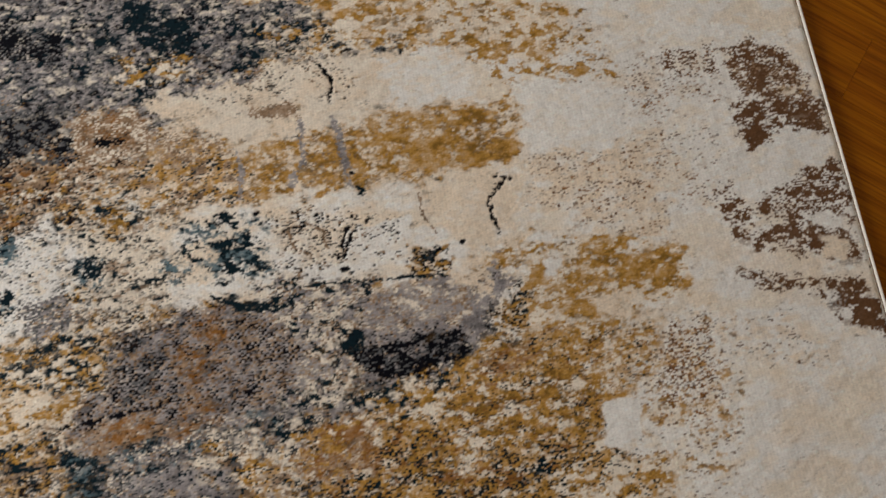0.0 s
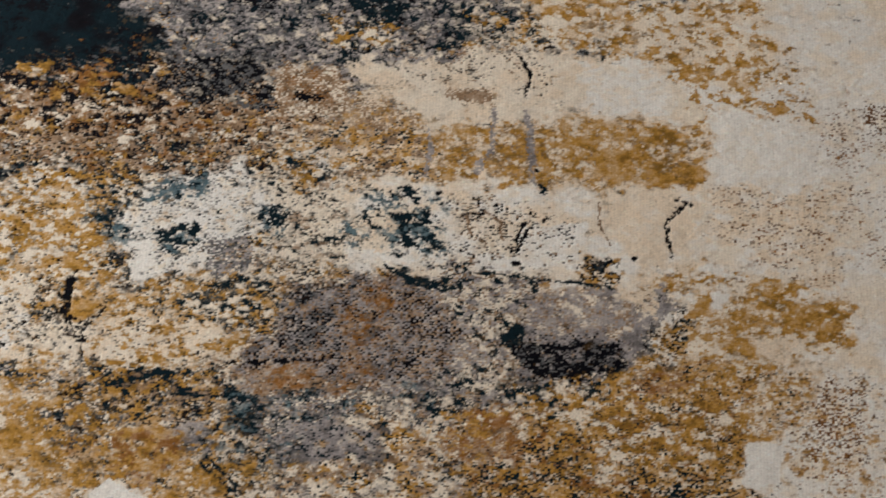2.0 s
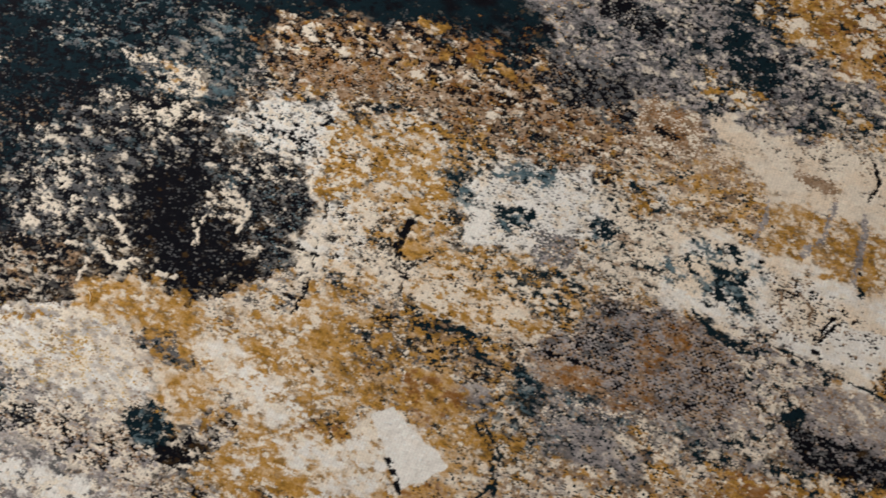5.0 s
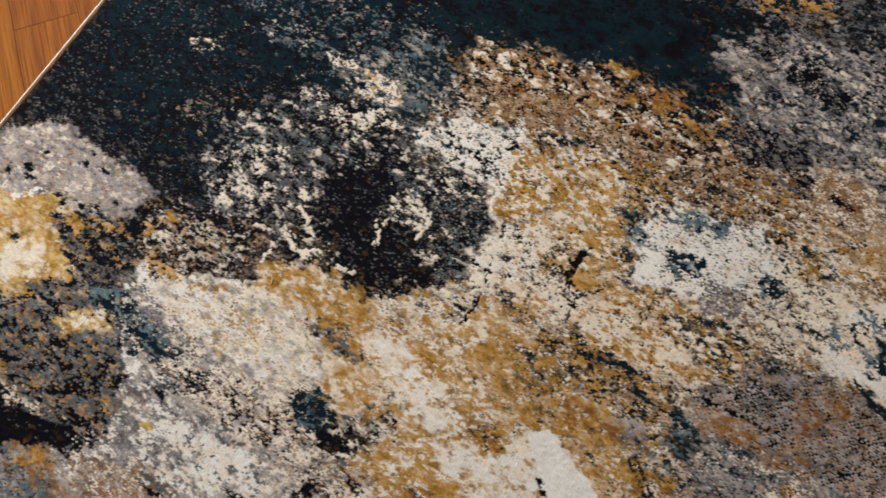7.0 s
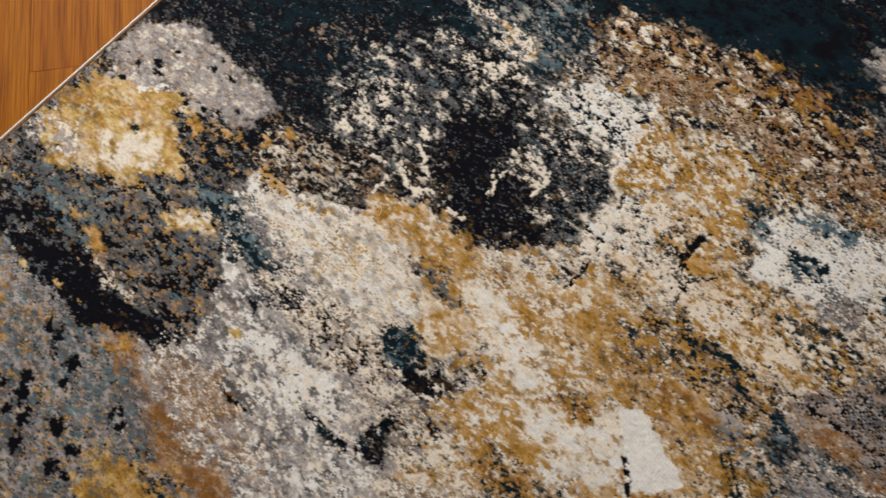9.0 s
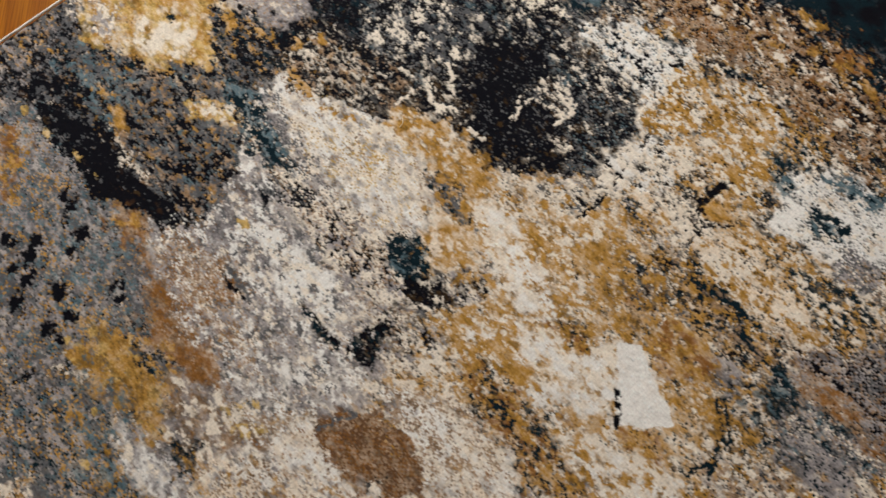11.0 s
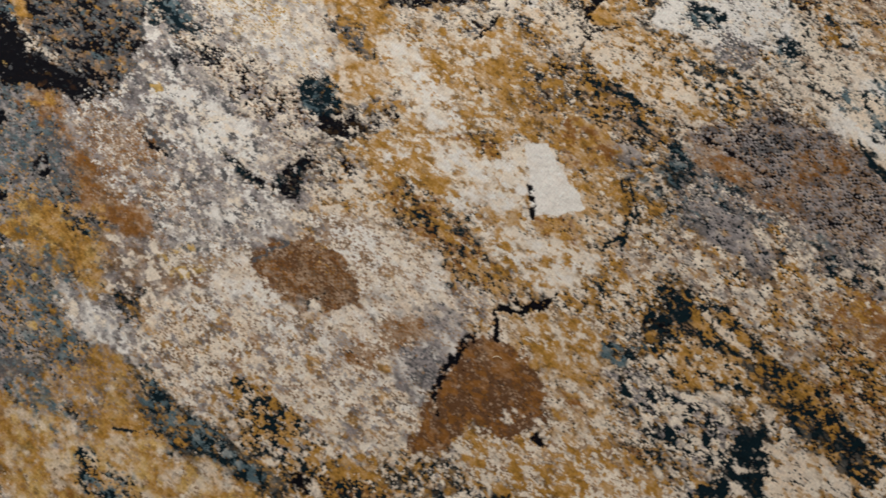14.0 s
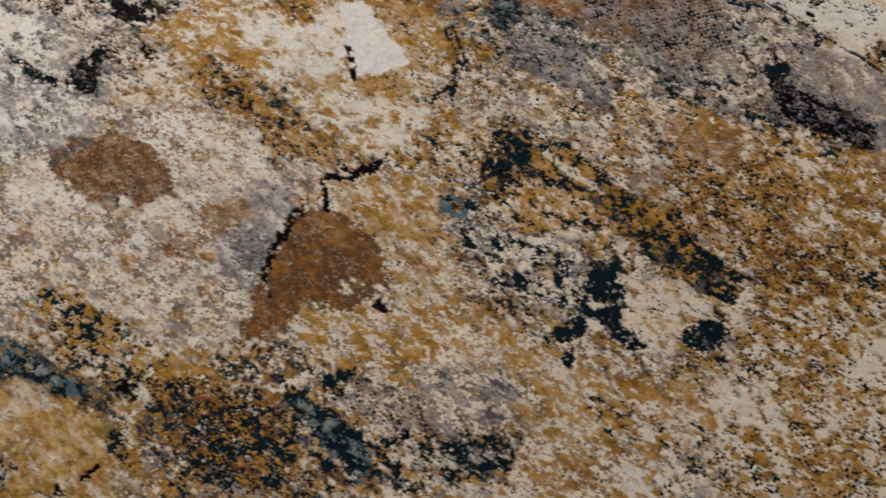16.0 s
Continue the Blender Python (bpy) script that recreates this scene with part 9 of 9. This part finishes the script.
# pale band, eyes and crumbling ochre, closer
patch('C O6m T1m K1f', 0.012, (0.543, 0.366), (0.666, 0.375), (0.696, 0.333), (0.663, 0.292), (0.556, 0.288))
patch('W C3m O1m K1f T1f', 0.012, (0.706, 0.360), (0.742, 0.374), (0.779, 0.380), (0.833, 0.379), (0.836, 0.354), (0.791, 0.340), (0.776, 0.335), (0.732, 0.333), (0.712, 0.340))
patch('L4m T6m', 0.005, (0.733, 0.343), (0.772, 0.353), (0.774, 0.335), (0.744, 0.326))
patch('L5m T4m C1m', 0.006, (0.672, 0.348), (0.716, 0.342), (0.723, 0.325), (0.687, 0.330))
patch('L6m T2m', 0.006, (0.718, 0.377), (0.779, 0.392), (0.780, 0.381), (0.727, 0.371))
patch('T5m L3m', 0.007, (0.832, 0.371), (0.865, 0.369), (0.867, 0.343), (0.846, 0.342))
patch('W', 0.005, (0.710, 0.330), (0.733, 0.332), (0.730, 0.296), (0.718, 0.295))
patch('S5f G4f', 0.006, (0.788, 0.334), (0.822, 0.336), (0.825, 0.311), (0.795, 0.302))
patch('T6m L3m', 0.007, (0.969, 0.366), (1.001, 0.372), (1.010, 0.343), (0.977, 0.341))
patch('L5m T3m W2m', 0.008, (0.908, 0.367), (0.941, 0.365), (0.947, 0.336), (0.914, 0.334))
patch('T7m', 0.004, (0.967, 0.401), (0.992, 0.398), (0.989, 0.388), (0.967, 0.391))
patch('P C5s O4m K1f', 0.008, (0.686, 0.252), (0.800, 0.250), (0.819, 0.225), (0.728, 0.212), (0.686, 0.221))
patch('O5m T5m N2m', 0.008, (0.688, 0.205), (0.805, 0.211), (0.822, 0.196), (0.808, 0.177), (0.694, 0.189))
patch('T7m L2m', 0.006, (0.812, 0.204), (0.829, 0.201), (0.857, 0.170), (0.831, 0.161), (0.818, 0.182))
patch('G K3h N3f R1m', 0.012, (0.869, 0.265), (0.907, 0.299), (0.974, 0.299), (0.992, 0.251), (0.950, 0.209), (0.900, 0.202), (0.833, 0.217), (0.853, 0.241))
patch('K5h S3f', 0.008, (0.868, 0.265), (0.907, 0.266), (0.909, 0.235), (0.875, 0.230))
patch('R5m R2s N3f K1f', 0.010, (0.930, 0.270), (0.959, 0.295), (0.962, 0.275), (0.948, 0.260), (0.951, 0.215), (0.930, 0.214))
patch('N5h R3m', 0.008, (0.833, 0.215), (0.928, 0.219), (0.908, 0.196), (0.841, 0.200))
patch('G6s T2f', 0.010, (0.888, 0.173), (0.968, 0.169), (0.970, 0.140), (0.897, 0.140))
patch('G6s', 0.006, (0.769, 0.163), (0.804, 0.161), (0.802, 0.145), (0.775, 0.148))
patch('O6s R4m', 0.008, (0.712, 0.147), (0.777, 0.146), (0.780, 0.124), (0.721, 0.118))
patch('O8s', 0.004, (0.658, 0.272), (0.682, 0.281), (0.687, 0.257), (0.668, 0.249))
patch('G K2h N1f', 0.007, (1.101, 0.268), (1.176, 0.268), (1.198, 0.250), (1.172, 0.223), (1.100, 0.219))
patch('K8m S2f', 0.006, (1.093, 0.243), (1.197, 0.252), (1.202, 0.235), (1.147, 0.221), (1.099, 0.225))
patch('T5m C2m G2m', 0.008, (1.016, 0.218), (1.089, 0.214), (1.141, 0.209), (1.138, 0.195), (1.068, 0.192), (1.017, 0.189))
patch('T5m O3m', 0.007, (1.168, 0.217), (1.199, 0.223), (1.202, 0.192), (1.175, 0.180))
patch('T6m K1f', 0.006, (1.075, 0.271), (1.100, 0.268), (1.096, 0.248), (1.076, 0.247))
patch('O5s O5m C3m T1f R1f', 0.012, (1.205, 0.236), (1.278, 0.231), (1.381, 0.242), (1.376, 0.195), (1.312, 0.173), (1.276, 0.147), (1.162, 0.127), (1.162, 0.181))
patch('R4m N2f', 0.009, (1.204, 0.219), (1.279, 0.226), (1.271, 0.210), (1.211, 0.200))
patch('O6m O4s C2m', 0.010, (1.279, 0.295), (1.339, 0.309), (1.413, 0.287), (1.374, 0.272), (1.300, 0.261), (1.274, 0.276))
patch('R4m O4m', 0.009, (1.042, 0.187), (1.113, 0.186), (1.109, 0.167), (1.046, 0.167))
patch('R4m K1f N2f', 0.008, (1.040, 0.149), (1.099, 0.155), (1.107, 0.135), (1.044, 0.136))
patch('W', 0.004, (1.316, 0.165), (1.346, 0.167), (1.341, 0.133), (1.310, 0.128))
patch('W', 0.005, (1.280, 0.318), (1.295, 0.315), (1.295, 0.290), (1.279, 0.293))
patch('B2f R1f', 0.010, (1.383, 0.231), (1.428, 0.230), (1.427, 0.155), (1.376, 0.173))
crack('K', 0.0040, (0.818, 0.218), (0.870, 0.222), (0.920, 0.228))
crack('K', 0.0030, (0.662, 0.298), (0.655, 0.279), (0.654, 0.259), (0.674, 0.249))
crack('K', 0.0024, (0.674, 0.249), (0.680, 0.212))
crack('W', 0.0050, (0.942, 0.333), (0.965, 0.323), (0.998, 0.328))
crack('T', 0.0040, (0.961, 0.318), (0.984, 0.308), (1.012, 0.302), (1.028, 0.311))
crack('G', 0.0070, (1.201, 0.244), (1.215, 0.276), (1.235, 0.291))
crack('G', 0.0040, (1.231, 0.290), (1.229, 0.307))
crack('K', 0.0026, (1.097, 0.368), (1.085, 0.342))

rug = tagged(new("rug"), "marbled cream, ochre, grey and black woven rug on parquet", "rug")
rug.location = (0, 0, 0)


def rug_pile():
    """The pile as one sheet, a point a knot where it is seen and coarser beyond."""
    rows = [j for j in range(NY) if j % 5 == 0 or -0.545 < RUG_Y0 + j * STEP < 0.765]
    if rows[-1] != NY - 1:
        rows.append(NY - 1)
    rows = np.array(rows)
    # uneven dyeing of the middle tones: cream yarn twisted in here, deeper dye there
    dye = weave[rows]
    light = dye.mean(2, keepdims=True)
    middle = np.clip((light - 0.06) / 0.15, 0, 1) * np.clip((0.72 - light) / 0.2, 0, 1)
    tint = (TINT[rows] + 0.35 * PINS[rows])[..., None]
    pale = middle * (0.12 * tint).clip(0, 0.5)
    dye = dye * (1 - pale) + np.array(DYES["C"], np.float32) * pale
    dye = dye * (1 + middle * (0.24 * tint).clip(-0.5, 0)) * (1 + 0.05 * PINS[rows][..., None]).clip(0.8, 1.2)
    dye = dye.astype(np.float32).clip(0, 0.88)
    dye = np.concatenate([dye, np.ones((len(rows), NX, 1), np.float32)], 2)
    low = relief[rows]
    x = np.broadcast_to(np.linspace(0, RUG_W, NX)[None, :], low.shape)
    y = np.broadcast_to((RUG_Y0 + rows * STEP)[:, None], low.shape)
    rim = np.minimum(np.minimum(x, RUG_W - x), np.minimum(y - RUG_Y0, RUG_Y1 - y))
    z = RUG_TOP + low + 0.00010 * PINS[rows] + 0.0012 * BEND[rows] - 0.003 * np.exp(-((rim / 0.003) ** 2))
    count, width = low.size, NX
    me = bpy.data.meshes.new("pile_sheet")
    me.vertices.add(count)
    me.vertices.foreach_set("co", np.stack([x, y, z], 2).astype(np.float32).ravel())
    corner = (np.arange(len(rows) - 1)[:, None] * width + np.arange(width - 1)[None, :]).ravel()
    quads = np.stack([corner, corner + 1, corner + width + 1, corner + width], 1).astype(np.int32)
    me.loops.add(quads.size)
    me.loops.foreach_set("vertex_index", quads.ravel())
    me.polygons.add(len(quads))
    me.polygons.foreach_set("loop_start", np.arange(0, quads.size, 4, dtype=np.int32))
    me.update(calc_edges=True)
    me.shade_smooth()
    me.attributes.new("dye", "FLOAT_COLOR", "POINT").data.foreach_set("color", dye.ravel())
    me.materials.append(MAT_PILE)
    ob = new("woven_surface", me)
    ob.parent = rug
    return tagged(ob, "short dense pile in a marbled stone pattern")


rug_pile()
bm = bmesh.new()
box(bm, 0.001, RUG_Y0 + 0.001, 0.0, RUG_W - 0.001, RUG_Y1 - 0.001, 0.005)
part("backing", bm, MAT_BACKING, rug, "woven backing")


def binding(x, out):
    """Overlocked edge: a cord of close slanting stitches."""
    verts, faces = [], []
    ring, pitch = 8, 0.0011
    count = int((RUG_Y1 - RUG_Y0) / pitch)
    for k in range(count + 1):
        r = 0.0017 if k % 2 else 0.0013
        for a in range(ring):
            th = 2 * math.pi * a / ring
            verts.append((x + out * 0.0010 + 0.9 * r * math.cos(th), RUG_Y0 + k * pitch + 0.0012 * math.sin(th), 0.0108 + 0.9 * r * math.sin(th)))
    for k in range(count):
        for a in range(ring):
            b = (a + 1) % ring
            faces.append((k * ring + a, (k + 1) * ring + a, (k + 1) * ring + b, k * ring + b))
    me = bpy.data.meshes.new("edge_binding")
    me.from_pydata(verts, [], faces)
    me.materials.append(MAT_BINDING)
    ob = new("edge_binding", me)
    ob.parent = rug
    tagged(ob, "off-white overlocked edge stitching")


binding(0.0, -1)
binding(RUG_W, 1)

# ---- oak strips, those beside the rug one by one ----
STRIP, LONG, GAP = 0.0816, 0.42, 0.00015
AX, AY = Vector((math.cos(radians(-40.3)), math.sin(radians(-40.3)), 0)), Vector((math.sin(radians(40.3)), math.cos(radians(40.3)), 0))


def strip_mesh():
    bm = bmesh.new()
    box(bm, -LONG / 2 + GAP, -STRIP / 2 + GAP, -0.012, LONG / 2 - GAP, STRIP / 2 - GAP, 0.0)
    top = [e for e in bm.edges if all(v.co.z > -0.001 for v in e.verts)]
    bmesh.ops.bevel(bm, geom=top, offset=0.0002, segments=1, affect="EDGES")
    return mesh_of("parquet_strip", bm, MAT_OAK)


STRIP_ME = strip_mesh()
rest = bmesh.new()
TURN = Matrix.Rotation(radians(-40.3), 4, "Z")
near = 0
for row in range(-60, 61):
    for col in range(-14, 15):
        centre = AX * (col * LONG + (0.003 + (row + 1) * 0.1231) % LONG + LONG / 2) + AY * (0.0368 + row * STRIP)
        if not (ROOM_X0 + 0.04 < centre.x < ROOM_X1 - 0.04 and ROOM_Y0 + 0.04 < centre.y < ROOM_Y1 - 0.04):
            continue
        m = Matrix.Translation(centre) @ TURN
        if (-0.6 < centre.x < 0.12 and -0.6 < centre.y < 0.9) or (1.5 < centre.x < 2.1 and -0.2 < centre.y < 1.1):
            ob = new("parquet_strip", STRIP_ME)
            ob.parent, ob.matrix_world = floor, m
            near += 1
        else:
            rest.from_mesh(STRIP_ME)
            rest.verts.ensure_lookup_table()
            bmesh.ops.transform(rest, matrix=TURN.inverted() @ m, verts=rest.verts[-len(STRIP_ME.vertices):])
field = tagged(part("parquet_field", rest, MAT_OAK, floor, "further oak strips"), kind="stuff")
field.matrix_world = TURN


# ---- loose threads on the pile ----
def loose_thread(points, label, thick=0.0004):
    cu = bpy.data.curves.new("loose_thread", "CURVE")
    cu.dimensions, cu.bevel_depth, cu.bevel_resolution = "3D", thick, 2
    sp = cu.splines.new("BEZIER")
    sp.bezier_points.add(len(points) - 1)
    for bp, (x, y, z) in zip(sp.bezier_points, points):
        bp.co, bp.handle_left_type, bp.handle_right_type = (x, y, z), "AUTO", "AUTO"
    cu.materials.append(MAT_THREAD)
    return tagged(new("loose_thread", cu), label, "thread")


loose_thread([(0.3843, 0.0789, RUG_TOP + 0.0006), (0.3824, 0.0847, RUG_TOP + 0.0014), (0.3776, 0.0883, RUG_TOP + 0.0006)], "short pale loose thread lying on the rug pile")
loose_thread([(0.8164, -0.0987, RUG_TOP + 0.0006), (0.8190, -0.0950, RUG_TOP + 0.0014), (0.8237, -0.0939, RUG_TOP + 0.0006)], "short pale loose thread lying on the rug pile")
loose_thread([(0.8139, -0.3435, RUG_TOP + 0.0006), (0.8153, -0.3401, RUG_TOP + 0.0014), (0.8175, -0.3376, RUG_TOP + 0.0006)], "short pale loose thread lying on the rug pile")
